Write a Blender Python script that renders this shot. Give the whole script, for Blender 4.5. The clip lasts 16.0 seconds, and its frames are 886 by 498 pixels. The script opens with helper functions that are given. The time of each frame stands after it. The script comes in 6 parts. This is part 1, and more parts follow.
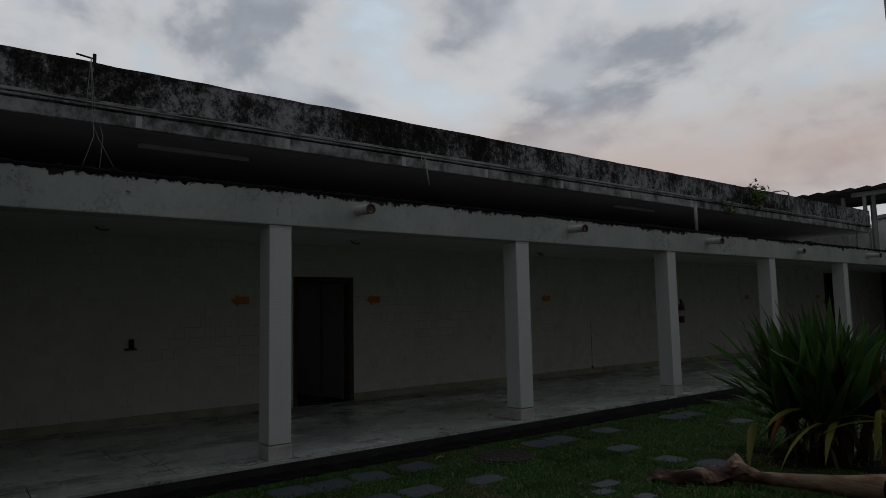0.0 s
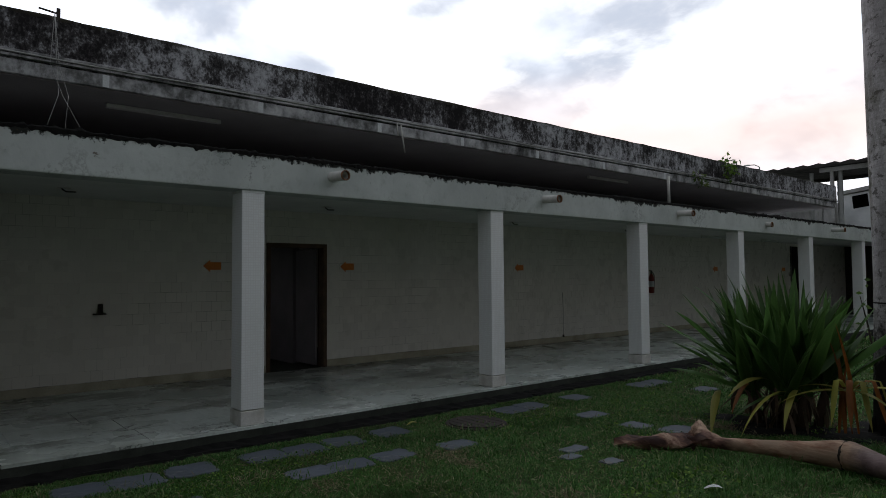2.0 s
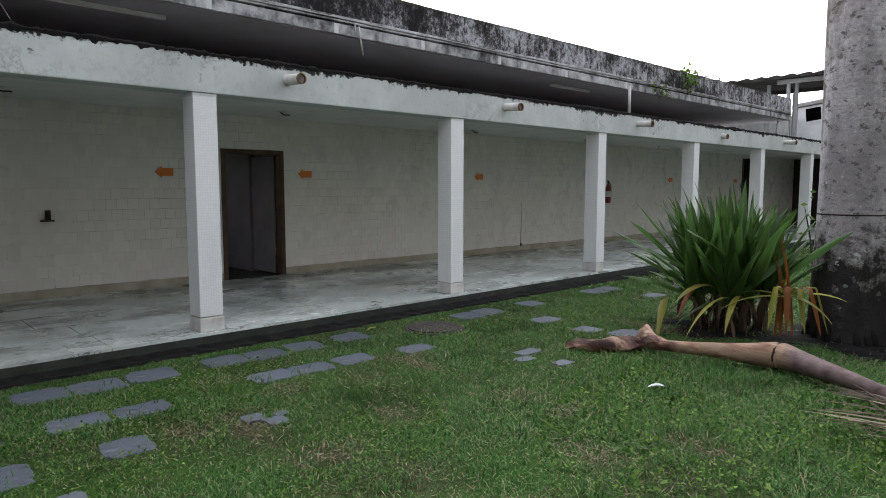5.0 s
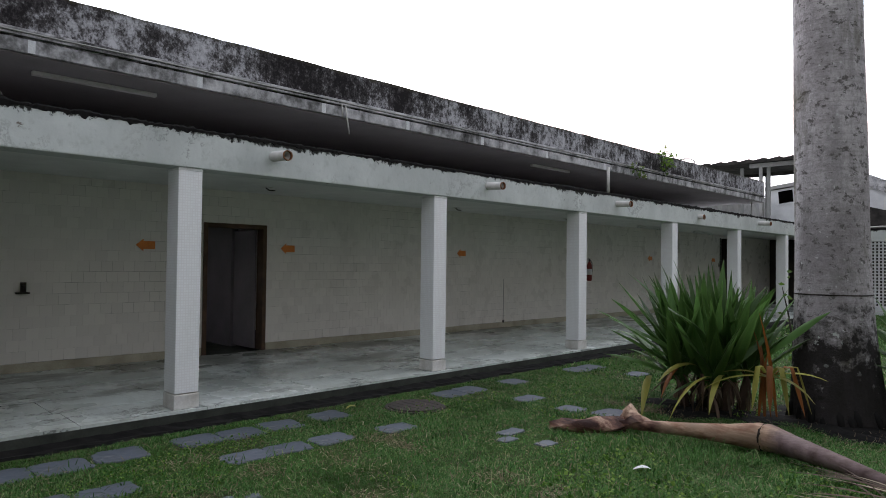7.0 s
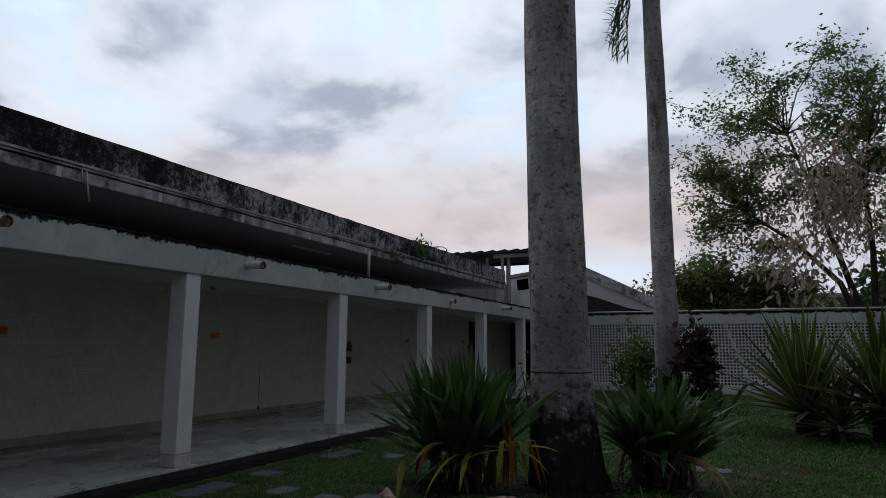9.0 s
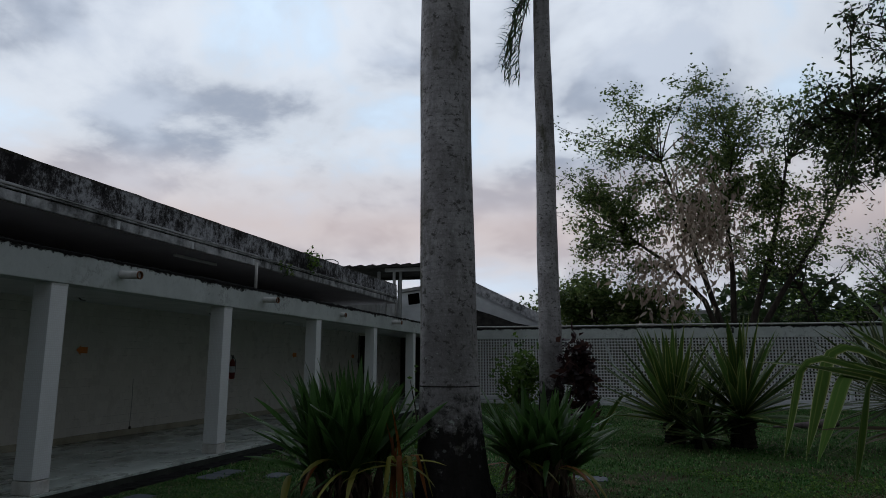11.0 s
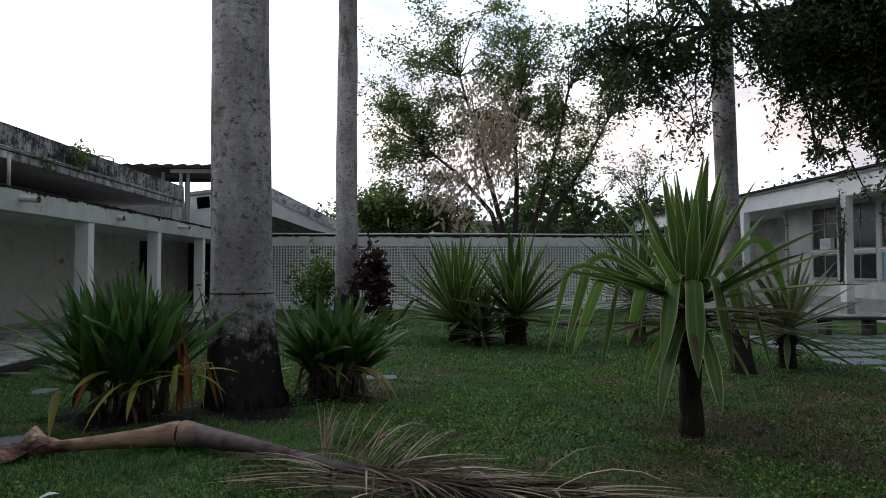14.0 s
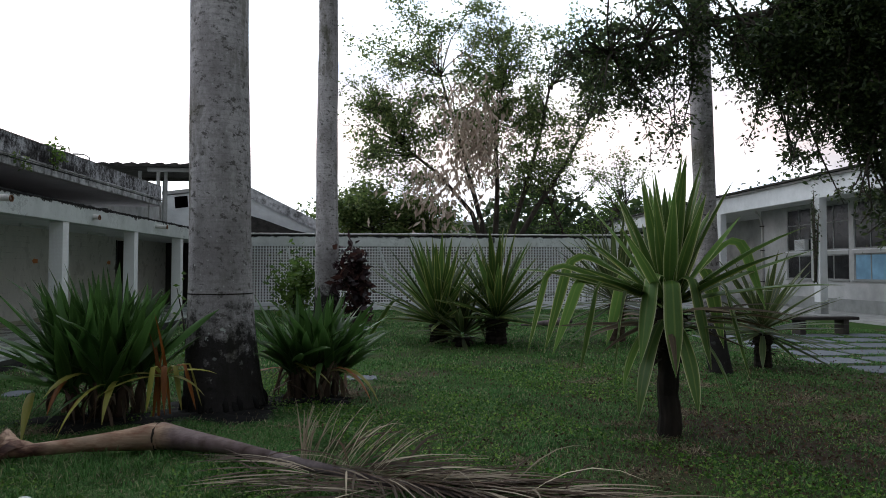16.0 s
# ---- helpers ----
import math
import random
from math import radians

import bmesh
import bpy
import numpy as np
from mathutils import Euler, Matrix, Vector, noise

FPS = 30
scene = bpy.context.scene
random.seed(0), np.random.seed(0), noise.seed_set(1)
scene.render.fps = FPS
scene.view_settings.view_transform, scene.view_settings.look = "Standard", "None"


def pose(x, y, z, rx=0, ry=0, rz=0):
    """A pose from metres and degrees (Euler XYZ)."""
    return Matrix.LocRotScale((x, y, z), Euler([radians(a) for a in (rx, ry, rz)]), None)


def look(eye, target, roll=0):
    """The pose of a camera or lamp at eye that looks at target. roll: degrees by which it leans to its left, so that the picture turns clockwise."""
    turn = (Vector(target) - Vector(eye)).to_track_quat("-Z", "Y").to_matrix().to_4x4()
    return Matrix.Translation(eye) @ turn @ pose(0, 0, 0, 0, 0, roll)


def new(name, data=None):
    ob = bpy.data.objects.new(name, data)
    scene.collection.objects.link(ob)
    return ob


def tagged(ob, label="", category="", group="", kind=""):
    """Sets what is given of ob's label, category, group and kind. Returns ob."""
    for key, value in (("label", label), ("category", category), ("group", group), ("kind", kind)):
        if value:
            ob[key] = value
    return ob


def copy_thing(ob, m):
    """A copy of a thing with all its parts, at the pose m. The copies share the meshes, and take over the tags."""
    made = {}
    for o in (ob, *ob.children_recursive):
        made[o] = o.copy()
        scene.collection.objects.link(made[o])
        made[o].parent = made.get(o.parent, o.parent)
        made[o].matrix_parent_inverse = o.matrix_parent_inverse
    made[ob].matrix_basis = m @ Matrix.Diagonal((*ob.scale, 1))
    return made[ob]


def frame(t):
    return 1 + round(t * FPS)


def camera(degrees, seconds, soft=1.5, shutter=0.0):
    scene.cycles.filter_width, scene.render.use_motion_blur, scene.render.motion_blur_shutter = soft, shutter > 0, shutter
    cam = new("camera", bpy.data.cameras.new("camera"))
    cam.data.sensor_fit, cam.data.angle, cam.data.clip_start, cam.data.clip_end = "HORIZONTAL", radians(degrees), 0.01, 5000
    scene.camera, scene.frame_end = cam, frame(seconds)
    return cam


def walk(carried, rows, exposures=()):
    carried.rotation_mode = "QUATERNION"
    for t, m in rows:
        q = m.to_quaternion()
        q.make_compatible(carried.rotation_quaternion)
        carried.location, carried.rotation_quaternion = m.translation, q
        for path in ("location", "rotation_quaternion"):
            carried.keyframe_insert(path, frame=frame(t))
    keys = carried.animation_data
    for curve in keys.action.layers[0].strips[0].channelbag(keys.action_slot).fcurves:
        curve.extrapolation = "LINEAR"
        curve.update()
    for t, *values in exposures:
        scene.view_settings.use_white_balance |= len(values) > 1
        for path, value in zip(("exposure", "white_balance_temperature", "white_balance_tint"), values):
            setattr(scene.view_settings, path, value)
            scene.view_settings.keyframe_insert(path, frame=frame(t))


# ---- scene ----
# ---- camera and its turn ----
cam = camera(68.4, 16.0, soft=0.9)
EYE = Vector((0.0, 0.0, 1.65))
PATH = [  # seconds, yaw to the left, pitch up, lean
    (0, 52.57, 5.39, -1.15),
    (0.5, 52.11, 5.32, -0.99),
    (1, 51.66, 5.24, -0.78),
    (1.5, 51.36, 5.19, -0.63),
    (2, 50.37, 2.57, -0.46),
    (2.5, 48.61, -1.54, -0.29),
    (3, 46.67, -5.59, -0.14),
    (5.3, 46.95, -5.42, 0.10),
    (5.5, 49.53, -5.30, 0.28),
    (6, 54.81, -4.71, 0.44),
    (6.5, 52.06, -2.02, 0.62),
    (7, 45.35, 1.23, 0.65),
    (7.5, 38.50, 3.88, 0.72),
    (8, 31.26, 6.39, 0.58),
    (8.2, 28.44, 7.29, 0.53),
    (10.3, 21.67, 9.29, 0.24),
    (10.5, 20.02, 9.57, 0.24),
    (11, 15.05, 9.84, 0.08),
    (11.5, 10.26, 9.30, 0.00),
    (12, 4.76, 6.45, -0.03),
    (12.5, -0.30, 2.30, -0.04),
    (13, -1.50, 1.75, -0.06),
    (13.5, -2.05, 1.76, -0.03),
    (14, -2.62, 1.75, 0.01),
    (14.5, -3.11, 1.75, 0.04),
    (15, -3.53, 1.77, 0.06),
    (15.5, -3.92, 1.79, 0.08),
    (16, -4.32, 1.78, 0.06),
]


def aim(yaw, pitch, lean):
    a, b = radians(yaw), radians(pitch)
    return look(EYE, EYE + Vector((-math.sin(a) * math.cos(b), math.cos(a) * math.cos(b), math.sin(b))), lean)


EXPOSURE = [  # seconds, stops, kelvin, tint
    (0.0, -1.98, 6780, 11.0), (0.5, -1.17, 6760, 11.0), (1.5, -0.93, 6660, 11.0), (2.0, -0.78, 6650, 11.7), (2.5, -0.13, 6660, 12.3), (3.0, 0.88, 6610, 12.5), (5.5, 1.17, 6740, 17.5), (6.0, 1.42, 6740, 17.5), (6.5, 1.28, 6730, 17.3), (7.0, 0.62, 6680, 17.0), (7.5, -0.40, 6520, 16.0), (8.0, -1.06, 6400, 14.5), (10.5, -1.50, 6230, 10.0), (11.0, -1.55, 6220, 10.5), (12.0, -1.56, 6230, 11.5), (12.5, -1.36, 6300, 12.0), (13.0, -0.76, 6370, 12.0), (14.0, -0.31, 6420, 11.7), (16.0, -0.14, 6420, 11.0)]
walk(cam, [(t, aim(y, p, r)) for t, y, p, r in PATH], EXPOSURE)

# ---- dusk light: cloudy sky and a weak, wide sun ----
SUN_AZ, SUN_EL = 318.0, 10.0     # degrees from +y towards +x, and above the horizon
world = bpy.data.worlds.new("dusk_sky")
scene.world = world
world.use_nodes = True
wn, wl = world.node_tree.nodes, world.node_tree.links
wn.clear()


def wnode(kind, **kw):
    n = wn.new(kind)
    for k, v in kw.items():
        if k == "op":
            n.operation = v
        elif isinstance(k, str) and k.startswith("i"):
            n.inputs[int(k[1:])].default_value = v
    return n


sky = wn.new("ShaderNodeTexSky")
sky.sky_type = "NISHITA"
sky.sun_disc = False
sky.sun_elevation, sky.sun_rotation = radians(SUN_EL), radians(SUN_AZ)
sky.dust_density = 2.0
geo = wn.new("ShaderNodeTexCoord")
sep = wn.new("ShaderNodeSeparateXYZ")
wl.new(geo.outputs["Generated"], sep.inputs[0])
up = wnode("ShaderNodeMath", op="MAXIMUM", i1=0.0)
wl.new(sep.outputs[2], up.inputs[0])
lift = wnode("ShaderNodeMath", op="ADD", i1=0.42)
wl.new(up.outputs[0], lift.inputs[0])
flat = wnode("ShaderNodeVectorMath", op="SCALE")
wl.new(geo.outputs["Generated"], flat.inputs[0])
inv = wnode("ShaderNodeMath", op="DIVIDE", i0=1.0)
wl.new(lift.outputs[0], inv.inputs[1])
wl.new(inv.outputs[0], flat.inputs["Scale"])
cloud = wn.new("ShaderNodeTexNoise")
cloud.inputs["Scale"].default_value, cloud.inputs["Detail"].default_value, cloud.inputs["Roughness"].default_value, cloud.inputs["Distortion"].default_value = 2.6, 9.0, 0.55, 0.25
wl.new(flat.outputs[0], cloud.inputs["Vector"])
shape = wn.new("ShaderNodeValToRGB")
shape.color_ramp.elements[0].position, shape.color_ramp.elements[1].position = 0.36, 0.56
wl.new(cloud.outputs["Fac"], shape.inputs[0])
billow = wn.new("ShaderNodeTexNoise")
billow.inputs["Scale"].default_value, billow.inputs["Detail"].default_value = 4.4, 7.0
wl.new(flat.outputs[0], billow.inputs["Vector"])
body = wn.new("ShaderNodeMix")
body.data_type = "RGBA"
body.inputs["A"].default_value, body.inputs["B"].default_value = (0.54, 0.61, 0.73, 1), (0.88, 0.96, 1.08, 1)
edge = wn.new("ShaderNodeValToRGB")
edge.color_ramp.interpolation = "EASE"
edge.color_ramp.elements[0].position, edge.color_ramp.elements[1].position = 0.40, 0.62
wl.new(billow.outputs["Fac"], edge.inputs[0])
wl.new(edge.outputs[0], body.inputs["Factor"])
# warm band of evening light low over the horizon
warm = wn.new("ShaderNodeValToRGB")
warm.color_ramp.interpolation = "EASE"
stops = warm.color_ramp.elements
stops.new(0.4)
stops.new(0.6)
for k, (pos, v) in enumerate(((0.08, 0.10), (0.20, 0.72), (0.25, 0.40), (0.31, 0.0))):
    stops[k].position, stops[k].color = pos, (v, v, v, 1)
wl.new(up.outputs[0], warm.inputs[0])
tint = wn.new("ShaderNodeMix")
tint.data_type = "RGBA"
tint.inputs["B"].default_value = (0.96, 0.78, 0.72, 1)
wl.new(warm.outputs[0], tint.inputs["Factor"])
clear = wnode("ShaderNodeMix")
clear.data_type, clear.blend_type = "RGBA", "MIX"
clear.inputs["Factor"].default_value = 0.996
clear.inputs["B"].default_value = (1.00, 1.20, 1.40, 1)
wl.new(sky.outputs[0], clear.inputs["A"])
both = wn.new("ShaderNodeMix")
both.data_type = "RGBA"
wl.new(shape.outputs[0], both.inputs["Factor"])
wl.new(clear.outputs["Result"], both.inputs["A"])
wl.new(body.outputs["Result"], both.inputs["B"])
# thin cloud edges catch the last light
rim = wn.new("ShaderNodeValToRGB")
rim.color_ramp.interpolation = "EASE"
rims = rim.color_ramp.elements
rims.new(0.5)
for k, (pos, v) in enumerate(((0.38, 0.0), (0.47, 0.45), (0.60, 0.0))):
    rims[k].position, rims[k].color = pos, (v, v, v, 1)
wl.new(cloud.outputs["Fac"], rim.inputs[0])
lit = wn.new("ShaderNodeMix")
lit.data_type = "RGBA"
lit.inputs["B"].default_value = (1.28, 1.27, 1.26, 1)
wl.new(rim.outputs[0], lit.inputs["Factor"])
wl.new(both.outputs["Result"], lit.inputs["A"])
wl.new(lit.outputs["Result"], tint.inputs["A"])
# the cloud deck is brighter towards the place where the sun went down
sunset = wnode("ShaderNodeVectorMath", op="DOT_PRODUCT")
sunset.inputs[1].default_value = (math.sin(radians(SUN_AZ)), math.cos(radians(SUN_AZ)), 0.0)
wl.new(geo.outputs["Generated"], sunset.inputs[0])
fall = wn.new("ShaderNodeMapRange")
fall.interpolation_type = "SMOOTHSTEP"
fall.inputs["From Min"].default_value, fall.inputs["From Max"].default_value = -0.30, 0.70
fall.inputs["To Min"].default_value, fall.inputs["To Max"].default_value = 0.41, 1.60
wl.new(sunset.outputs["Value"], fall.inputs["Value"])
glow = wnode("ShaderNodeVectorMath", op="SCALE")
wl.new(tint.outputs["Result"], glow.inputs[0])
wl.new(fall.outputs[0], glow.inputs["Scale"])
# a thick cloud deck is brightest overhead, as under any overcast sky
zenith = wn.new("ShaderNodeMapRange")
zenith.inputs["From Min"].default_value, zenith.inputs["From Max"].default_value = 0.35, 1.0
zenith.inputs["To Min"].default_value, zenith.inputs["To Max"].default_value = 1.0, 1.25
wl.new(up.outputs[0], zenith.inputs["Value"])
deck = wnode("ShaderNodeVectorMath", op="SCALE")
wl.new(glow.outputs[0], deck.inputs[0])
wl.new(zenith.outputs[0], deck.inputs["Scale"])
back = wn.new("ShaderNodeBackground")
back.inputs["Strength"].default_value = 1.2
wl.new(deck.outputs[0], back.inputs["Color"])
wl.new(back.outputs[0], wn.new("ShaderNodeOutputWorld").inputs[0])

sun = new("sun", bpy.data.lights.new("sun", "SUN"))
sun.data.energy, sun.data.angle, sun.data.color = 0.35, radians(40), (1.0, 0.9, 0.82)
sd = Vector((math.sin(radians(SUN_AZ)) * math.cos(radians(SUN_EL + 15)), math.cos(radians(SUN_AZ)) * math.cos(radians(SUN_EL + 15)), math.sin(radians(SUN_EL + 15))))
sun.matrix_world = look(sd * 60, (0, 0, 0))


# ---- materials ----
class Nodes:
    """A material under construction, with short ways to add its nodes."""

    def __init__(self, name, rough=0.8, metal=0.0):
        self.m = bpy.data.materials.new(name)
        self.m.use_nodes = True
        self.t = self.m.node_tree
        self.bsdf = self.t.nodes["Principled BSDF"]
        self.bsdf.inputs["Roughness"].default_value, self.bsdf.inputs["Metallic"].default_value = rough, metal
        self.coords = self.t.nodes.new("ShaderNodeTexCoord").outputs["Object"]

    def link(self, a, b):
        self.t.links.new(a, b)
        return a

    def noise(self, scale, detail=4.0, stretch=(1, 1, 1), rough=0.55):
        mp = self.t.nodes.new("ShaderNodeMapping")
        mp.inputs["Scale"].default_value = stretch
        self.link(self.coords, mp.inputs[0])
        n = self.t.nodes.new("ShaderNodeTexNoise")
        n.inputs["Scale"].default_value, n.inputs["Detail"].default_value, n.inputs["Roughness"].default_value = scale, detail, rough
        self.link(mp.outputs[0], n.inputs["Vector"])
        return n.outputs["Fac"]

    def ramp(self, fac, *stops):
        r = self.t.nodes.new("ShaderNodeValToRGB")
        e = r.color_ramp.elements
        while len(e) < len(stops):
            e.new(0.5)
        for el, (pos, col) in zip(e, stops):
            el.position = pos
            el.color = (*col, 1) if not isinstance(col, (int, float)) else (col, col, col, 1)
        self.link(fac, r.inputs[0])
        return r.outputs[0]

    def mix(self, fac, a, b, mode="MIX"):
        m = self.t.nodes.new("ShaderNodeMix")
        m.data_type, m.blend_type = "RGBA", mode
        for src, slot in ((fac, "Factor"), (a, "A"), (b, "B")):
            if isinstance(src, tuple):
                m.inputs[slot].default_value = (*src, 1)
            elif isinstance(src, (int, float)):
                m.inputs[slot].default_value = src
            else:
                self.link(src, m.inputs[slot])
        return m.outputs["Result"]

    def maths(self, op, a, b):
        n = self.t.nodes.new("ShaderNodeMath")
        n.operation = op
        for k, s in enumerate((a, b)):
            if isinstance(s, (int, float)):
                n.inputs[k].default_value = s
            else:
                self.link(s, n.inputs[k])
        return n.outputs[0]

    def island(self):
        return self.t.nodes.new("ShaderNodeNewGeometry").outputs["Random Per Island"]

    def each(self):
        return self.t.nodes.new("ShaderNodeObjectInfo").outputs["Random"]

    def attr(self, name):
        a = self.t.nodes.new("ShaderNodeAttribute")
        a.attribute_name = name
        return a.outputs["Fac"]

    def axis(self, k):
        s = self.t.nodes.new("ShaderNodeSeparateXYZ")
        self.link(self.coords, s.inputs[0])
        return s.outputs[k]

    def bump(self, fac, strength=0.3, dist=0.01):
        b = self.t.nodes.new("ShaderNodeBump")
        b.inputs["Strength"].default_value, b.inputs["Distance"].default_value = strength, dist
        self.link(fac, b.inputs["Height"])
        self.link(b.outputs[0], self.bsdf.inputs["Normal"])

    def thin(self, colour, share=0.35):
        """Lets part of the light through a thin leaf."""
        t = self.t.nodes.new("ShaderNodeBsdfTranslucent")
        self.link(colour, t.inputs["Color"])
        m = self.t.nodes.new("ShaderNodeMixShader")
        m.inputs[0].default_value = share
        self.link(self.bsdf.outputs[0], m.inputs[1])
        self.link(t.outputs[0], m.inputs[2])
        self.link(m.outputs[0], self.t.nodes["Material Output"].inputs[0])

    def done(self, colour, rough=None):
        if isinstance(colour, tuple):
            self.bsdf.inputs["Base Color"].default_value = (*colour, 1)
        else:
            self.link(colour, self.bsdf.inputs["Base Color"])
        if rough is not None:
            self.link(rough, self.bsdf.inputs["Roughness"])
        return self.m


def plain(name, a, b, scale=6.0, rough=0.8, metal=0.0, bump=0.15, fine=60.0):
    n = Nodes(name, rough, metal)
    c = n.ramp(n.noise(scale, 5), (0.3, a), (0.7, b))
    c = n.mix(0.25, c, n.ramp(n.noise(fine, 3), (0.3, 0.35), (0.7, 1.0)), "MULTIPLY")
    n.bump(n.noise(fine, 4), bump, 0.004)
    return n.done(c)


def mat_painted_beam():
    n = Nodes("weathered_pale_paint", 0.75)
    base = n.ramp(n.noise(3.0, 6), (0.3, (0.50, 0.535, 0.52)), (0.7, (0.60, 0.635, 0.615)))
    base = n.mix(n.ramp(n.noise(1.1, 6, (1, 1, 0.4)), (0.46, 0.0), (0.70, 0.5)), base, (0.36, 0.385, 0.37))
    base = n.mix(n.ramp(n.noise(11, 8, (1, 1, 0.8), 0.7), (0.54, 0.0), (0.68, 0.35)), base, (0.30, 0.33, 0.30))
    # black growth eating down from the wet top edge
    z = n.axis(2)
    edge = n.t.nodes.new("ShaderNodeMapRange")
    edge.inputs["From Min"].default_value, edge.inputs["From Max"].default_value = 2.87, 3.00
    n.link(z, edge.inputs["Value"])
    drip = n.maths("MULTIPLY", n.maths("SUBTRACT", n.noise(1.3, 3), 0.55), 2.0)
    wet = n.maths("ADD", n.maths("ADD", edge.outputs[0], drip), n.maths("MULTIPLY", n.maths("SUBTRACT", n.noise(8.0, 10, (1, 1, 0.7), 0.75), 0.50), 3.0))
    c = n.mix(n.ramp(wet, (0.50, 0.0), (0.66, 1.0)), base, (0.026, 0.027, 0.024))
    # cracked and flaked patches
    crack = n.ramp(n.noise(1.7, 9, (1, 1, 1), 0.75), (0.485, 0.0), (0.497, 1.0), (0.503, 1.0), (0.515, 0.0))
    c = n.mix(n.maths("MULTIPLY", crack, n.ramp(n.noise(0.8, 2), (0.5, 0.0), (0.62, 0.6))), c, (0.12, 0.12, 0.11))
    rust = n.ramp(n.noise(6.5, 6, (1, 1, 1.4), 0.6), (0.70, 0.0), (0.74, 0.8))
    c = n.mix(rust, c, (0.09, 0.055, 0.032))
    n.bump(n.noise(14, 8), 0.35, 0.012)
    return n.done(c)


def mat_mould():
    n = Nodes("mould_blackened_concrete", 0.92)
    big = n.noise(0.42, 5, (1, 1, 0.9), 0.6)
    patch = n.noise(2.6, 7, (1, 1, 0.9), 0.65)
    mid = n.noise(13.0, 10, (1, 1, 0.8), 0.74)
    fleck = n.noise(42, 6, (1, 1, 0.8), 0.65)
    streak = n.noise(9.0, 6, (1, 1, 0.10), 0.6)
    f = n.maths("ADD", n.maths("MULTIPLY", big, 1.3), n.maths("MULTIPLY", mid, 0.9))
    f = n.maths("ADD", f, n.maths("MULTIPLY", patch, 0.6))
    f = n.maths("ADD", f, n.maths("MULTIPLY", streak, 0.25))
    f = n.maths("ADD", f, n.maths("MULTIPLY", fleck, 0.45))
    c = n.ramp(n.maths("SUBTRACT", f, 1.25), (0.34, (0.020, 0.018, 0.019)), (0.46, (0.060, 0.056, 0.058)), (0.53, (0.16, 0.158, 0.165)), (0.62, (0.36, 0.36, 0.38)), (0.74, (0.50, 0.50, 0.53)))
    z = n.axis(2)
    lip = n.ramp(n.maths("ADD", n.maths("MULTIPLY", n.maths("SUBTRACT", z, 4.02), 9.0), n.maths("SUBTRACT", n.noise(6, 5), 0.5)), (0.5, 0.0), (0.8, 0.7))
    c = n.mix(lip, c, (0.060, 0.056, 0.036))
    n.bump(mid, 0.5, 0.02)
    return n.done(c)


def mat_ledge():
    n = Nodes("stained_grey_ledge", 0.9)
    f = n.maths("ADD", n.maths("MULTIPLY", n.noise(3.5, 9, (1, 1, 0.8), 0.7), 0.8), n.maths("MULTIPLY", n.noise(0.7, 4), 0.3))
    c = n.ramp(f, (0.38, (0.035, 0.034, 0.034)), (0.48, (0.16, 0.16, 0.16)), (0.56, (0.38, 0.38, 0.39)), (0.68, (0.62, 0.62, 0.63)))
    n.bump(n.noise(30, 6), 0.4, 0.01)
    return n.done(c)


def mat_mosaic():
    n = Nodes("white_glass_mosaic", 0.35)
    b = n.t.nodes.new("ShaderNodeTexBrick")
    b.offset = 0.0
    b.inputs["Scale"].default_value = 1.0
    b.inputs["Brick Width"].default_value, b.inputs["Row Height"].default_value, b.inputs["Mortar Size"].default_value = 0.027, 0.027, 0.0036
    b.inputs["Color1"].default_value, b.inputs["Color2"].default_value, b.inputs["Mortar"].default_value = (0.84, 0.86, 0.86, 1), (0.79, 0.81, 0.81, 1), (0.755, 0.76, 0.755, 1)
    # lay the grid over both pairs of faces: (x + y, z)
    mp = n.t.nodes.new("ShaderNodeCombineXYZ")
    n.link(n.maths("ADD", n.axis(0), n.axis(1)), mp.inputs[0])
    n.link(n.axis(2), mp.inputs[1])
    n.link(mp.outputs[0], b.inputs["Vector"])
    c = n.mix(n.ramp(n.noise(2.2, 6, (1, 1, 0.5)), (0.5, 0.0), (0.8, 0.35)), b.outputs["Color"], (0.50, 0.50, 0.46))
    n.bump(b.outputs["Fac"], -0.6, 0.004)
    return n.done(c)


def mat_tile(name, lo, hi, rnd):
    n = Nodes(name, 0.28)
    r = rnd(n)
    c = n.ramp(r, (0.0, lo), (1.0, hi))
    c = n.mix(n.ramp(n.noise(1.3, 6, (1, 1, 0.5)), (0.5, 0.0), (0.75, 0.35)), c, (0.50, 0.485, 0.43))
    c = n.mix(n.ramp(n.noise(16, 7, (1, 1, 1), 0.7), (0.66, 0.0), (0.76, 0.5)), c, (0.20, 0.19, 0.15))
    return n.done(c, n.ramp(n.noise(3.0, 3), (0.3, 0.22), (0.7, 0.42)))


def mat_grout():
    """Joints that are pale in most places and blackened in patches."""
    n = Nodes("patchy_grout", 0.9)
    c = n.ramp(n.noise(5, 5), (0.3, (0.60, 0.58, 0.52)), (0.7, (0.68, 0.66, 0.60)))
    grime = n.ramp(n.noise(0.62, 7, (1, 1, 1.3), 0.7), (0.49, 0.0), (0.58, 0.9))
    return n.done(n.mix(grime, c, (0.10, 0.095, 0.075)))


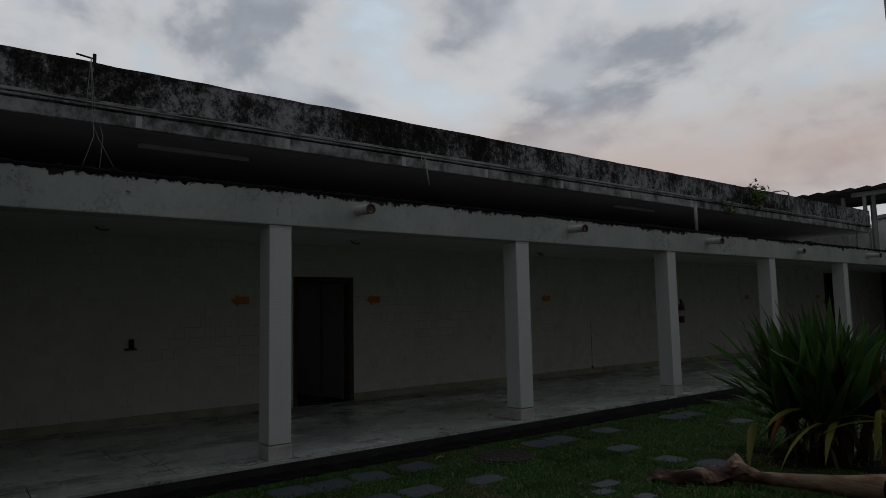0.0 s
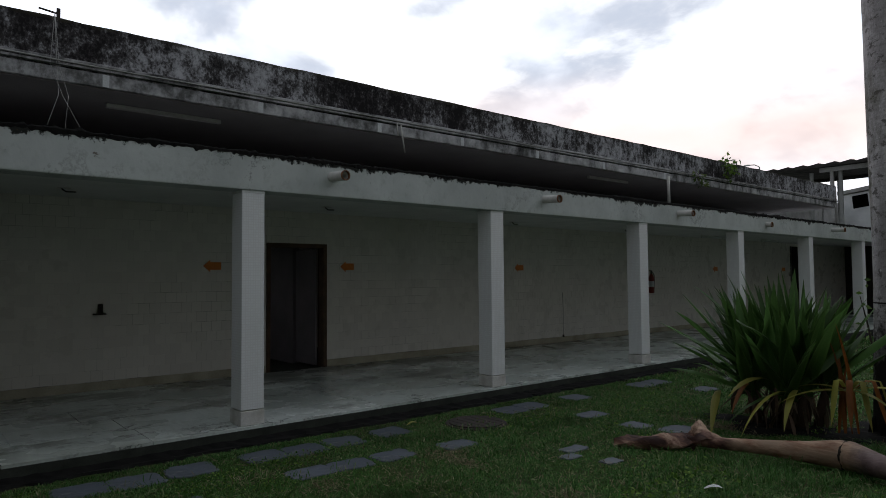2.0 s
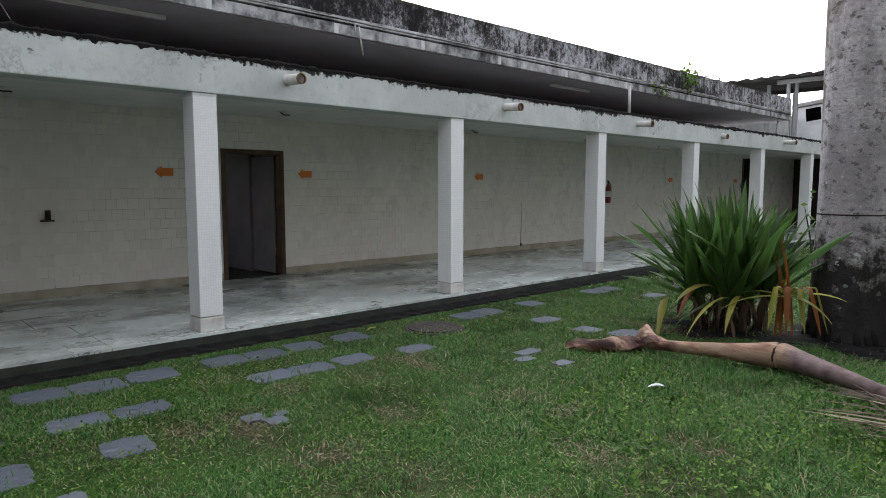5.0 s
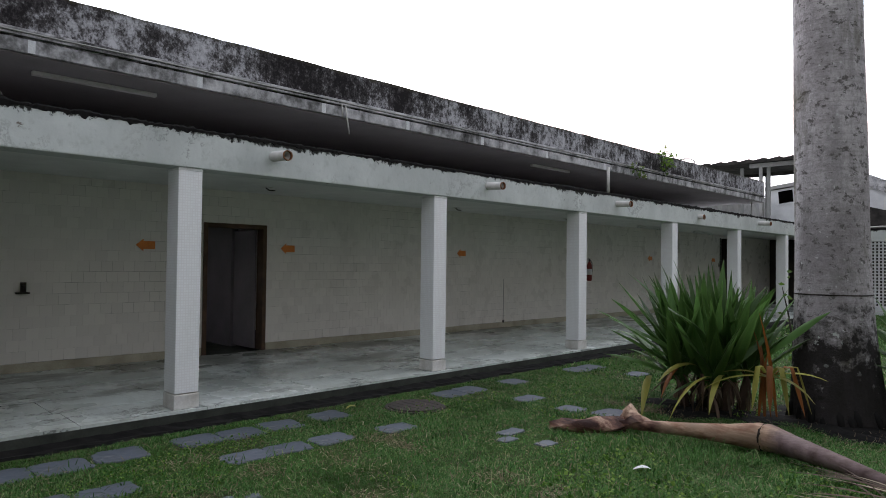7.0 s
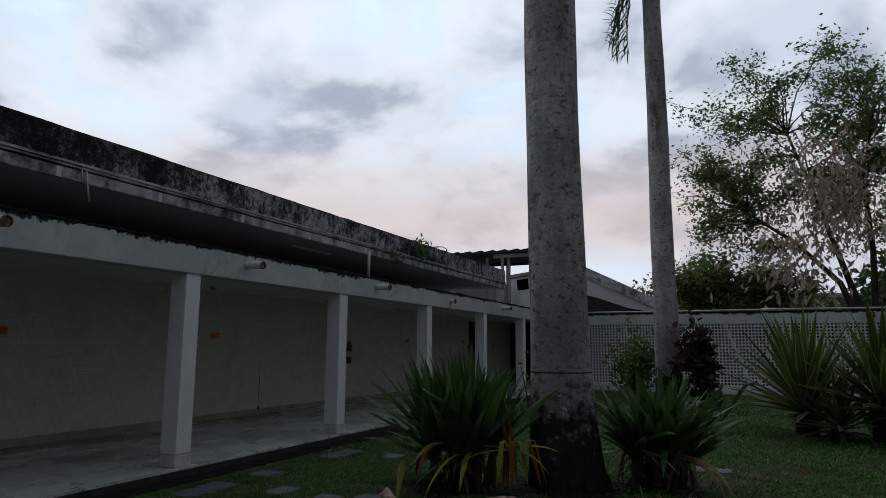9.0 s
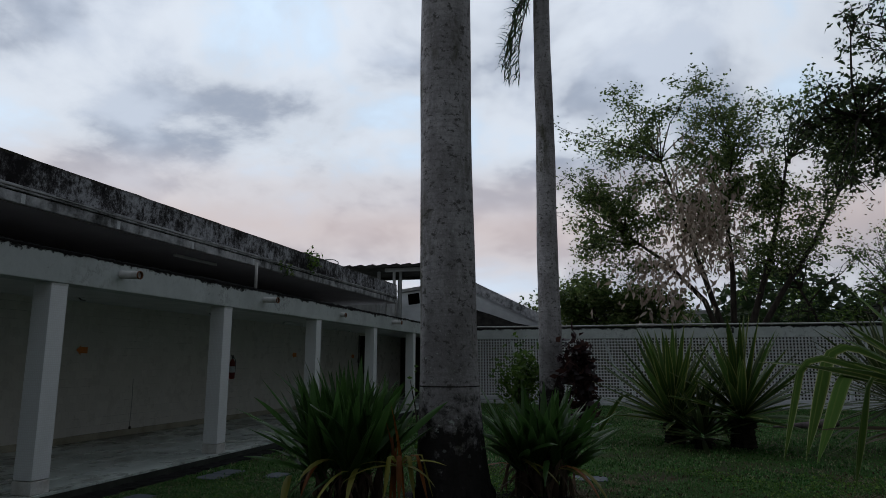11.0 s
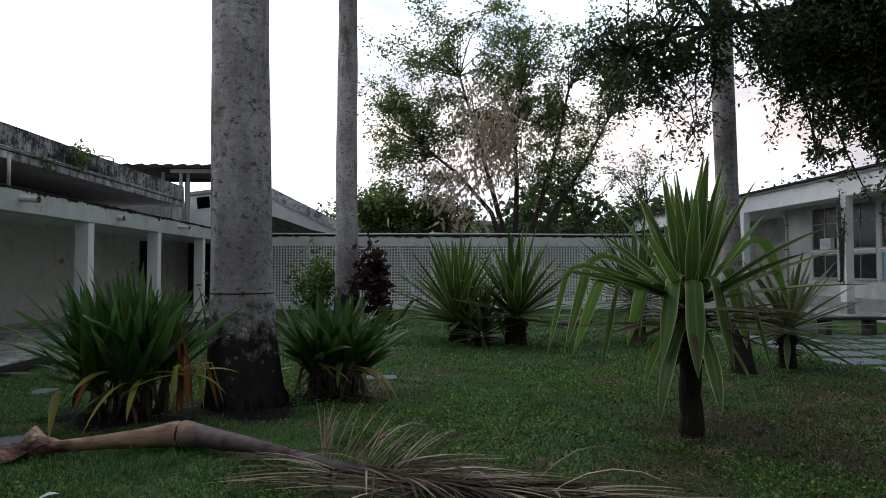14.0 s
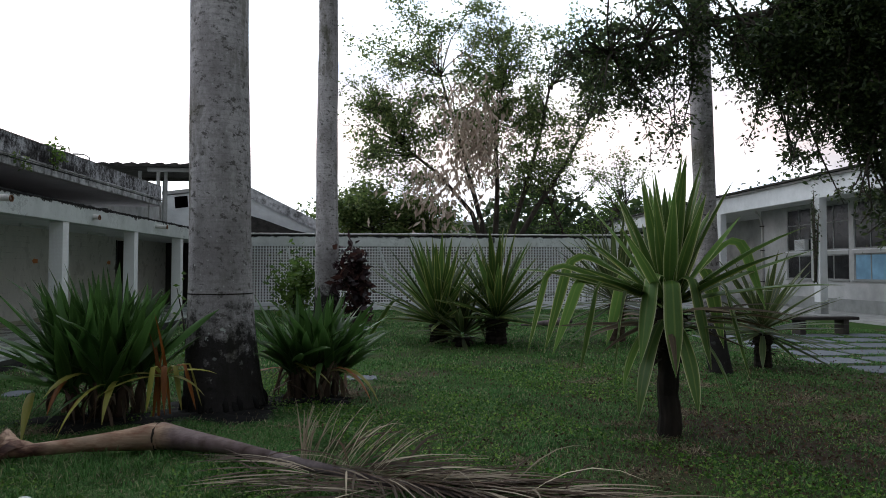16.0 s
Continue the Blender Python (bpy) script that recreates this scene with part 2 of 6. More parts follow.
def mat_marble(rnd):
    n = Nodes("worn_pale_marble", 0.3)
    c = n.ramp(rnd(n), (0.0, (0.56, 0.61, 0.58)), (1.0, (0.70, 0.75, 0.72)))
    n.coords = n.t.nodes.new("ShaderNodeNewGeometry").outputs["Position"]
    vein = n.ramp(n.noise(2.2, 9, (0.5, 1.6, 1), 0.7), (0.45, 0.0), (0.5, 0.35), (0.55, 0.0))
    c = n.mix(vein, c, (0.34, 0.37, 0.34))
    dull = n.ramp(n.noise(0.55, 7, (1, 1, 1), 0.6), (0.42, 0.0), (0.60, 0.65))
    c = n.mix(dull, c, (0.34, 0.37, 0.33))
    # greenish stain with the south end's shade mixed into its colour
    stain_shade = n.ramp(n.maths("ADD", n.maths("MULTIPLY", n.axis(1), -0.16), n.noise(0.9, 7, (1, 1, 1), 0.65)), (0.28, 0.0), (0.60, 0.7))
    c = n.mix(stain_shade, c, (0.27, 0.31, 0.25))
    # wet dark stains with ragged rims, thicker against the wall
    near = n.t.nodes.new("ShaderNodeMapRange")
    near.inputs["From Min"].default_value, near.inputs["From Max"].default_value = -6.9, -9.6
    near.inputs["To Min"].default_value, near.inputs["To Max"].default_value = -0.05, 0.05
    n.link(n.axis(0), near.inputs["Value"])
    wet = n.maths("ADD", n.noise(1.0, 11, (1.3, 0.55, 1), 0.70), near.outputs[0])
    dirt = n.ramp(wet, (0.532, 0.0), (0.553, 0.52), (0.60, 0.64), (0.68, 0.9))
    c = n.mix(dirt, c, (0.115, 0.12, 0.10))
    seam = n.ramp(n.noise(0.9, 9, (1.6, 0.7, 1), 0.72), (0.484, 0.0), (0.496, 0.92), (0.504, 0.92), (0.516, 0.0))
    c = n.mix(n.maths("MULTIPLY", seam, n.ramp(n.noise(0.5, 2), (0.45, 0.0), (0.55, 0.9))), c, (0.05, 0.052, 0.045))
    n.bump(n.noise(7, 4), 0.08, 0.01)
    return n.done(c, n.ramp(n.noise(1.4, 5), (0.3, 0.16), (0.7, 0.45)))


def mat_ground():
    n = Nodes("lawn_soil", 0.95)
    g = n.ramp(n.noise(9.0, 6), (0.3, (0.018, 0.050, 0.007)), (0.7, (0.036, 0.095, 0.012)))
    soil = n.ramp(n.noise(30, 5), (0.3, (0.030, 0.022, 0.014)), (0.7, (0.080, 0.060, 0.040)))
    c = n.mix(n.ramp(n.noise(0.75, 6, (1, 1, 1), 0.65), (0.42, 0.10), (0.64, 0.9)), g, soil)
    far = n.maths("ADD", n.maths("POWER", n.maths("MULTIPLY", n.maths("SUBTRACT", n.axis(0), 5.2), 0.23), 2.0), n.maths("POWER", n.maths("MULTIPLY", n.maths("SUBTRACT", n.axis(1), 6.4), 0.23), 2.0))
    worn = n.ramp(n.maths("ADD", far, n.maths("MULTIPLY", n.maths("SUBTRACT", n.noise(1.6, 6, (1, 1, 1), 0.7), 0.5), 2.2)), (0.35, 0.95), (1.1, 0.0))
    c = n.mix(worn, c, n.ramp(n.noise(34, 6, (1, 1, 1), 0.7), (0.36, (0.020, 0.014, 0.010)), (0.52, (0.050, 0.034, 0.024)), (0.66, (0.105, 0.074, 0.052))))
    n.bump(n.noise(22, 6), 0.8, 0.03)
    return n.done(c)


def mat_grass():
    n = Nodes("lawn_grass", 0.6)
    c = n.ramp(n.island(), (0.0, (0.016, 0.055, 0.013)), (0.35, (0.046, 0.140, 0.027)), (0.66, (0.085, 0.215, 0.056)), (0.84, (0.160, 0.300, 0.108)), (0.90, (0.28, 0.33, 0.16)), (1.0, (0.36, 0.29, 0.18)))
    c = n.mix(n.ramp(n.noise(0.6, 5), (0.42, 0.0), (0.68, 0.6)), c, (0.085, 0.180, 0.045))
    c = n.mix(n.ramp(n.noise(1.1, 6, (1, 1, 1), 0.65), (0.50, 0.0), (0.64, 0.65)), c, (0.018, 0.055, 0.008))
    n.thin(c, 0.3)
    return n.done(c)


def mat_leaf(name, a, b, c3, rough=0.4, scale=3.0):
    n = Nodes(name, rough)
    c = n.ramp(n.island(), (0.0, a), (0.6, b), (1.0, c3))
    c = n.mix(n.ramp(n.noise(scale, 4), (0.4, 0.0), (0.7, 0.5)), c, a)
    n.thin(c, 0.5)
    return n.done(c)


def mat_blade(name, mid, edge, stripe, rough=0.42, old=(0.20, 0.16, 0.05)):
    n = Nodes(name, rough)
    u = n.attr("across")
    s = n.attr("along")
    c = n.ramp(u, (0.0, stripe), (0.16, mid), (0.66, mid), (0.80, stripe), (0.88, stripe), (0.93, edge))
    lines = n.noise(60, 2, (1, 1, 0.05))
    c = n.mix(0.3, c, n.ramp(lines, (0.3, 0.45), (0.7, 1.0)), "MULTIPLY")
    tone = n.each()
    c = n.mix(n.ramp(tone, (0.0, 0.6), (0.40, 0.0)), c, tuple(v * 0.40 for v in mid))
    c = n.mix(n.ramp(tone, (0.65, 0.0), (1.0, 0.55)), c, tuple(min(0.8, v * 2.3 + 0.01) for v in mid))
    c = n.mix(n.ramp(n.maths("ADD", s, n.maths("MULTIPLY", n.noise(5, 4), 0.4)), (1.02, 0.0), (1.22, 0.8)), c, old)
    n.bsdf.inputs["Specular IOR Level"].default_value = 0.3
    n.thin(c, 0.38)
    return n.done(c)


def mat_palm():
    n = Nodes("grey_palm_bark", 0.85)
    big = n.noise(1.2, 6, (1, 1, 0.6), 0.6)
    c = n.ramp(big, (0.34, (0.25, 0.232, 0.235)), (0.5, (0.41, 0.388, 0.392)), (0.66, (0.58, 0.555, 0.56)))
    fine = n.noise(26, 9, (1, 1, 0.8), 0.75)
    c = n.mix(n.ramp(fine, (0.42, 0.45), (0.52, 0.0)), c, (0.19, 0.178, 0.175))
    run = n.ramp(n.noise(5.5, 7, (1, 1, 0.10), 0.65), (0.50, 0.0), (0.66, 0.5))
    c = n.mix(run, c, (0.21, 0.20, 0.20))
    fleck = n.ramp(n.noise(9, 7, (1, 1, 1.4), 0.72), (0.555, 0.0), (0.60, 0.9))
    c = n.mix(fleck, c, (0.095, 0.088, 0.082))
    grey = n.ramp(n.noise(5.0, 6, (1, 1, 0.9), 0.65), (0.55, 0.0), (0.68, 0.5))
    c = n.mix(grey, c, (0.17, 0.165, 0.155))
    moss = n.ramp(n.noise(1.7, 7, (1, 1, 0.35), 0.65), (0.54, 0.0), (0.64, 0.8))
    c = n.mix(moss, c, (0.080, 0.078, 0.045))
    band = n.ramp(n.noise(3.4, 4, (0.12, 0.12, 3.0)), (0.46, 0.0), (0.5, 0.30), (0.54, 0.0))
    c = n.mix(band, c, (0.17, 0.16, 0.155))
    lich = n.ramp(n.noise(22, 4), (0.66, 0.0), (0.71, 0.8))
    c = n.mix(lich, c, (0.52, 0.53, 0.51))
    # damp blackened foot with a ragged upper edge
    z = n.axis(2)
    foot = n.t.nodes.new("ShaderNodeMapRange")
    foot.inputs["From Min"].default_value, foot.inputs["From Max"].default_value = 1.55, 0.45
    n.link(z, foot.inputs["Value"])
    wet = n.maths("ADD", foot.outputs[0], n.maths("MULTIPLY", n.maths("SUBTRACT", n.noise(6.0, 9, (1, 1, 0.9), 0.72), 0.5), 2.6))
    c = n.mix(n.ramp(wet, (0.30, 0.0), (0.74, 0.96)), c, (0.016, 0.014, 0.013))
    spot = n.ramp(n.noise(7.5, 4), (0.62, 0.0), (0.645, 1.0))
    c = n.mix(n.maths("MULTIPLY", spot, n.ramp(foot.outputs[0], (0.30, 0.0), (0.55, 0.85), (0.85, 0.25), (1.0, 0.0))), c, (0.46, 0.50, 0.46))
    n.bump(n.noise(14, 8, (1, 1, 0.7), 0.7), 0.9, 0.03)
    return n.done(c)


def mat_slate():
    n = Nodes("blue_grey_slate", 0.6)
    c = n.ramp(n.each(), (0.0, (0.050, 0.062, 0.082)), (1.0, (0.085, 0.100, 0.125)))
    c = n.mix(n.ramp(n.noise(5, 7), (0.45, 0.0), (0.7, 0.7)), c, (0.045, 0.052, 0.058))
    c = n.mix(n.ramp(n.noise(28, 4), (0.55, 0.0), (0.7, 0.4)), c, (0.13, 0.145, 0.165))
    c = n.mix(n.ramp(n.noise(4.2, 8, (1, 1, 1), 0.7), (0.60, 0.0), (0.63, 0.75), (0.72, 0.75)), c, (0.17, 0.18, 0.19))
    c = n.mix(n.ramp(n.noise(9, 8, (1, 1, 1), 0.75), (0.60, 0.0), (0.66, 0.8)), c, (0.028, 0.026, 0.022))
    n.bump(n.noise(12, 6), 0.4, 0.015)
    return n.done(c)


def mat_bark(name, a, b):
    n = Nodes(name, 0.95)
    c = n.ramp(n.noise(7, 6, (1, 1, 0.25)), (0.3, a), (0.7, b))
    n.bump(n.noise(18, 6, (1, 1, 0.3)), 0.8, 0.02)
    return n.done(c)


def mat_glass(name, col):
    n = Nodes(name, 0.25)
    n.bsdf.inputs["Specular IOR Level"].default_value = 0.3
    return n.done(n.mix(n.ramp(n.noise(2.0, 5), (0.4, 0.0), (0.75, 0.6)), col, tuple(v * 1.8 + 0.02 for v in col)))


M_BEAM, M_MOULD, M_LEDGE, M_MOSAIC = mat_painted_beam(), mat_mould(), mat_ledge(), mat_mosaic()
M_TILE = mat_tile("white_wall_tile", (0.66, 0.64, 0.585), (0.72, 0.70, 0.64), Nodes.each)
M_TILES = mat_tile("white_wall_tiles", (0.66, 0.64, 0.585), (0.72, 0.70, 0.64), Nodes.island)
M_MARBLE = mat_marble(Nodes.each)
M_GROUT = mat_grout()
M_JOINT = plain("dark_joint", (0.030, 0.034, 0.028), (0.06, 0.065, 0.055), 5)
M_SKIRT = plain("stained_cream_skirting", (0.30, 0.28, 0.20), (0.50, 0.47, 0.36), 3)
M_WHITE = plain("old_white_paint", (0.62, 0.64, 0.65), (0.78, 0.80, 0.81), 2.5)
# greyer copy of the white paint, with the porch's shade in its colour
M_PORCH = plain("porch_shade_white_wall", (0.36, 0.365, 0.36), (0.56, 0.565, 0.555), 1.4)
M_CEIL = plain("dull_white_ceiling", (0.66, 0.68, 0.66), (0.78, 0.80, 0.78), 2)
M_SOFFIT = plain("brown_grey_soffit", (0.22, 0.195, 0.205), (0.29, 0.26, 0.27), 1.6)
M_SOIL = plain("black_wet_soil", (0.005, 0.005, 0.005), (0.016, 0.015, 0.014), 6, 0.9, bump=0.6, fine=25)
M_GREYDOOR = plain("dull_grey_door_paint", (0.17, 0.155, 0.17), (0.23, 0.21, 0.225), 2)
M_PLINTH = plain("worn_pale_plinth", (0.52, 0.50, 0.45), (0.74, 0.73, 0.70), 7)
M_WOOD = plain("brown_stained_wood", (0.055, 0.030, 0.016), (0.12, 0.068, 0.036), 5)
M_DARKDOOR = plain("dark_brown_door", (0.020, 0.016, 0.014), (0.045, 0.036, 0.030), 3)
M_ORANGE = plain("faded_orange_sticker", (0.62, 0.17, 0.020), (0.75, 0.24, 0.035), 6, 0.5, bump=0.03)
M_PIPE = plain("old_white_pipe", (0.48, 0.47, 0.44), (0.66, 0.65, 0.62), 8, 0.5)
M_RUST = plain("rust", (0.14, 0.055, 0.02), (0.24, 0.11, 0.05), 14, 0.85)
M_WIRE = plain("grey_wire", (0.28, 0.28, 0.27), (0.42, 0.42, 0.40), 9, 0.6)
M_IRON = plain("rusty_cast_iron", (0.022, 0.017, 0.015), (0.050, 0.037, 0.031), 10, 0.9, bump=0.5, fine=35)
M_LATTICE = plain("grey_white_block_screen", (0.80, 0.81, 0.81), (0.88, 0.89, 0.89), 3)
M_GREYWALL = plain("grey_dado_paint", (0.22, 0.23, 0.22), (0.33, 0.34, 0.33), 3)
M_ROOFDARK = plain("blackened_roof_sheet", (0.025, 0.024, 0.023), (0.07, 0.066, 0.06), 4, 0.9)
M_CONCRETE = plain("weathered_concrete", (0.26, 0.26, 0.25), (0.42, 0.42, 0.41), 3, 0.9, bump=0.4)
M_GLASS = mat_glass("dusty_dark_window", (0.012, 0.013, 0.014))
M_BLUE = mat_glass("blue_covered_pane", (0.16, 0.30, 0.42))
M_YELLOW = mat_glass("yellow_covered_pane", (0.42, 0.34, 0.10))
M_RED = plain("red_enamel", (0.16, 0.018, 0.014), (0.24, 0.03, 0.022), 5, 0.35)
M_BLACK = plain("black_rubber", (0.012, 0.012, 0.012), (0.03, 0.03, 0.03), 8, 0.6)
M_HOLE = plain("dark_void", (0.001, 0.001, 0.001), (0.003, 0.003, 0.003), 3, 1.0)
M_HOLE.node_tree.nodes["Principled BSDF"].inputs["Specular IOR Level"].default_value = 0.0
M_MUDDY = plain("mud_blackened_slate", (0.014, 0.015, 0.017), (0.045, 0.048, 0.055), 7, 0.7, bump=0.5, fine=30)
M_GROUND, M_GRASS, M_PALM, M_SLATE = mat_ground(), mat_grass(), mat_palm(), mat_slate()
M_BARK = mat_bark("dark_tree_bark", (0.030, 0.026, 0.022), (0.085, 0.072, 0.060))
M_STEM = mat_bark("black_fibrous_stem", (0.010, 0.009, 0.008), (0.040, 0.032, 0.026))
M_BROWNSTEM = mat_bark("brown_fibrous_stem", (0.045, 0.030, 0.022), (0.110, 0.078, 0.060))
M_TREELEAF = mat_leaf("tree_leaf", (0.065, 0.110, 0.032), (0.155, 0.225, 0.064), (0.32, 0.38, 0.13), 0.5)
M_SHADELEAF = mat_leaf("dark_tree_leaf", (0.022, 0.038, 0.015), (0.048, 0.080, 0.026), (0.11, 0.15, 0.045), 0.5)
M_POD = mat_leaf("dry_brown_pod", (0.34, 0.26, 0.20), (0.56, 0.46, 0.37), (0.72, 0.62, 0.52), 0.8)
M_LIGHTLEAF = mat_leaf("light_green_leaf", (0.06, 0.12, 0.02), (0.11, 0.19, 0.035), (0.17, 0.25, 0.05), 0.5)
M_FARLEAF = mat_leaf("far_leaf", (0.025, 0.050, 0.018), (0.05, 0.085, 0.028), (0.09, 0.12, 0.045), 0.6)
M_CROTON = mat_leaf("dark_purple_leaf", (0.020, 0.010, 0.012), (0.045, 0.020, 0.022), (0.10, 0.045, 0.035), 0.4)
M_STRAP = mat_blade("dark_green_strap_leaf", (0.048, 0.108, 0.026), (0.080, 0.15, 0.038), (0.064, 0.130, 0.032), 0.34)
M_OLDSTRAP = mat_blade("yellowed_strap_leaf", (0.25, 0.24, 0.05), (0.30, 0.26, 0.07), (0.28, 0.25, 0.06))
M_DEADSTRAP = mat_blade("orange_dead_leaf", (0.26, 0.085, 0.02), (0.20, 0.09, 0.03), (0.24, 0.10, 0.02))
M_YUCCA = mat_blade("variegated_sword_leaf", (0.088, 0.165, 0.038), (0.68, 0.66, 0.40), (0.20, 0.265, 0.070), 0.36)
M_YUCCAMID = mat_blade("striped_green_sword_leaf", (0.046, 0.092, 0.020), (0.40, 0.40, 0.16), (0.150, 0.185, 0.040), 0.45)
M_YUCCADARK = mat_blade("dark_sword_leaf", (0.050, 0.075, 0.026), (0.26, 0.24, 0.11), (0.105, 0.125, 0.045))
M_BRONZE = mat_blade("bronze_dying_sword_leaf", (0.075, 0.055, 0.034), (0.22, 0.17, 0.10), (0.12, 0.09, 0.05), 0.6)
M_BROWNLEAF = mat_blade("dry_brown_leaflet", (0.092, 0.060, 0.042), (0.15, 0.105, 0.075), (0.115, 0.078, 0.055), 0.7, (0.05, 0.04, 0.032))
M_LITTER = mat_leaf("brown_leaf_litter", (0.035, 0.022, 0.014), (0.085, 0.055, 0.036), (0.20, 0.13, 0.08), 0.8)
M_CLOVER = mat_leaf("clover_leaf", (0.020, 0.070, 0.008), (0.115, 0.230, 0.040), (0.28, 0.42, 0.10), 0.5)
M_DRYLEAF = mat_blade("dry_tan_leaflet", (0.37, 0.30, 0.215), (0.46, 0.38, 0.28), (0.41, 0.34, 0.24), 0.7)
def mat_sheath():
    n = Nodes("dry_brown_sheath", 0.55)
    c = n.ramp(n.noise(2.2, 6, (0.8, 2.5, 2.5), 0.65), (0.38, (0.040, 0.019, 0.016)), (0.49, (0.15, 0.078, 0.055)), (0.60, (0.44, 0.30, 0.215)))
    c = n.mix(0.35, c, n.ramp(n.noise(9, 5, (0.6, 6, 6)), (0.35, 0.3), (0.65, 1.0)), "MULTIPLY")
    # pale tan and orange where the outer skin still holds
    skin = n.t.nodes.new("ShaderNodeMapRange")
    skin.inputs["From Min"].default_value, skin.inputs["From Max"].default_value = -3.15, -2.75
    n.link(n.maths("ADD", n.axis(0), n.maths("MULTIPLY", n.maths("SUBTRACT", n.noise(5, 6), 0.5), 0.9)), skin.inputs["Value"])
    c = n.mix(n.ramp(skin.outputs[0], (0.0, 0.0), (1.0, 0.55)), c, n.ramp(n.noise(3.4, 6, (0.7, 2.5, 2.5), 0.65), (0.38, (0.20, 0.095, 0.052)), (0.56, (0.40, 0.29, 0.20))))
    # the swollen joint and what follows it have gone dark and purplish
    joint = n.t.nodes.new("ShaderNodeMapRange")
    joint.inputs["From Min"].default_value, joint.inputs["From Max"].default_value = -2.16, -1.86
    n.link(n.maths("ADD", n.axis(0), n.maths("MULTIPLY", n.maths("SUBTRACT", n.noise(6, 6), 0.5), 0.7)), joint.inputs["Value"])
    c = n.mix(n.ramp(joint.outputs[0], (0.0, 0.0), (1.0, 0.88)), c, n.ramp(n.noise(7, 6), (0.35, (0.045, 0.030, 0.032)), (0.65, (0.15, 0.112, 0.118))))
    n.bump(n.noise(10, 5, (0.5, 5, 5)), 0.4, 0.012)
    return n.done(c)


M_SHEATH = mat_sheath()
M_RACHIS = mat_bark("grey_brown_stalk", (0.070, 0.055, 0.056), (0.19, 0.155, 0.155))
for dull in (M_SOIL, M_GROUND, M_STEM, M_BROWNSTEM, M_BARK, M_GRASS, M_CLOVER, M_LITTER, M_MOULD, M_LEDGE, M_JOINT, M_ROOFDARK, M_PALM, M_RACHIS, M_SHEATH, M_BEAM):
    dull.node_tree.nodes["Principled BSDF"].inputs["Specular IOR Level"].default_value = 0.12
M_FROND = mat_leaf("palm_frond_leaf", (0.020, 0.040, 0.012), (0.04, 0.075, 0.02), (0.07, 0.10, 0.03), 0.45)


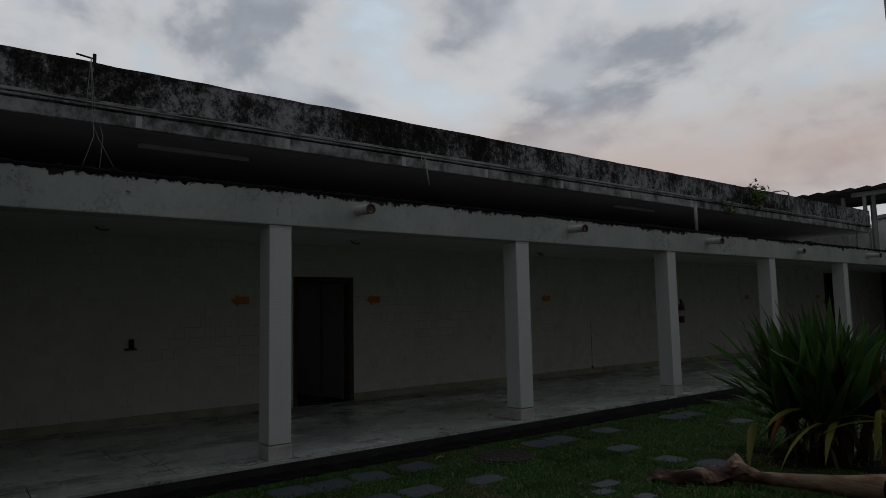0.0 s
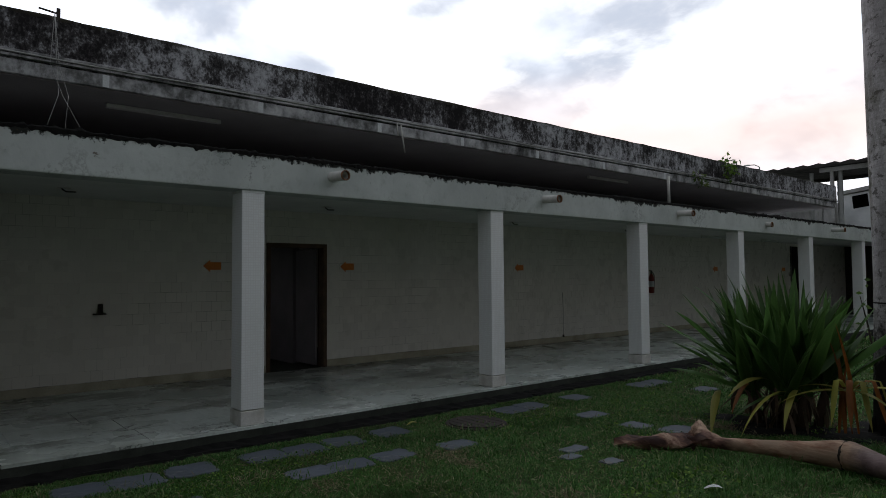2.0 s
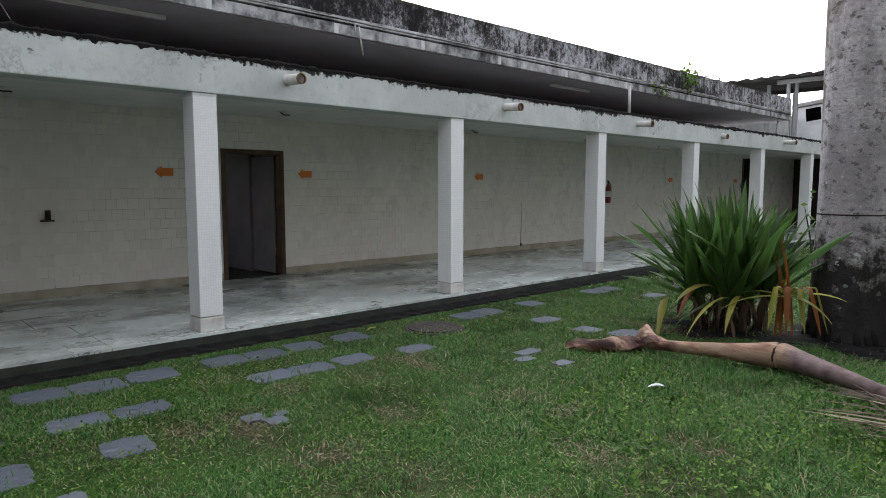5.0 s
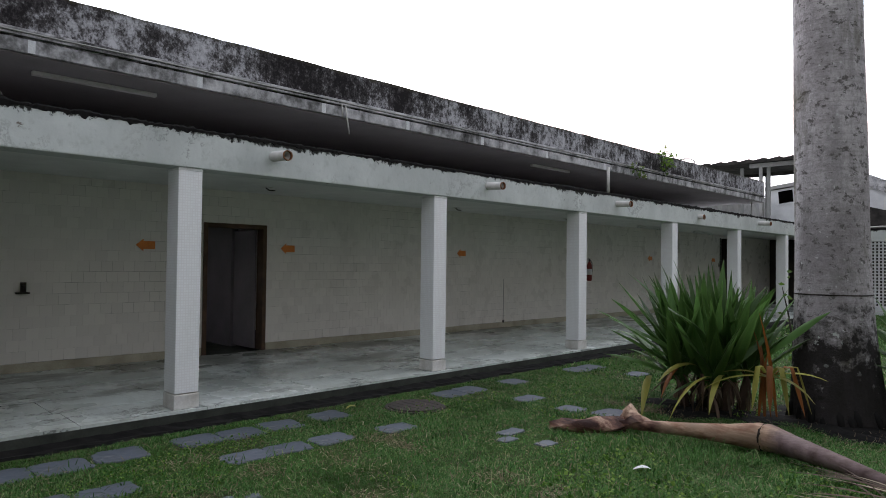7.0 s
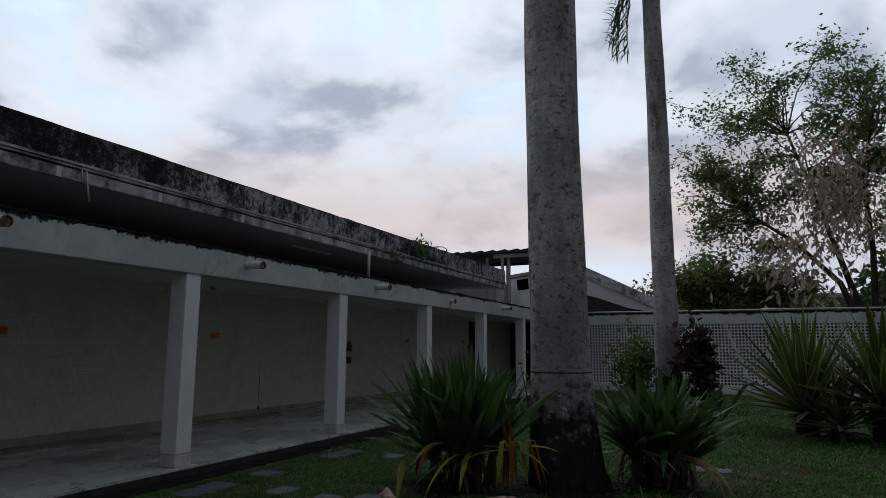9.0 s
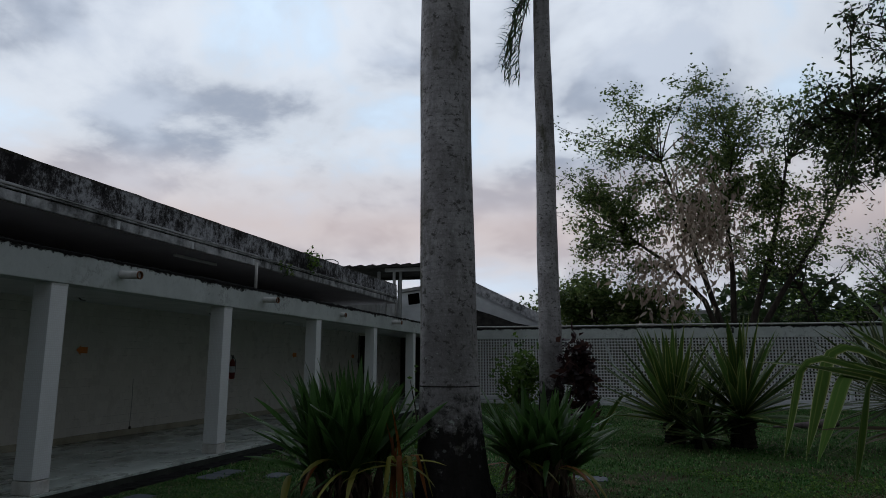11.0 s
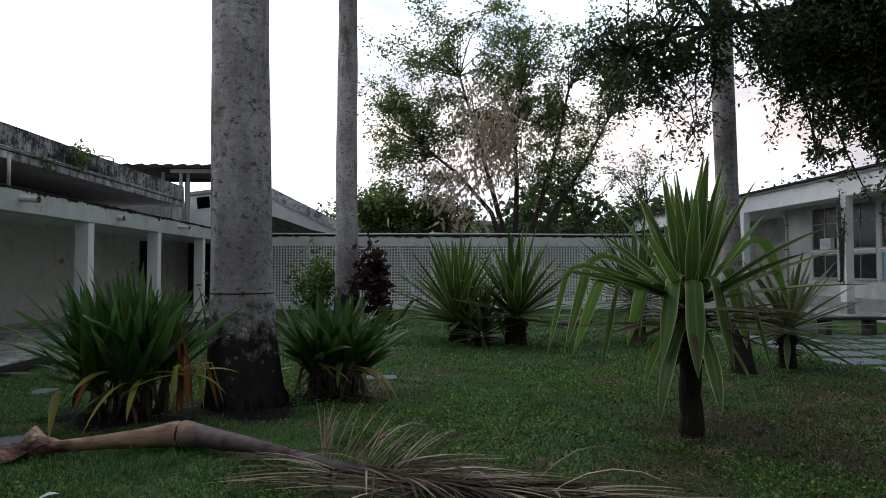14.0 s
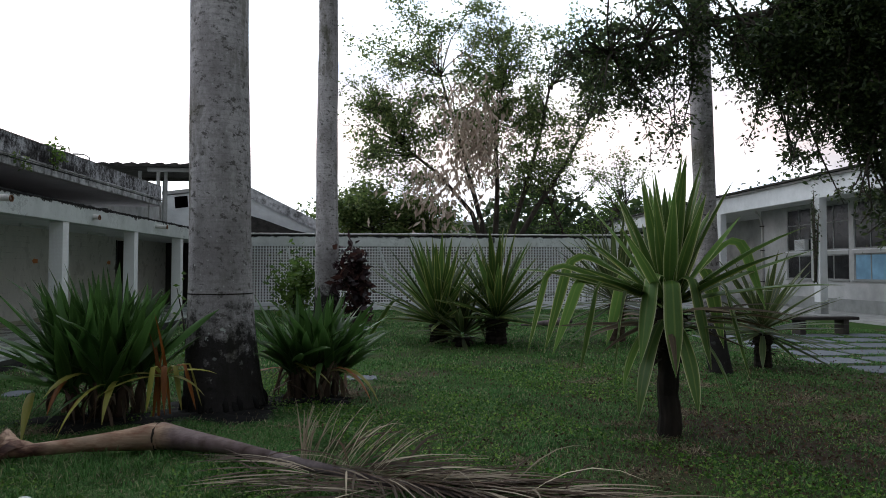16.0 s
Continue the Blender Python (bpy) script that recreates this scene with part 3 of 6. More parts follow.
# ---- mesh helpers ----
class MB:
    """Collects vertices and faces for one mesh."""

    def __init__(self):
        self.v, self.f, self.across, self.along = [], [], [], []

    def box(self, x0, x1, y0, y1, z0, z1):
        o = len(self.v)
        self.v += [(x, y, z) for z in (z0, z1) for x, y in ((x0, y0), (x1, y0), (x1, y1), (x0, y1))]
        self.f += [tuple(o + i for i in q) for q in ((3, 2, 1, 0), (4, 5, 6, 7), (0, 1, 5, 4), (1, 2, 6, 5), (2, 3, 7, 6), (3, 0, 4, 7))]
        return self

    def prism(self, outline, a, b, axis="z"):
        """An outline of (u, v) drawn out from a to b along an axis."""
        o, n = len(self.v), len(outline)
        place = {"z": lambda u, v, w: (u, v, w), "y": lambda u, v, w: (u, w, v), "x": lambda u, v, w: (w, u, v)}[axis]
        self.v += [place(u, v, w) for w in (a, b) for u, v in outline]
        self.f += [tuple(range(o + n - 1, o - 1, -1)), tuple(range(o + n, o + 2 * n))]
        self.f += [(o + i, o + (i + 1) % n, o + n + (i + 1) % n, o + n + i) for i in range(n)]
        return self

    def tube(self, pts, radii, n=8, caps=True):
        """A tapered tube along points."""
        o = len(self.v)
        pts = [Vector(p) for p in pts]
        if isinstance(radii, (int, float)):
            radii = [radii] * len(pts)
        ref = None
        for i, p in enumerate(pts):
            d = (pts[min(i + 1, len(pts) - 1)] - pts[max(i - 1, 0)]).normalized()
            if ref is None:
                ref = d.orthogonal().normalized()
            ref = (ref - d * ref.dot(d)).normalized()
            side = d.cross(ref)
            for k in range(n):
                a = 2 * math.pi * k / n
                self.v.append(tuple(p + (ref * math.cos(a) + side * math.sin(a)) * radii[i]))
        for i in range(len(pts) - 1):
            for k in range(n):
                self.f.append((o + i * n + k, o + i * n + (k + 1) % n, o + (i + 1) * n + (k + 1) % n, o + (i + 1) * n + k))
        if caps:
            self.f += [tuple(o + k for k in range(n - 1, -1, -1)), tuple(o + (len(pts) - 1) * n + k for k in range(n))]
        return self

    def blade(self, base, az, el, length, width, droop, segs=7, fold=0.22, late=1.5, twist=0.0, narrow=0.45, peak=0.4, kink=0.0):
        """One strap or sword leaf with a folded middle, bending down along its length."""
        o = len(self.v)
        p, step = Vector(base), length / segs
        for i in range(segs + 1):
            s = i / segs
            e = el - droop * s ** late
            if kink:
                q = min(1.0, max(0.0, (s - kink) / 0.2))
                e = el - droop * q * q * (3 - 2 * q)
            d = Vector((math.cos(az) * math.cos(e), math.sin(az) * math.cos(e), math.sin(e)))
            flat = Vector((-math.sin(az), math.cos(az), 0))
            nrm = flat.cross(d) * -1
            tw = twist * s
            side = flat * math.cos(tw) + nrm * math.sin(tw)
            w = width * 0.5 * (narrow + (1 - narrow) * min(1, s / peak)) * (1 - max(0, (s - peak) / (1 - peak)) ** 1.8)
            w = max(w, 0.0015)
            nn = side.cross(d)
            self.v += [tuple(p - side * w), tuple(p + nn * w * fold * -2), tuple(p + side * w)]
            self.across += [1.0, 0.0, 1.0]
            self.along += [s, s, s]
            p = p + d * step
        for i in range(segs):
            a = o + 3 * i
            self.f += [(a, a + 1, a + 4, a + 3), (a + 1, a + 2, a + 5, a + 4)]
        return self

    def mesh(self, name, smooth=False):
        me = bpy.data.meshes.new(name)
        me.from_pydata(self.v, [], self.f)
        if self.across and len(self.across) == len(self.v):
            for key, vals in (("across", self.across), ("along", self.along)):
                me.attributes.new(key, "FLOAT", "POINT").data.foreach_set("value", vals)
        if smooth:
            me.polygons.foreach_set("use_smooth", [True] * len(me.polygons))
        me.update()
        return me


def part(name, mb, material, parent=None, label="", smooth=False, bevel=0.0, loc=None):
    """Links a builder (or a ready mesh) as one mesh object, under a thing or under a part."""
    me = mb.mesh(name, smooth) if isinstance(mb, MB) else mb
    if not me.materials:
        me.materials.append(material)
    ob = new(name, me)
    if parent is not None:
        ob.parent = parent
    if loc is not None:
        ob.location = loc
    if label:
        ob["label"] = label
    if bevel:
        m = ob.modifiers.new("bevel", "BEVEL")
        m.width, m.segments, m.limit_method = bevel, 2, "ANGLE"
    return ob


def thing(name, loc, label, category, group="", kind=""):
    e = new(name)
    e.location = loc
    e.empty_display_size = 0.2
    return tagged(e, label, category, group, kind)


def setting(name, mb, material, label, bevel=0.0, category="", smooth=False):
    return tagged(part(name, mb, material, None, "", smooth, bevel), label, category or name.split("_")[0], kind="structure")


def leaves_mesh(name, centres, size, rng, droop=0.0, long=1.8, normal_up=0.4):
    """Many small two-sided leaves (a folded kite each) at the given centres."""
    n = len(centres)
    d = rng.normal(size=(n, 3))
    d[:, 2] = d[:, 2] * 0.6 - droop
    d /= np.linalg.norm(d, axis=1)[:, None]
    r = rng.normal(size=(n, 3))
    r[:, 2] += normal_up
    s = np.cross(d, r)
    s /= np.linalg.norm(s, axis=1)[:, None] + 1e-9
    k = np.cross(s, d)
    L = (size * (0.6 + 0.8 * rng.random(n)))[:, None]
    W = L / long * 0.5
    c = np.asarray(centres)
    v = np.stack([c, c + d * L * 0.45 + s * W + k * W * 0.35, c + d * L, c + d * L * 0.45 - s * W + k * W * 0.35], 1).reshape(-1, 3)
    me = bpy.data.meshes.new(name)
    me.vertices.add(4 * n)
    me.vertices.foreach_set("co", v.ravel())
    idx = np.arange(4 * n).reshape(n, 4)
    tri = np.concatenate([idx[:, [0, 1, 2]], idx[:, [0, 2, 3]]], 1).reshape(-1)
    me.loops.add(6 * n)
    me.loops.foreach_set("vertex_index", tri.astype(np.int32))
    me.polygons.add(2 * n)
    me.polygons.foreach_set("loop_start", np.arange(0, 6 * n, 3, dtype=np.int32))
    me.polygons.foreach_set("loop_total", np.full(2 * n, 3, dtype=np.int32))
    me.update(calc_edges=True)
    return me


# ---- ground ----
XC, PITCH, Y0 = -6.60, 3.61, 2.98          # column face, column pitch, first column's far edge
SLAB_Z, CEIL_Z, BEAM0, BEAM1 = 0.13, 2.80, 2.60, 2.99
XW, XF = -10.11, -6.90                     # back wall's face, eave's face
YL = 26.94                                 # beam face of the screen walkway

g = MB()
N = 40
for i in range(N + 1):
    for j in range(N + 1):
        x = (i / N * 2 - 1)
        y = (j / N * 2 - 1)
        x, y = math.copysign(abs(x) ** 3.2, x) * 1500, math.copysign(abs(y) ** 3.2, y) * 1500 + 10
        g.v.append((x, y, 0.0 if abs(x) < 60 and abs(y) < 60 else -0.2))
g.f = [(i * (N + 1) + j, (i + 1) * (N + 1) + j, (i + 1) * (N + 1) + j + 1, i * (N + 1) + j + 1) for i in range(N) for j in range(N)]
setting("ground", g, M_GROUND, "patchy green lawn with bare brown soil", category="lawn")

# ---- covered walk: slab, back wall, beam, roof ----
floor = setting("floor", MB().box(-13.4, -6.53, -4.0, 30.0, -0.25, SLAB_Z - 0.03), M_JOINT, "pale worn marble floor with dark joints", category="floor")
strip, srng = MB(), random.Random(6)
for i in range(301):
    y = -4.0 + i * 0.1
    edge = -6.20 + srng.uniform(-0.05, 0.04)
    strip.v += [(-6.53, y, -0.1), (-6.50, y, 0.03 + srng.uniform(-0.008, 0.008)), (-6.36, y, 0.012 + srng.uniform(-0.006, 0.008)), (edge - 0.05, y, 0.02 + srng.uniform(-0.008, 0.010)), (edge, y, -0.02)]
strip.f = [(5 * i + q, 5 * i + q + 1, 5 * i + q + 6, 5 * i + q + 5) for i in range(300) for q in range(4)]
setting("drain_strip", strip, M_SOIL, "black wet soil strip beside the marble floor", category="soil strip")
w = MB()
D0, D1, DZ = 4.60, 5.72, 2.26
w.box(XW - 0.2, XW - 0.003, -4.0, D0, SLAB_Z - 0.03, CEIL_Z).box(XW - 0.2, XW - 0.003, D0, D1, DZ, CEIL_Z).box(XW - 0.2, XW - 0.003, D1, 24.6, SLAB_Z - 0.03, CEIL_Z).box(XW - 0.2, XW - 0.003, 25.3, 30.0, SLAB_Z - 0.03, CEIL_Z).box(XW - 0.2, XW - 0.003, 24.6, 25.3, 2.7, CEIL_Z)
wall_west = setting("wall_west", w, M_GROUT, "white glazed tile wall with grimy grout", category="wall")
# unseen south wing, added to close the yard and dim the near left
setting("wall_south_wing", MB().box(-6.4, 14.4, -9.2, -9.0, 0.0, 3.395), M_GREYWALL, "unseen plain grey wall added to close the south side", category="wall")
setting("roof_south_wing", MB().box(-6.4, -1.9, -9.2, -0.35, 3.4, 4.15), M_CONCRETE, "unseen concrete roof added to shade the near left", category="roof")
setting("wall_south_block", MB().box(-2.1, -1.9, -9.0, -0.55, 0.0, 3.395).box(-6.4, -1.9, -0.55, -0.35, 0.0, 3.395), M_GREYWALL, "unseen plain grey wall added to block light from the southeast", category="wall")
# unseen end wall, added to keep light out of the corridor's left part
setting("wall_south", MB().box(-10.1, -6.6, -0.5, -0.3, 0.0, CEIL_Z), M_GREYWALL, "unseen grey end wall added to dim the corridor", category="wall")
# the far end's shade is put into this wall's dark brown
setting("wall_north", MB().box(-10.1, -6.2, 29.8, 30.0, 0.0, CEIL_Z), M_DARKDOOR, "end wall with the shade put into its dark colour", category="wall")
# gap in the room's west wall is unseen, added to let daylight in
rm = MB().box(-13.6, -13.4, 3.2, 3.5, 0, 3).box(-13.6, -13.4, 4.5, 9.0, 0, 3).box(-13.6, -13.4, 3.5, 4.5, 0, 1.2).box(-13.6, -13.4, 3.5, 4.5, 2.2, 3).box(-13.6, XW - 0.2, 3.0, 3.2, 0, 3).box(-13.6, XW - 0.2, 9.0, 9.2, 0, 3).box(-13.6, XW - 0.2, 3.0, 9.2, 2.8, 2.9)
rm.box(-12.6, XW - 0.2, 23.6, 23.8, 0, 3).box(-12.6, XW - 0.2, 27.0, 27.2, 0, 3).box(-12.7, -12.6, 23.6, 27.2, 0, 3).box(-12.6, XW - 0.2, 23.6, 27.2, 2.8, 2.9)
setting("wall_room", rm, M_CEIL, "dim plastered room behind the doorway", category="wall")
setting("beam", MB().box(-6.86, XC + 0.02, -4.0, YL + 0.25, BEAM0, BEAM1), M_BEAM, "pale green-grey painted beam with black mould", 0.012, category="beam")
def crust(name, x0, x1, y0, y1, z, axis, seed, label):
    """Lumpy black growth lying along the top edge of a beam."""
    r, m = random.Random(seed), MB()
    a, b = (y0, y1) if axis == "y" else (x0, x1)
    n = int((b - a) / 0.03)
    drift = 0.0
    for i in range(n + 1):
        q = a + (b - a) * i / n
        drift = 0.86 * drift + r.uniform(-0.009, 0.009)
        up, down, out = 0.014 + max(0, drift) + r.uniform(0, 0.02), 0.004 + 1.3 * abs(drift) + 0.03 * r.random() ** 4, 0.002 + r.uniform(0, 0.008)
        ring = ((x0, z + 0.002), (x0, z + up * 0.5), (x1 - 0.02, z + up), (x1 + out, z + up * 0.4), (x1 + out, z - down), (x1 - 0.004, z - down - 0.004)) if axis == "y" else ((y1, z + 0.002), (y1, z + up * 0.5), (y0 + 0.02, z + up), (y0 - out, z + up * 0.4), (y0 - out, z - down), (y0 + 0.004, z - down - 0.004))
        m.v += [(u, q, v) if axis == "y" else (q, u, v) for u, v in ring]
    m.f = [(6 * i + k, 6 * i + k + 1, 6 * i + k + 7, 6 * i + k + 6) for i in range(n) for k in range(5)]
    setting(name, m, M_SOIL, label, category="growth")


crust("beam_growth", -6.84, XC + 0.02, -4.0, YL - 0.01, BEAM1, "y", 3, "black crusted growth along the beam's top")
setting("ceiling_walk", MB().box(XW - 0.2, -6.86, -4.0, 30.0, CEIL_Z, CEIL_Z + 0.1), M_CEIL, "dull white corridor ceiling", category="ceiling")
# slab's pale colour is added as a reflector for the soffit above
setting("roof_low", MB().box(XW - 0.2, -6.82, -4.0, 30.0, CEIL_Z + 0.1, BEAM1 - 0.03), M_CEIL, "flat roof slab coloured pale to bounce light onto the soffit", category="roof")
# upper storey with its deep eave
EY1 = 19.9
setting("wall_upper", MB().box(-10.5, -10.2, -6.0, EY1 + 0.01, 2.96, 3.495).box(-10.5, -10.2, EY1 + 0.01, 30.15, 2.96, 4.55), M_CONCRETE, "grey weathered upper wall set back", category="wall")
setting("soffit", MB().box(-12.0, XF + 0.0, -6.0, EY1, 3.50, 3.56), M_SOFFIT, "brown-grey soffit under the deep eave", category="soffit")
e = MB().box(XF - 0.10, XF + 0.03, -6.0, EY1 + 0.03, 3.515, 3.645)
setting("eave_band", e, M_LEDGE, "light grey stained band along the eave", 0.008, category="eave")
for zz, dx in ((3.665, 0.045), (3.715, 0.03)):
    setting("ledge_%d" % (1 if zz < 3.7 else 2), MB().box(XF - 0.1, XF + dx, -6.0, EY1 + dx, zz, zz + 0.024), M_LEDGE, "thin grey stained concrete ledge", 0.004, category="ledge")
para = MB()
ys = np.linspace(-6.0, EY1, 90)
rg = np.random.default_rng(4)
top = 4.115 + rg.normal(size=90) * 0.004
for i in range(89):
    o = len(para.v)
    para.v += [(XF - 0.14, ys[i], 3.56), (XF, ys[i], 3.56), (XF, ys[i], top[i]), (XF - 0.14, ys[i], top[i])]
    if i == 88:
        para.v += [(XF - 0.14, ys[89], 3.56), (XF, ys[89], 3.56), (XF, ys[89], top[89]), (XF - 0.14, ys[89], top[89])]
    para.f += [(o + 1, o + 5, o + 6, o + 2), (o + 2, o + 6, o + 7, o + 3), (o + 3, o + 7, o + 4, o)]
para.f += [(0, 1, 2, 3), (len(para.v) - 1, len(para.v) - 2, len(para.v) - 3, len(para.v) - 4)]
setting("parapet", para, M_MOULD, "black moulded concrete parapet with pale streaks", category="parapet")
setting("parapet_end", MB().box(-12.0, XF - 0.141, EY1 - 0.14, EY1, 3.56, 4.1), M_MOULD, "black moulded concrete parapet return", category="parapet")
setting("roof_upper", MB().box(-12.0, XF - 0.141, -6.0, EY1 - 0.141, 3.56, 3.7), M_ROOFDARK, "dark flat roof behind the parapet", category="roof")

# joints of lighter patching across the eave band
for y in (1.44, 3.02, 4.62, 6.03, 7.6, 9.3, 11.2):
    setting("trim_%d" % round(y * 10), MB().box(XF + 0.031, XF + 0.036, y, y + 0.06, 3.52, 3.64), M_WHITE, "pale mortar patch on the eave band", category="patch")

# ---- columns ----
col_shaft = MB().box(-0.135, 0.135, -0.125, 0.125, 0.16, 2.47).mesh("shaft")
col_base = MB().box(-0.142, 0.142, -0.132, 0.132, 0.0, 0.15).mesh("base")
col_cap = MB().box(-0.139, 0.139, -0.129, 0.129, 2.44, 2.467).mesh("capital")
first = None
for k in range(-1, 7):
    at = (XC - 0.135, Y0 - 0.125 + PITCH * k, SLAB_Z)
    if first is None:
        first = thing("column", at, "square white mosaic-clad column on the corridor edge", "column", "colonnade columns")
        part("shaft", col_shaft, M_MOSAIC, first, bevel=0.006)
        part("base", col_base, M_PLINTH, first, "worn pale stone base", bevel=0.008)
        part("capital", col_cap, M_CEIL, first, "painted collar under the beam", bevel=0.004)
    else:
        copy_thing(first, pose(*at))

# ---- rain spouts through the beam ----
def spout(at, n, length=0.30, droop=-0.02, label="short white rain spout with a rusty mouth", open_end=True):
    s = thing("rain_spout", at, label, "spout", "rain spouts")
    outer = MB()
    a, r = [], 0.057
    ring = 14
    for d, rr in ((0.0, r), (length, r), (length, r - 0.008), (0.05, r - 0.008)):
        for q in range(ring):
            t = 2 * math.pi * q / ring
            outer.v.append((d, rr * math.cos(t), rr * math.sin(t) + droop * d / length))
    for row in range(3):
        for q in range(ring):
            b = row * ring
            outer.f.append((b + q, b + (q + 1) % ring, b + ring + (q + 1) % ring, b + ring + q))
    outer.f.append(tuple(3 * ring + q for q in range(ring)))
    part("pipe", outer, M_PIPE, s, smooth=True)
    lip = MB()
    for d, rr in ((length - 0.012, r + 0.002), (length + 0.003, r + 0.002), (length + 0.003, r - 0.010), (length - 0.03, r - 0.010)):
        for q in range(ring):
            t = 2 * math.pi * q / ring
            lip.v.append((d, rr * math.cos(t), rr * math.sin(t) + droop))
    for row in range(3):
        for q in range(ring):
            b = row * ring
            lip.f.append((b + q, b + (q + 1) % ring, b + ring + (q + 1) % ring, b + ring + q))
    part("mouth", lip, M_RUST, s, "rust-stained mouth")
    return s


for k, y in enumerate((3.79, 7.44, 11.20, 14.84, 18.60)):
    spout((XC + 0.02, y, 2.83 if k != 3 else 2.80), k, 0.31 if k != 3 else 0.13)
hp = thing("hanging_pipe", (XC - 0.05, 11.0, 2.98), "thin white drain pipe from soffit to spout", "pipe")
part("pipe", MB().tube([(0, 0, 0.0), (0, 0, 0.54)], 0.03, 8), M_PIPE, hp, smooth=True)

# ---- doorway, arrows, tap, extinguisher on the back wall ----
d = thing("door_1", (XW, D0, SLAB_Z), "open doorway with worn brown wooden frame", "doorway", kind="structure")
H = DZ - SLAB_Z
part("jamb", MB().box(-0.2, 0.015, -0.0, 0.07, 0, H), M_WOOD, d, bevel=0.004)
part("jamb", MB().box(-0.2, 0.015, D1 - D0 - 0.07, D1 - D0, 0, H), M_WOOD, d, bevel=0.004)
part("lintel", MB().box(-0.2, 0.015, 0.07, D1 - D0 - 0.07, H - 0.07, H), M_WOOD, d, bevel=0.004)
part("door", MB().box(-0.95, -0.2, D1 - D0 - 0.11, D1 - D0 - 0.075, 0.01, H - 0.075), M_GREYDOOR, d, "dull grey door leaf swung inwards", bevel=0.003)
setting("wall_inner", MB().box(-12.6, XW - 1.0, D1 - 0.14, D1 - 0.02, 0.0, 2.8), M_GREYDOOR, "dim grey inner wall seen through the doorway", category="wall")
d2 = thing("door_2", (XW, 24.6, SLAB_Z), "tall dark doorway at the corridor's end", "doorway", kind="structure")
part("jamb", MB().box(-0.2, 0.02, 0.0, 0.06, 0, 2.57), M_DARKDOOR, d2)
part("jamb", MB().box(-0.2, 0.02, 0.64, 0.70, 0, 2.57), M_DARKDOOR, d2)
for y in (3.56, 5.99, 10.42, 19.08, 23.86):
    a = MB().prism([(0.0, 0.0), (0.11, 0.095), (0.11, 0.06), (0.28, 0.06), (0.28, -0.06), (0.11, -0.06), (0.11, -0.095)], 0.0, 0.004, "x")
    tagged(part("arrow_sign", a, M_ORANGE, loc=(XW + 0.006, y, 1.87)), "orange arrow sticker on the tiled wall", "sign", "wall arrows")
cd = thing("wall_conduit", (XW + 0.006, 12.03, 0.27), "thin dark conduit on the tiled wall", "conduit")
part("pipe", MB().tube([(0, 0, 0.0), (0.002, 0.01, 0.6), (0, 0, 1.02)], 0.006, 6), M_WIRE, cd, smooth=True)
part("stop", MB().box(-0.004, 0.02, -0.02, 0.02, -0.03, 0.03), M_IRON, cd)
tap = thing("wall_tap", (XW + 0.004, 2.13, 1.25), "small dark wall tap bracket on the tiles", "tap")
part("plate", MB().box(0, 0.012, -0.03, 0.04, -0.05, 0.08), M_IRON, tap, bevel=0.003)
part("shelf", MB().box(0, 0.12, -0.09, 0.06, -0.07, -0.05), M_IRON, tap, bevel=0.003)
part("spigot", MB().tube([(0.0, 0, 0.03), (0.08, 0, 0.035), (0.11, 0, 0.01), (0.11, 0, -0.03)], 0.013, 7), M_IRON, tap, smooth=True)
ex = thing("fire_extinguisher", (XW + 0.09, 15.62, 1.20), "red and black fire extinguisher hung on the wall", "extinguisher")
part("cylinder", MB().tube([(0, 0, 0), (0, 0, 0.03), (0, 0, 0.42), (0, 0, 0.50), (0, 0, 0.53)], [0.06, 0.075, 0.075, 0.04, 0.025], 12), M_RED, ex, smooth=True)
part("paper_label", MB().tube([(0, 0, 0.17), (0, 0, 0.33)], 0.0765, 12, False), M_WHITE, ex, "pale paper label")
part("valve", MB().tube([(0, 0, 0.53), (0, 0, 0.60)], 0.022, 8).box(-0.015, 0.015, -0.07, 0.03, 0.60, 0.62), M_BLACK, ex)
part("hose", MB().tube([(0, 0.03, 0.58), (0.02, 0.10, 0.50), (0.02, 0.11, 0.30), (0.02, 0.09, 0.12)], 0.012, 6), M_BLACK, ex, smooth=True)

# light fittings on the corridor ceiling and the soffit
for x, y in ((-9.1, 1.5), (-9.12, 5.16), (-9.4, 9.67), (-9.4, 13.6)):
    f = thing("lamp_bracket", (x, y, CEIL_Z), "small rusty lamp bracket without a tube", "light fitting", "empty lamp brackets")
    part("plate", MB().box(-0.05, 0.05, -0.07, 0.07, -0.012, -0.001), M_PIPE, f, bevel=0.003)
    part("arm", MB().tube([(0, -0.03, -0.012), (0.01, 0.02, -0.05), (0.0, 0.13, -0.045)], 0.010, 6), M_IRON, f, smooth=True)
for y in (17.78, 21.44):
    f = thing("ceiling_light", (-9.4, y, CEIL_Z), "slim white batten fitting on the corridor ceiling", "light fitting", "corridor battens")
    part("body", MB().box(-0.03, 0.03, -0.6, 0.6, -0.05, -0.002), M_CEIL, f, bevel=0.004)
    part("holder", MB().box(-0.022, 0.022, -0.62, -0.56, -0.085, -0.05), M_CEIL, f)
    part("holder", MB().box(-0.022, 0.022, 0.56, 0.62, -0.085, -0.05), M_CEIL, f)
for y in (2.19, 10.18):
    f = thing("soffit_light", (-7.4, y, 3.50), "slim pale batten fitting under the eave", "light fitting", "eave battens")
    part("body", MB().box(-0.03, 0.03, -0.6, 0.6, -0.045, -0.002), M_PIPE, f, bevel=0.004)

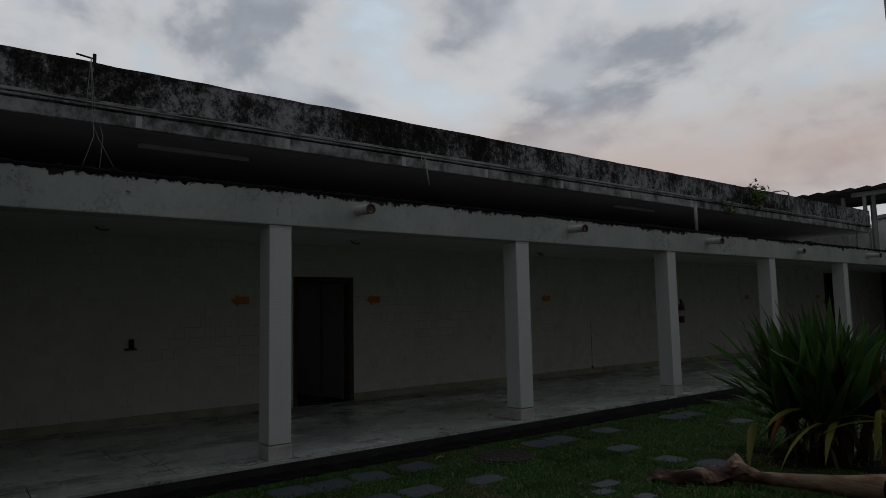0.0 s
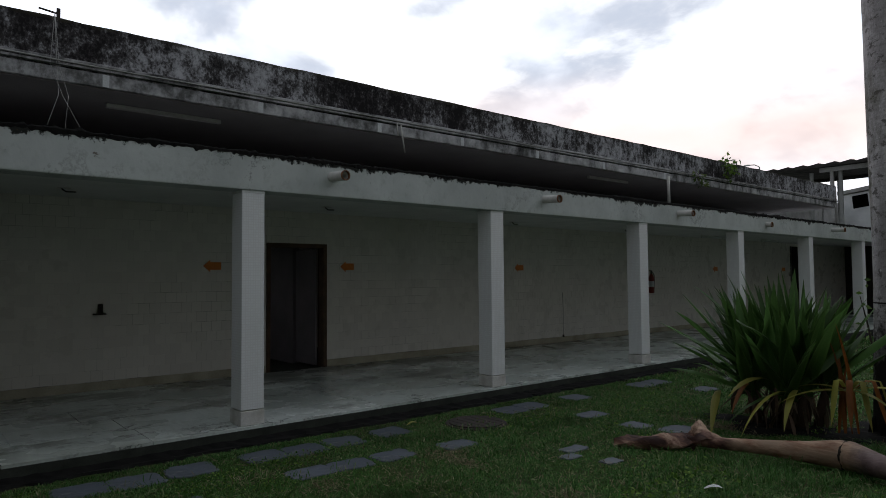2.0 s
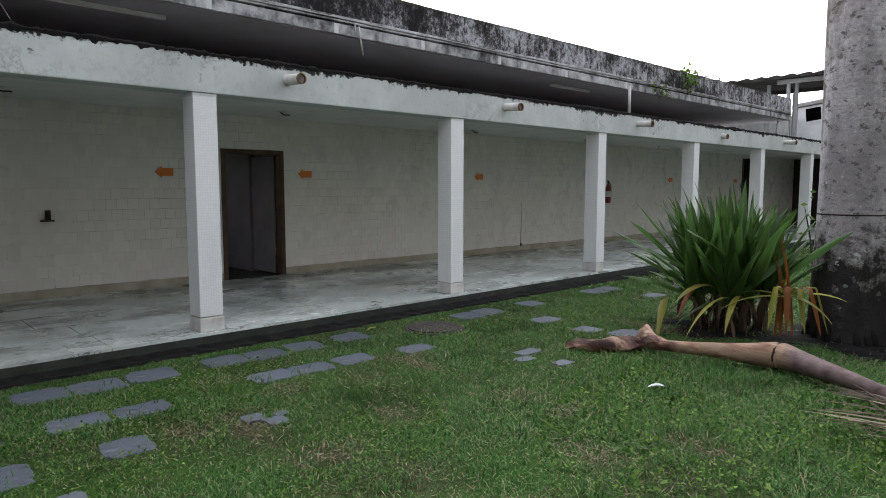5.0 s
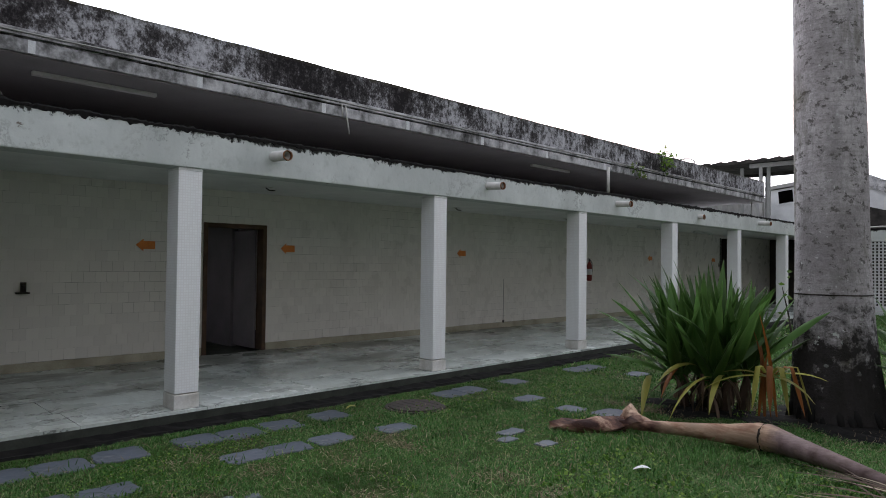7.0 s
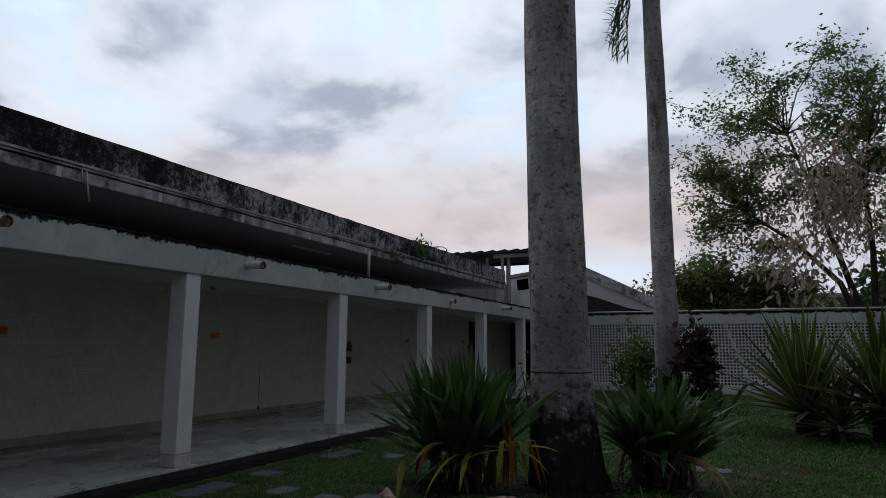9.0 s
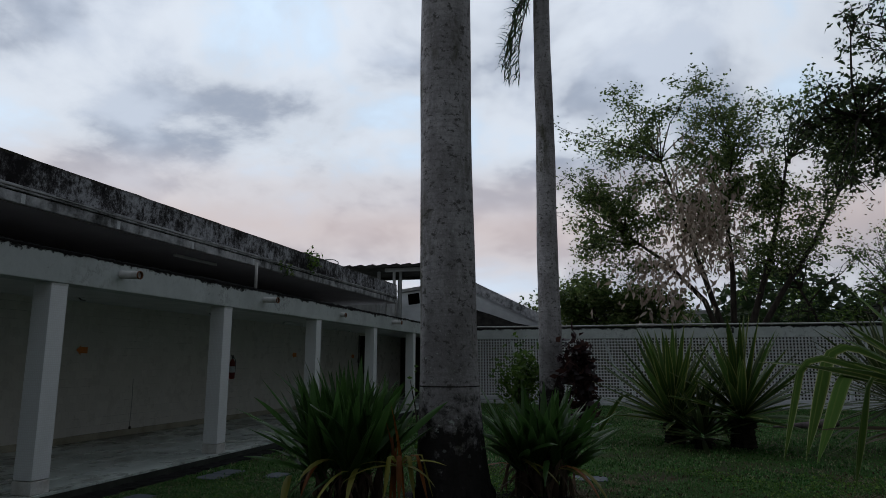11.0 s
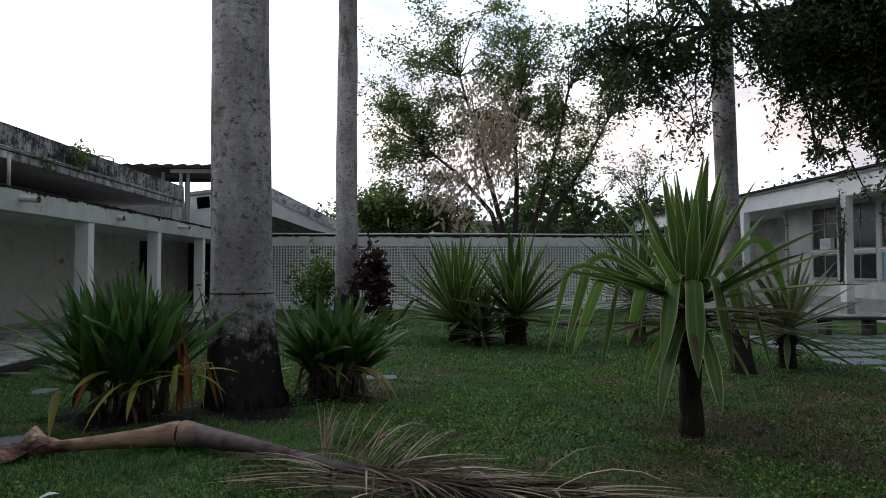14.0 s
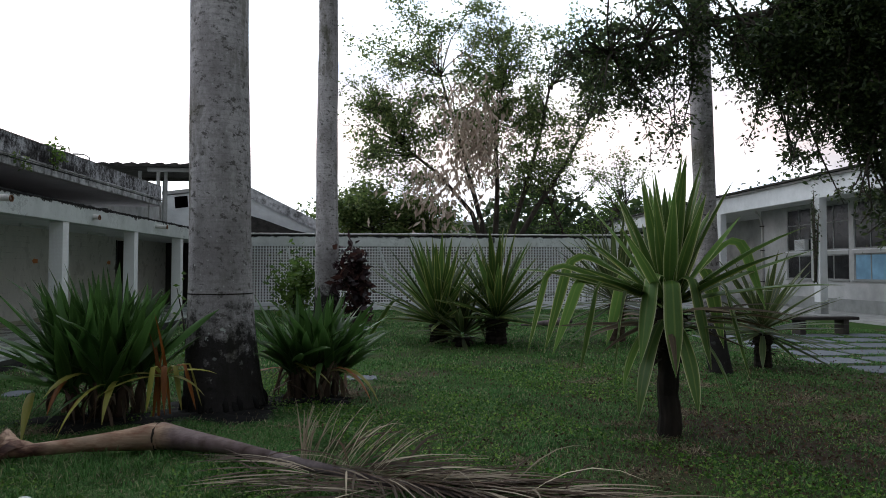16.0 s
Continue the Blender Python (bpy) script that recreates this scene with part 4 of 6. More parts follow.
# wires and bracket on the eave
br = thing("wire_bracket", (XF, 1.07, 4.11), "small dark bracket with loose wires on the parapet", "bracket")
part("post", MB().tube([(-0.03, 0, -0.05), (-0.03, 0, 0.10)], 0.018, 6), M_IRON, br)
part("arm", MB().tube([(-0.03, 0, 0.05), (-0.03, -0.16, 0.07)], 0.010, 6), M_IRON, br)
for k, (dy, z1, sag) in enumerate(((-0.12, -1.08, 0.10), (0.02, -1.10, 0.16), (0.14, -1.06, -0.08))):
    part("wire", MB().tube([(0.04, -0.04, 0.04), (0.06, -0.05 + sag * 0.3, -0.45), (0.10, dy * 0.4 + sag * 0.4, -0.75), (0.27, dy, z1)], 0.0026, 5), M_WIRE, br, smooth=True)
hw = thing("hanging_wire", (XF + 0.04, 4.98, 3.66), "broken white conduit hanging from the eave", "wire")
part("conduit", MB().tube([(0, 0, 0.0), (0.02, 0.01, -0.15), (0.02, 0.05, -0.36)], 0.010, 6), M_PIPE, hw, smooth=True)
part("conduit", MB().tube([(0, -0.06, 0.02), (0.01, -0.05, -0.15)], 0.008, 6), M_PIPE, hw, smooth=True)
cb = thing("eave_cable", (XF + 0.05, 0, 3.70), "thin pale cable run along the eave ledge", "cable")
part("cable", MB().tube([(0.0, y, 0.004 * math.sin(y * 3.1) + 0.002) for y in np.linspace(-5.5, 19.5, 60)], 0.009, 5), M_WIRE, cb, smooth=True)
dp = thing("drain_pipe", (XF + 0.02, 19.8, 2.98), "thin grey pipes at the eave's end", "pipe")
part("pipe", MB().tube([(0, 0, 0.0), (0, 0, 1.0)], 0.022, 7), M_WIRE, dp, smooth=True)
part("pipe", MB().tube([(-0.22, -0.35, 0.0), (-0.2, -0.35, 0.55)], 0.018, 7), M_WIRE, dp, smooth=True)


def shrub(name, at, label, centres_n, spread, size, material, seed, stems=5, stem_mat=None, lean=(0, 0, 0), long=1.8, category="shrub", droop=0.2):
    rng = np.random.default_rng(seed)
    s = thing(name, at, label, category)
    cs = []
    for k in range(stems):
        st = MB()
        tip = Vector((rng.normal() * spread[0] * 0.5, rng.normal() * spread[1] * 0.5, spread[2] * (0.55 + 0.45 * rng.random()))) + Vector(lean)
        pts = [tip * q + Vector((0, 0, 0.1 * spread[2] * math.sin(q * 3))) for q in (0, 0.35, 0.7, 1.0)]
        st.tube(pts, [0.014 * spread[2], 0.010 * spread[2], 0.007 * spread[2], 0.003 * spread[2]], 5)
        part("stem", st, stem_mat or M_BARK, s, smooth=True)
        for q in rng.random(centres_n // stems) ** 0.6:
            i = min(int(q * 3), 2)
            c = pts[i].lerp(pts[i + 1], q * 3 - i)
            cs.append(c + Vector(rng.normal(size=3) * np.array(spread) * 0.16))
    c = np.array([tuple(v) for v in cs])
    c[:, 2] = np.maximum(c[:, 2], 0.03)
    part("crown", leaves_mesh("crown", c, size, rng, droop, long), material, s)
    return s


shrub("roof_weed", (XF + 0.02, 13.7, 3.62), "small green weed rooted in the eave", 110, (0.30, 0.45, 0.55), 0.11, M_LIGHTLEAF, 3, category="weed")
shrub("roof_weed", (XF + 0.04, 12.75, 3.50), "dry drooping weed rooted in the eave", 90, (0.25, 0.6, 0.25), 0.09, M_TREELEAF, 5, category="weed")

# ---- screen walkway at the far end ----
XL0, XL1 = -6.58, 13.2
setting("floor_walkway", MB().box(-6.53, 14.2, YL - 0.35, 30.0, -0.2, 0.10), M_CONCRETE, "grey concrete floor of the screened walkway", category="floor")
setting("kerb", MB().box(-6.2, 14.2, YL - 0.42, YL - 0.354, -0.1, 0.13), M_WHITE, "white kerb along the walkway floor", 0.008, category="kerb")
setting("beam_walkway", MB().box(XL0, XL1, YL, YL + 0.25, 2.58, 3.02), M_BEAM, "pale painted beam with black mould streaks", 0.012, category="beam")
# unseen roof, added to keep the space behind the screen dark
setting("roof_walkway", MB().box(-6.2, XL1, 28.0, 30.1, 2.80, 2.98), M_MOULD, "unseen blackened flat roof added behind the screen", category="roof")
pitch, bar, LY = 0.120, 0.044, 27.9
lat = MB()
nx = int((XL1 - XL0) / pitch)
for i in range(nx + 1):
    lat.box(XL0 + i * pitch, XL0 + i * pitch + bar, LY, LY + 0.09, 0.22, 2.8)
for j in range(22):
    lat.box(XL0, XL1, LY + 0.004, LY + 0.086, 0.22 + j * pitch, 0.22 + j * pitch + bar)
setting("screen_wall", lat, M_LATTICE, "pale block screen wall with small square holes", category="screen wall")
# added back wall; its dark colour is the shade in the screen's holes
setting("wall_walkway", MB().box(-6.2, XL1, 30.0, 30.1, 0.0, 2.795), M_ROOFDARK, "added wall behind the screen, dark for the shade in its holes", category="wall")
# unseen far wall, coloured dark so that the holes look shaded
setting("boundary_wall", MB().box(-30, 40, 44.0, 44.2, -0.2, 2.7), M_MOULD, "unseen boundary wall added dark behind the block screen", category="wall")
setting("screen_plinth", MB().box(XL0, XL1, LY - 0.02, LY + 0.11, 0.1, 0.22), M_WHITE, "white plinth under the block screen", category="plinth")
vee = None
for k, x in enumerate(np.arange(-3.49, 12.3, 3.77)):
    at = (float(x), YL + 0.12, 0.10)
    if vee is None:
        vee = thing("v_column", at, "thin white V-shaped concrete support", "column", "walkway V supports")
        for sgn in (-1, 1):
            part("strut", MB().prism([(0.06 * sgn - 0.045, 0), (0.06 * sgn + 0.045, 0), (0.90 * sgn + 0.045, 2.485), (0.90 * sgn - 0.045, 2.485)], -0.05, 0.05, "y"), M_WHITE, vee, bevel=0.006)
        part("foot", MB().box(-0.16, 0.16, -0.08, 0.08, 0.0, 0.08), M_CONCRETE, vee, bevel=0.006)
    else:
        copy_thing(vee, pose(*at))
crust("walkway_growth", XL0 + 0.5, XL1, YL, YL + 0.2, 3.02, "x", 9, "black crusted growth along the walkway beam")
rp = thing("roof_pipe", (0, YL + 0.1, 3.03), "white pipe laid along the walkway roof", "pipe")
part("pipe", MB().tube([(-6.4, 0, 0.07), (-2.0, 0, 0.06), (2.5, 0, 0.08), (7.0, 0, 0.06), (11.5, 0, 0.09)], 0.03, 8), M_PIPE, rp, smooth=True)
for x in (-5, -1.8, 1.6, 4.9, 8.1):
    part("clamp", MB().box(x - 0.05, x + 0.05, -0.05, 0.05, -0.01, 0.05), M_CONCRETE, rp)
part("coupling", MB().tube([(0.65, 0, 0.07), (1.35, 0, 0.07)], 0.055, 8), M_PIPE, rp, smooth=True)
fl = thing("flood_lamp", (4.05, YL - 0.01, 2.80), "small dark flood lamp on the walkway beam", "lamp")
part("housing", MB().box(-0.13, 0.13, -0.14, 0.0, -0.05, 0.14), M_BLACK, fl, bevel=0.02)
part("lens", MB().box(-0.05, 0.05, -0.15, -0.141, -0.01, 0.08), M_WHITE, fl)

# ---- house, shed roof and lamps behind the corner ----
h = thing("gabled_house", (-7.0, 30.2, 0), "white house with a sloping mouldy gable", "house")
gab = [(-3.2, 0.0), (4.2, 0.0), (4.2, 3.30), (0.05, 5.35), (-3.2, 4.97)]
part("wall", MB().prism(gab, 0.0, 8.0, "y"), M_WHITE, h)
part("rake", MB().prism([(0.0, 5.10), (4.4, 2.98), (4.4, 3.42), (0.0, 5.62)], -0.12, 8.1, "y"), M_LEDGE, h, "grey stained concrete rake")
part("roof", MB().prism([(-3.4, 4.98), (0.0, 5.38), (0.0, 5.56), (-3.4, 5.12)], -0.12, 8.1, "y"), M_CONCRETE, h)
part("lean_to", MB().prism([(0.0, 2.9), (3.6, 2.9), (3.4, 3.22), (2.4, 3.42), (1.2, 3.86), (0.0, 4.22)], -0.5, -0.13, "y"), M_ROOFDARK, h, "dark broken lean-to roof")
# opening isn't recessed; its inner shade is this panel's black colour
wnd = part("window", MB().prism([(-2.84, 4.38), (-2.27, 4.45), (-2.32, 4.97), (-2.89, 4.90)], -0.02, 0.05, "y"), M_HOLE, h, "flush black panel for the opening's dark inside")
part("sill", MB().prism([(-2.92, 4.31), (-2.21, 4.40), (-2.21, 4.44), (-2.92, 4.36)], -0.05, 0.0, "y"), M_WHITE, wnd)

aw = thing("roof_shelter", (-9.2, 24.2, 2.96), "open shelter with blackened corrugated roof on posts", "shelter")
nt, wt = 9, 0.50
for k in range(nt):
    x0 = -2.0 + k * wt
    part("roof_tile", MB().prism([(x0, 2.36), (x0 + wt - 0.01, 2.36), (x0 + wt - 0.01, 2.47), (x0 + wt - 0.10, 2.50), (x0, 2.43)], -0.3, 3.2, "y"), M_ROOFDARK, aw)
part("rafter", MB().box(0.35, 2.3, -0.12, 0.0, 2.20, 2.34), M_CONCRETE, aw)
part("rafter", MB().box(-1.9, 2.3, 2.6, 2.7, 2.22, 2.34), M_ROOFDARK, aw)
for x, y in ((0.0, 0.15), (0.70, 0), (0.93, 0.1), (0.0, 2.65), (2.1, 2.65)):
    part("post", MB().box(x - 0.05, x + 0.05, y - 0.05, y + 0.05, 0.0, 2.25), M_CONCRETE if x in (0.70,) else M_GREYWALL, aw)

for x, y, hgt in ((-38.9, 80.0, 16.0), (-37.0, 82.0, 15.4)):
    sl = thing("street_lamp", (x, y, -0.2), "slim grey street lamp far beyond the roof", "street lamp", "far street lamps")
    part("pole", MB().tube([(0, 0, 0), (0, 0, hgt * 0.6), (0, 0, hgt)], [0.14, 0.11, 0.08], 8), M_CONCRETE, sl)
    part("arm", MB().tube([(0, 0, hgt), (-0.6, 0, hgt + 0.35), (-1.3, 0, hgt + 0.4)], 0.06, 6), M_CONCRETE, sl)
    part("lamp_head", MB().box(-1.9, -1.2, -0.15, 0.15, hgt + 0.33, hgt + 0.47), M_WHITE, sl, bevel=0.03)

# far pale building between the trees
fb = thing("far_building", (-4.0, 92.0, -0.2), "long pale low building far behind the trees", "building")
part("wall", MB().box(-18, 26, 0, 12, 0, 8.0), M_WHITE, fb)
part("roof", MB().box(-18.5, 26.5, -0.6, 12.5, 8.0, 8.6), M_CONCRETE, fb)
for k in range(12):
    wd = part("window", MB().box(-16.5 + k * 3.5, -14.3 + k * 3.5, -0.05, 0.05, 5.0, 6.6), M_GLASS, fb)
    part("sill", MB().box(-16.6 + k * 3.5, -14.2 + k * 3.5, -0.15, 0.0, 4.86, 4.98), M_CONCRETE, wd)

# ---- east wing ----
XE, XEW, FZ = 15.0, 16.75, 0.09
setting("floor_east", MB().box(14.4, 24.0, -3.0, 50.0, -0.2, FZ), M_CONCRETE, "grey concrete floor along the east wing", category="floor")
ew = MB()
WIN = ((25.03, 26.65), (22.84, 24.62), (20.95, 22.60), (18.9, 20.7), (16.9, 18.7))
ew.box(XEW, XEW + 0.2, -3, 28.57, 0.56, 1.26).box(XEW, XEW + 0.2, -3, 28.57, 4.16, 4.30).box(XEW, XEW + 0.2, 26.65, 28.57, 1.26, 4.16).box(XEW, XEW + 0.2, -3, 16.9, 1.26, 4.16)
for a, b in zip(WIN[1:], WIN[:-1]):
    ew.box(XEW, XEW + 0.2, a[1], b[0], 1.26, 4.16)
for a in WIN:
    ew.box(XEW - 0.03, XEW + 0.2, a[0], a[1], 2.24, 2.41)
ew.box(XEW + 0.2, 24, 28.37, 28.57, FZ, 4.3).box(19.0, 19.2, 28.57, 50, FZ, 4.3)
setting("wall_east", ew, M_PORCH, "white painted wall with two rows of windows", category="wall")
setting("dado", MB().box(XEW - 0.02, XEW + 0.2, -3, 28.57, FZ, 0.56), M_GREYWALL, "grey painted dado at the wall's foot", category="dado")
setting("ceiling_east", MB().box(XE + 0.15, 24, -3, 50, 4.30, 4.4), M_CEIL, "dull white porch ceiling", category="ceiling")
setting("fascia_east", MB().box(XE, XE + 0.15, -3, 50, 4.19, 4.90), M_WHITE, "white painted roof fascia with stains", 0.008, category="fascia")
setting("roof_east", MB().prism([(XE - 0.22, 4.96), (24, 6.6), (24, 6.7), (XE - 0.22, 5.03)], -3.2, 50.2, "y"), M_ROOFDARK, "dark sheet roof edge", category="roof")
setting("gutter_east", MB().box(XE - 0.10, XE - 0.004, -3, 50, 4.86, 4.955), M_CONCRETE, "grey gutter under the roof edge", 0.01, category="gutter")
setting("wall_east_back", MB().box(24, 24.2, -3, 50, 0, 6.5).box(XEW + 0.2, 24, -3.2, -3.0, 0, 6.5), M_WHITE, "plain outer wall of the east wing", category="wall")
for k, (a, b) in enumerate(WIN):
    for z0, z1, tag in ((1.26, 2.24, "low"), (2.41, 4.16, "high")):
        wi = thing("window_%d" % (k * 2 + (tag == "high") + 1), (XEW, a, z0), "dark metal-framed window in the white wall" if not (tag == "low" and k in (2, 3)) else "low window with blue and yellow covered panes", "window", kind="structure")
        W, Hh = b - a, z1 - z0
        fr = MB().box(0.02, 0.08, 0, 0.05, 0, Hh).box(0.02, 0.08, W - 0.05, W, 0, Hh).box(0.02, 0.08, 0.05, W - 0.05, 0, 0.05).box(0.02, 0.08, 0.05, W - 0.05, Hh - 0.05, Hh).box(0.025, 0.075, W / 2 - 0.02, W / 2 + 0.02, 0.05, Hh - 0.05)
        if tag == "high":
            fr.box(0.025, 0.075, 0.05, W - 0.05, 1.05, 1.09)
        part("window_frame", fr, M_GREYWALL, wi)
        for s in (0, 1):
            m = M_GLASS
            if tag == "low" and k == 2:
                m = M_BLUE
            if tag == "low" and k == 3:
                m = M_YELLOW
            part("pane", MB().box(0.045, 0.055, 0.05 + s * (W / 2 - 0.03), W / 2 - 0.02 + s * (W / 2 - 0.03), 0.05, Hh - 0.05), m, wi)
        part("window_sill", MB().box(-0.06, 0.02, -0.03, W + 0.03, -0.05, 0.0), M_GREYWALL if tag == "low" else M_WHITE, wi, bevel=0.004)
ac = thing("air_conditioner", (XEW - 0.14, 25.25, 2.44), "small white window air conditioner", "air conditioner")
part("case", MB().box(0, 0.3, 0, 0.66, 0, 0.44), M_WHITE, ac, bevel=0.015)
part("grille", MB().box(-0.008, -0.002, 0.05, 0.61, 0.05, 0.39), M_GREYWALL, ac)
for q in range(7):
    part("slat", MB().box(-0.016, -0.008, 0.05, 0.61, 0.07 + q * 0.046, 0.09 + q * 0.046), M_WHITE, ac)
pc = None
for y in (22.05, 29.0, 35.9):
    at = (XE + 0.10, y, FZ)
    if pc is None:
        pc = thing("porch_column", at, "white porch column with a grey painted foot", "column", "porch columns")
        part("shaft", MB().box(-0.14, 0.14, -0.17, 0.17, 0.42, 4.10), M_WHITE, pc, bevel=0.008)
        part("foot", MB().box(-0.146, 0.146, -0.176, 0.176, 0.0, 0.42), M_GREYWALL, pc, "grey painted foot", bevel=0.006)
    else:
        copy_thing(pc, pose(*at))
dpp = thing("downpipe", (XEW - 0.07, 28.4, FZ), "white rain downpipe on the wall corner", "pipe")
part("pipe", MB().tube([(0, 0, 0), (0, 0, 3.6), (-0.1, 0, 3.9), (-0.3, 0, 4.2)], 0.055, 9), M_PIPE, dpp, smooth=True)
for z in (1.0, 2.4, 3.5):
    part("bracket", MB().box(-0.07, 0.07, -0.07, 0.07, z, z + 0.04), M_IRON, dpp)
bn = thing("wooden_bench", (10.85, 15.9, 0), "low dark wooden bench on the paving", "bench")
part("seat", MB().box(-0.9, 0.9, -0.22, 0.22, 0.38, 0.46), M_DARKDOOR, bn, bevel=0.015)
part("leg", MB().box(-0.65, -0.5, -0.18, 0.18, 0.0, 0.38), M_DARKDOOR, bn, bevel=0.01)
part("leg", MB().box(0.5, 0.65, -0.18, 0.18, 0.0, 0.38), M_DARKDOOR, bn, bevel=0.01)

shrub("creeper", (14.90, 22.05, 1.2), "thin leafy creeper on the porch column and fascia", 230, (0.10, 0.22, 3.4), 0.10, M_SHADELEAF, 36, 4, category="creeper", droop=0.8)


# ---- palms ----
def royal_palm(at, r, height, lean, label, seed, flare, taper, crown=True, hang=None, foot=1.36):
    rng = np.random.default_rng(seed)
    p = thing("royal_palm", at, label, "palm", "royal palms")
    pts, rad = [], []
    for k in range(61):
        s = (k / 60) ** 1.5
        z = height * s
        pts.append((lean[0] * s + lean[1] * (1 - math.exp(-z / 0.8)) + 0.012 * math.sin(z * 0.9), 0.0, z))
        rad.append(r * (1 + flare * math.exp(-z / 0.9) - taper * s + 0.012 * math.sin(z * 2.3 + seed)))
    part("trunk", MB().tube(pts, rad, 28), M_PALM, p, smooth=True)
    for z in [foot] if foot else list(np.arange(0.5, height, 0.34)):
        i = (z / height) ** (1 / 1.5) * 60
        k = min(int(i), 59)
        c = Vector(pts[k]).lerp(Vector(pts[k + 1]), i - k)
        rr = rad[k] + (rad[k + 1] - rad[k]) * (i - k)
        big = foot
        ring = MB().tube([c + Vector((0, 0, -0.012)), c + Vector((0, 0, 0.0)), c + Vector((0, 0, 0.012))], [rr * 0.985, rr + (0.008 if big else 0.003), rr * 0.985], 28, False)
        part("ring_scar", ring, M_STEM if foot else M_PALM, p)
    if flare > 0.3:
        for k in range(34):
            a, rr = k * 2.399, r * (1.02 + 0.25 * rng.random())
            b = Vector((pts[0][0] + math.cos(a) * rr, math.sin(a) * rr, 0.10 + 0.16 * rng.random()))
            e = Vector((pts[0][0] + math.cos(a + 0.1) * rr * 1.2, math.sin(a + 0.1) * rr * 1.2, -0.03))
            part("root", MB().tube([b, b.lerp(e, 0.5) + Vector((0, 0, 0.03)), e], [0.03, 0.04, 0.03], 6), M_SOIL, p, smooth=True)
    top = Vector(pts[-1])
    if crown:
        part("crownshaft", MB().tube([top, top + Vector((0, 0, 0.8)), top + Vector((0, 0, 1.6))], [r * 0.82, r * 0.8, r * 0.35], 18), M_FROND, p, smooth=True)
        for k in range(9):
            az, el = k * 2.399, 0.25 + 0.9 * rng.random()
            frond(p, top + Vector((0, 0, 1.4)), az, el, 3.4, 1.7, rng)
    if hang:
        for az, el, base, L in hang:
            frond(p, base, az, el, L, 0.5, rng)
    return p


def frond(p, base, az, el, L, droop, rng):
    rr = MB()
    pos, pts = Vector(base), []
    for k in range(13):
        s = k / 12
        e = el - droop * s ** 1.2
        pts.append(pos.copy())
        pos = pos + Vector((math.cos(az) * math.cos(e), math.sin(az) * math.cos(e), math.sin(e))) * (L / 12)
    rr.tube(pts, [0.04 * (1 - s / 14) for s in range(13)], 6)
    fr = part("frond", rr, M_RACHIS, p, "arching frond stalk", smooth=True)
    bl = MB()
    for q in range(70):
        s = 0.12 + 0.88 * q / 70
        i = min(int(s * 12), 11)
        c = pts[i].lerp(pts[i + 1], s * 12 - i)
        sd = az + (1.1 if q % 2 else -1.1) + rng.normal() * 0.2
        bl.blade(c, sd, -0.2 + rng.normal() * 0.4, 0.75 * (1 - 0.5 * abs(s - 0.4)), 0.045, 1.2, 4)
    tagged(part("leaflets", bl, M_FROND, fr), kind="stuff")


royal_palm((-2.0, 8.0, 0), 0.350, 13.5, (-0.05, -0.085), "thick grey royal palm trunk with lichen and dark foot", 1, 0.37, 0.08)
royal_palm((-2.10, 20.7, 0), 0.37, 15.0, (0.0, 0.0), "tall grey royal palm with faint ring scars", 2, 0.12, 0.30, True, [(3.3, -1.15, Vector((-0.25, -0.2, 14.6)), 3.7), (3.0, -1.05, Vector((-0.2, -0.1, 14.9)), 3.6), (3.6, -1.2, Vector((-0.2, -0.2, 14.3)), 3.5)], None)
royal_palm((5.18, 10.0, 0), 0.168, 9.5, (-0.14, -0.22), "slim grey-brown palm trunk leaning slightly", 5, 0.05, 0.0, False, None, None)


def soil_patch(name, x, y, rx, ry, seed, label):
    """A low uneven mound of black soil, thinning out at its rim."""
    r, m = random.Random(seed), MB()
    rings, n = 7, 30
    wob = [1 + 0.22 * math.sin(k * 0.9 + seed) + r.uniform(-0.12, 0.12) for k in range(n)]
    m.v.append((x, y, 0.05))
    for i in range(1, rings + 1):
        q = i / rings
        for k in range(n):
            a = 2 * math.pi * k / n
            m.v.append((x + math.cos(a) * rx * q * wob[k], y + math.sin(a) * ry * q * wob[k], 0.05 * (1 - q ** 2) + r.uniform(-0.006, 0.012) - (0.02 if i == rings else 0.0)))
    m.f = [(0, 1 + k, 1 + (k + 1) % n) for k in range(n)]
    m.f += [(1 + i * n + k, 1 + (i + 1) * n + k, 1 + (i + 1) * n + (k + 1) % n, 1 + i * n + (k + 1) % n) for i in range(rings - 1) for k in range(n)]
    setting(name, m, M_SOIL, label, category="soil")


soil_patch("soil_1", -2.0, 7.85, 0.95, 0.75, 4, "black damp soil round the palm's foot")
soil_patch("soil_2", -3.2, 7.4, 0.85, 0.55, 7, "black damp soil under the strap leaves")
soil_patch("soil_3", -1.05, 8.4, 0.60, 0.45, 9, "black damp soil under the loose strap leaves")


# ---- strap-leaved clumps and sword-leaved plants ----
def leaf_object(parent, material, name="leaf", label="", **kw):
    b = MB()
    b.blade(**kw)
    return part(name, b, material, parent, label, smooth=True)


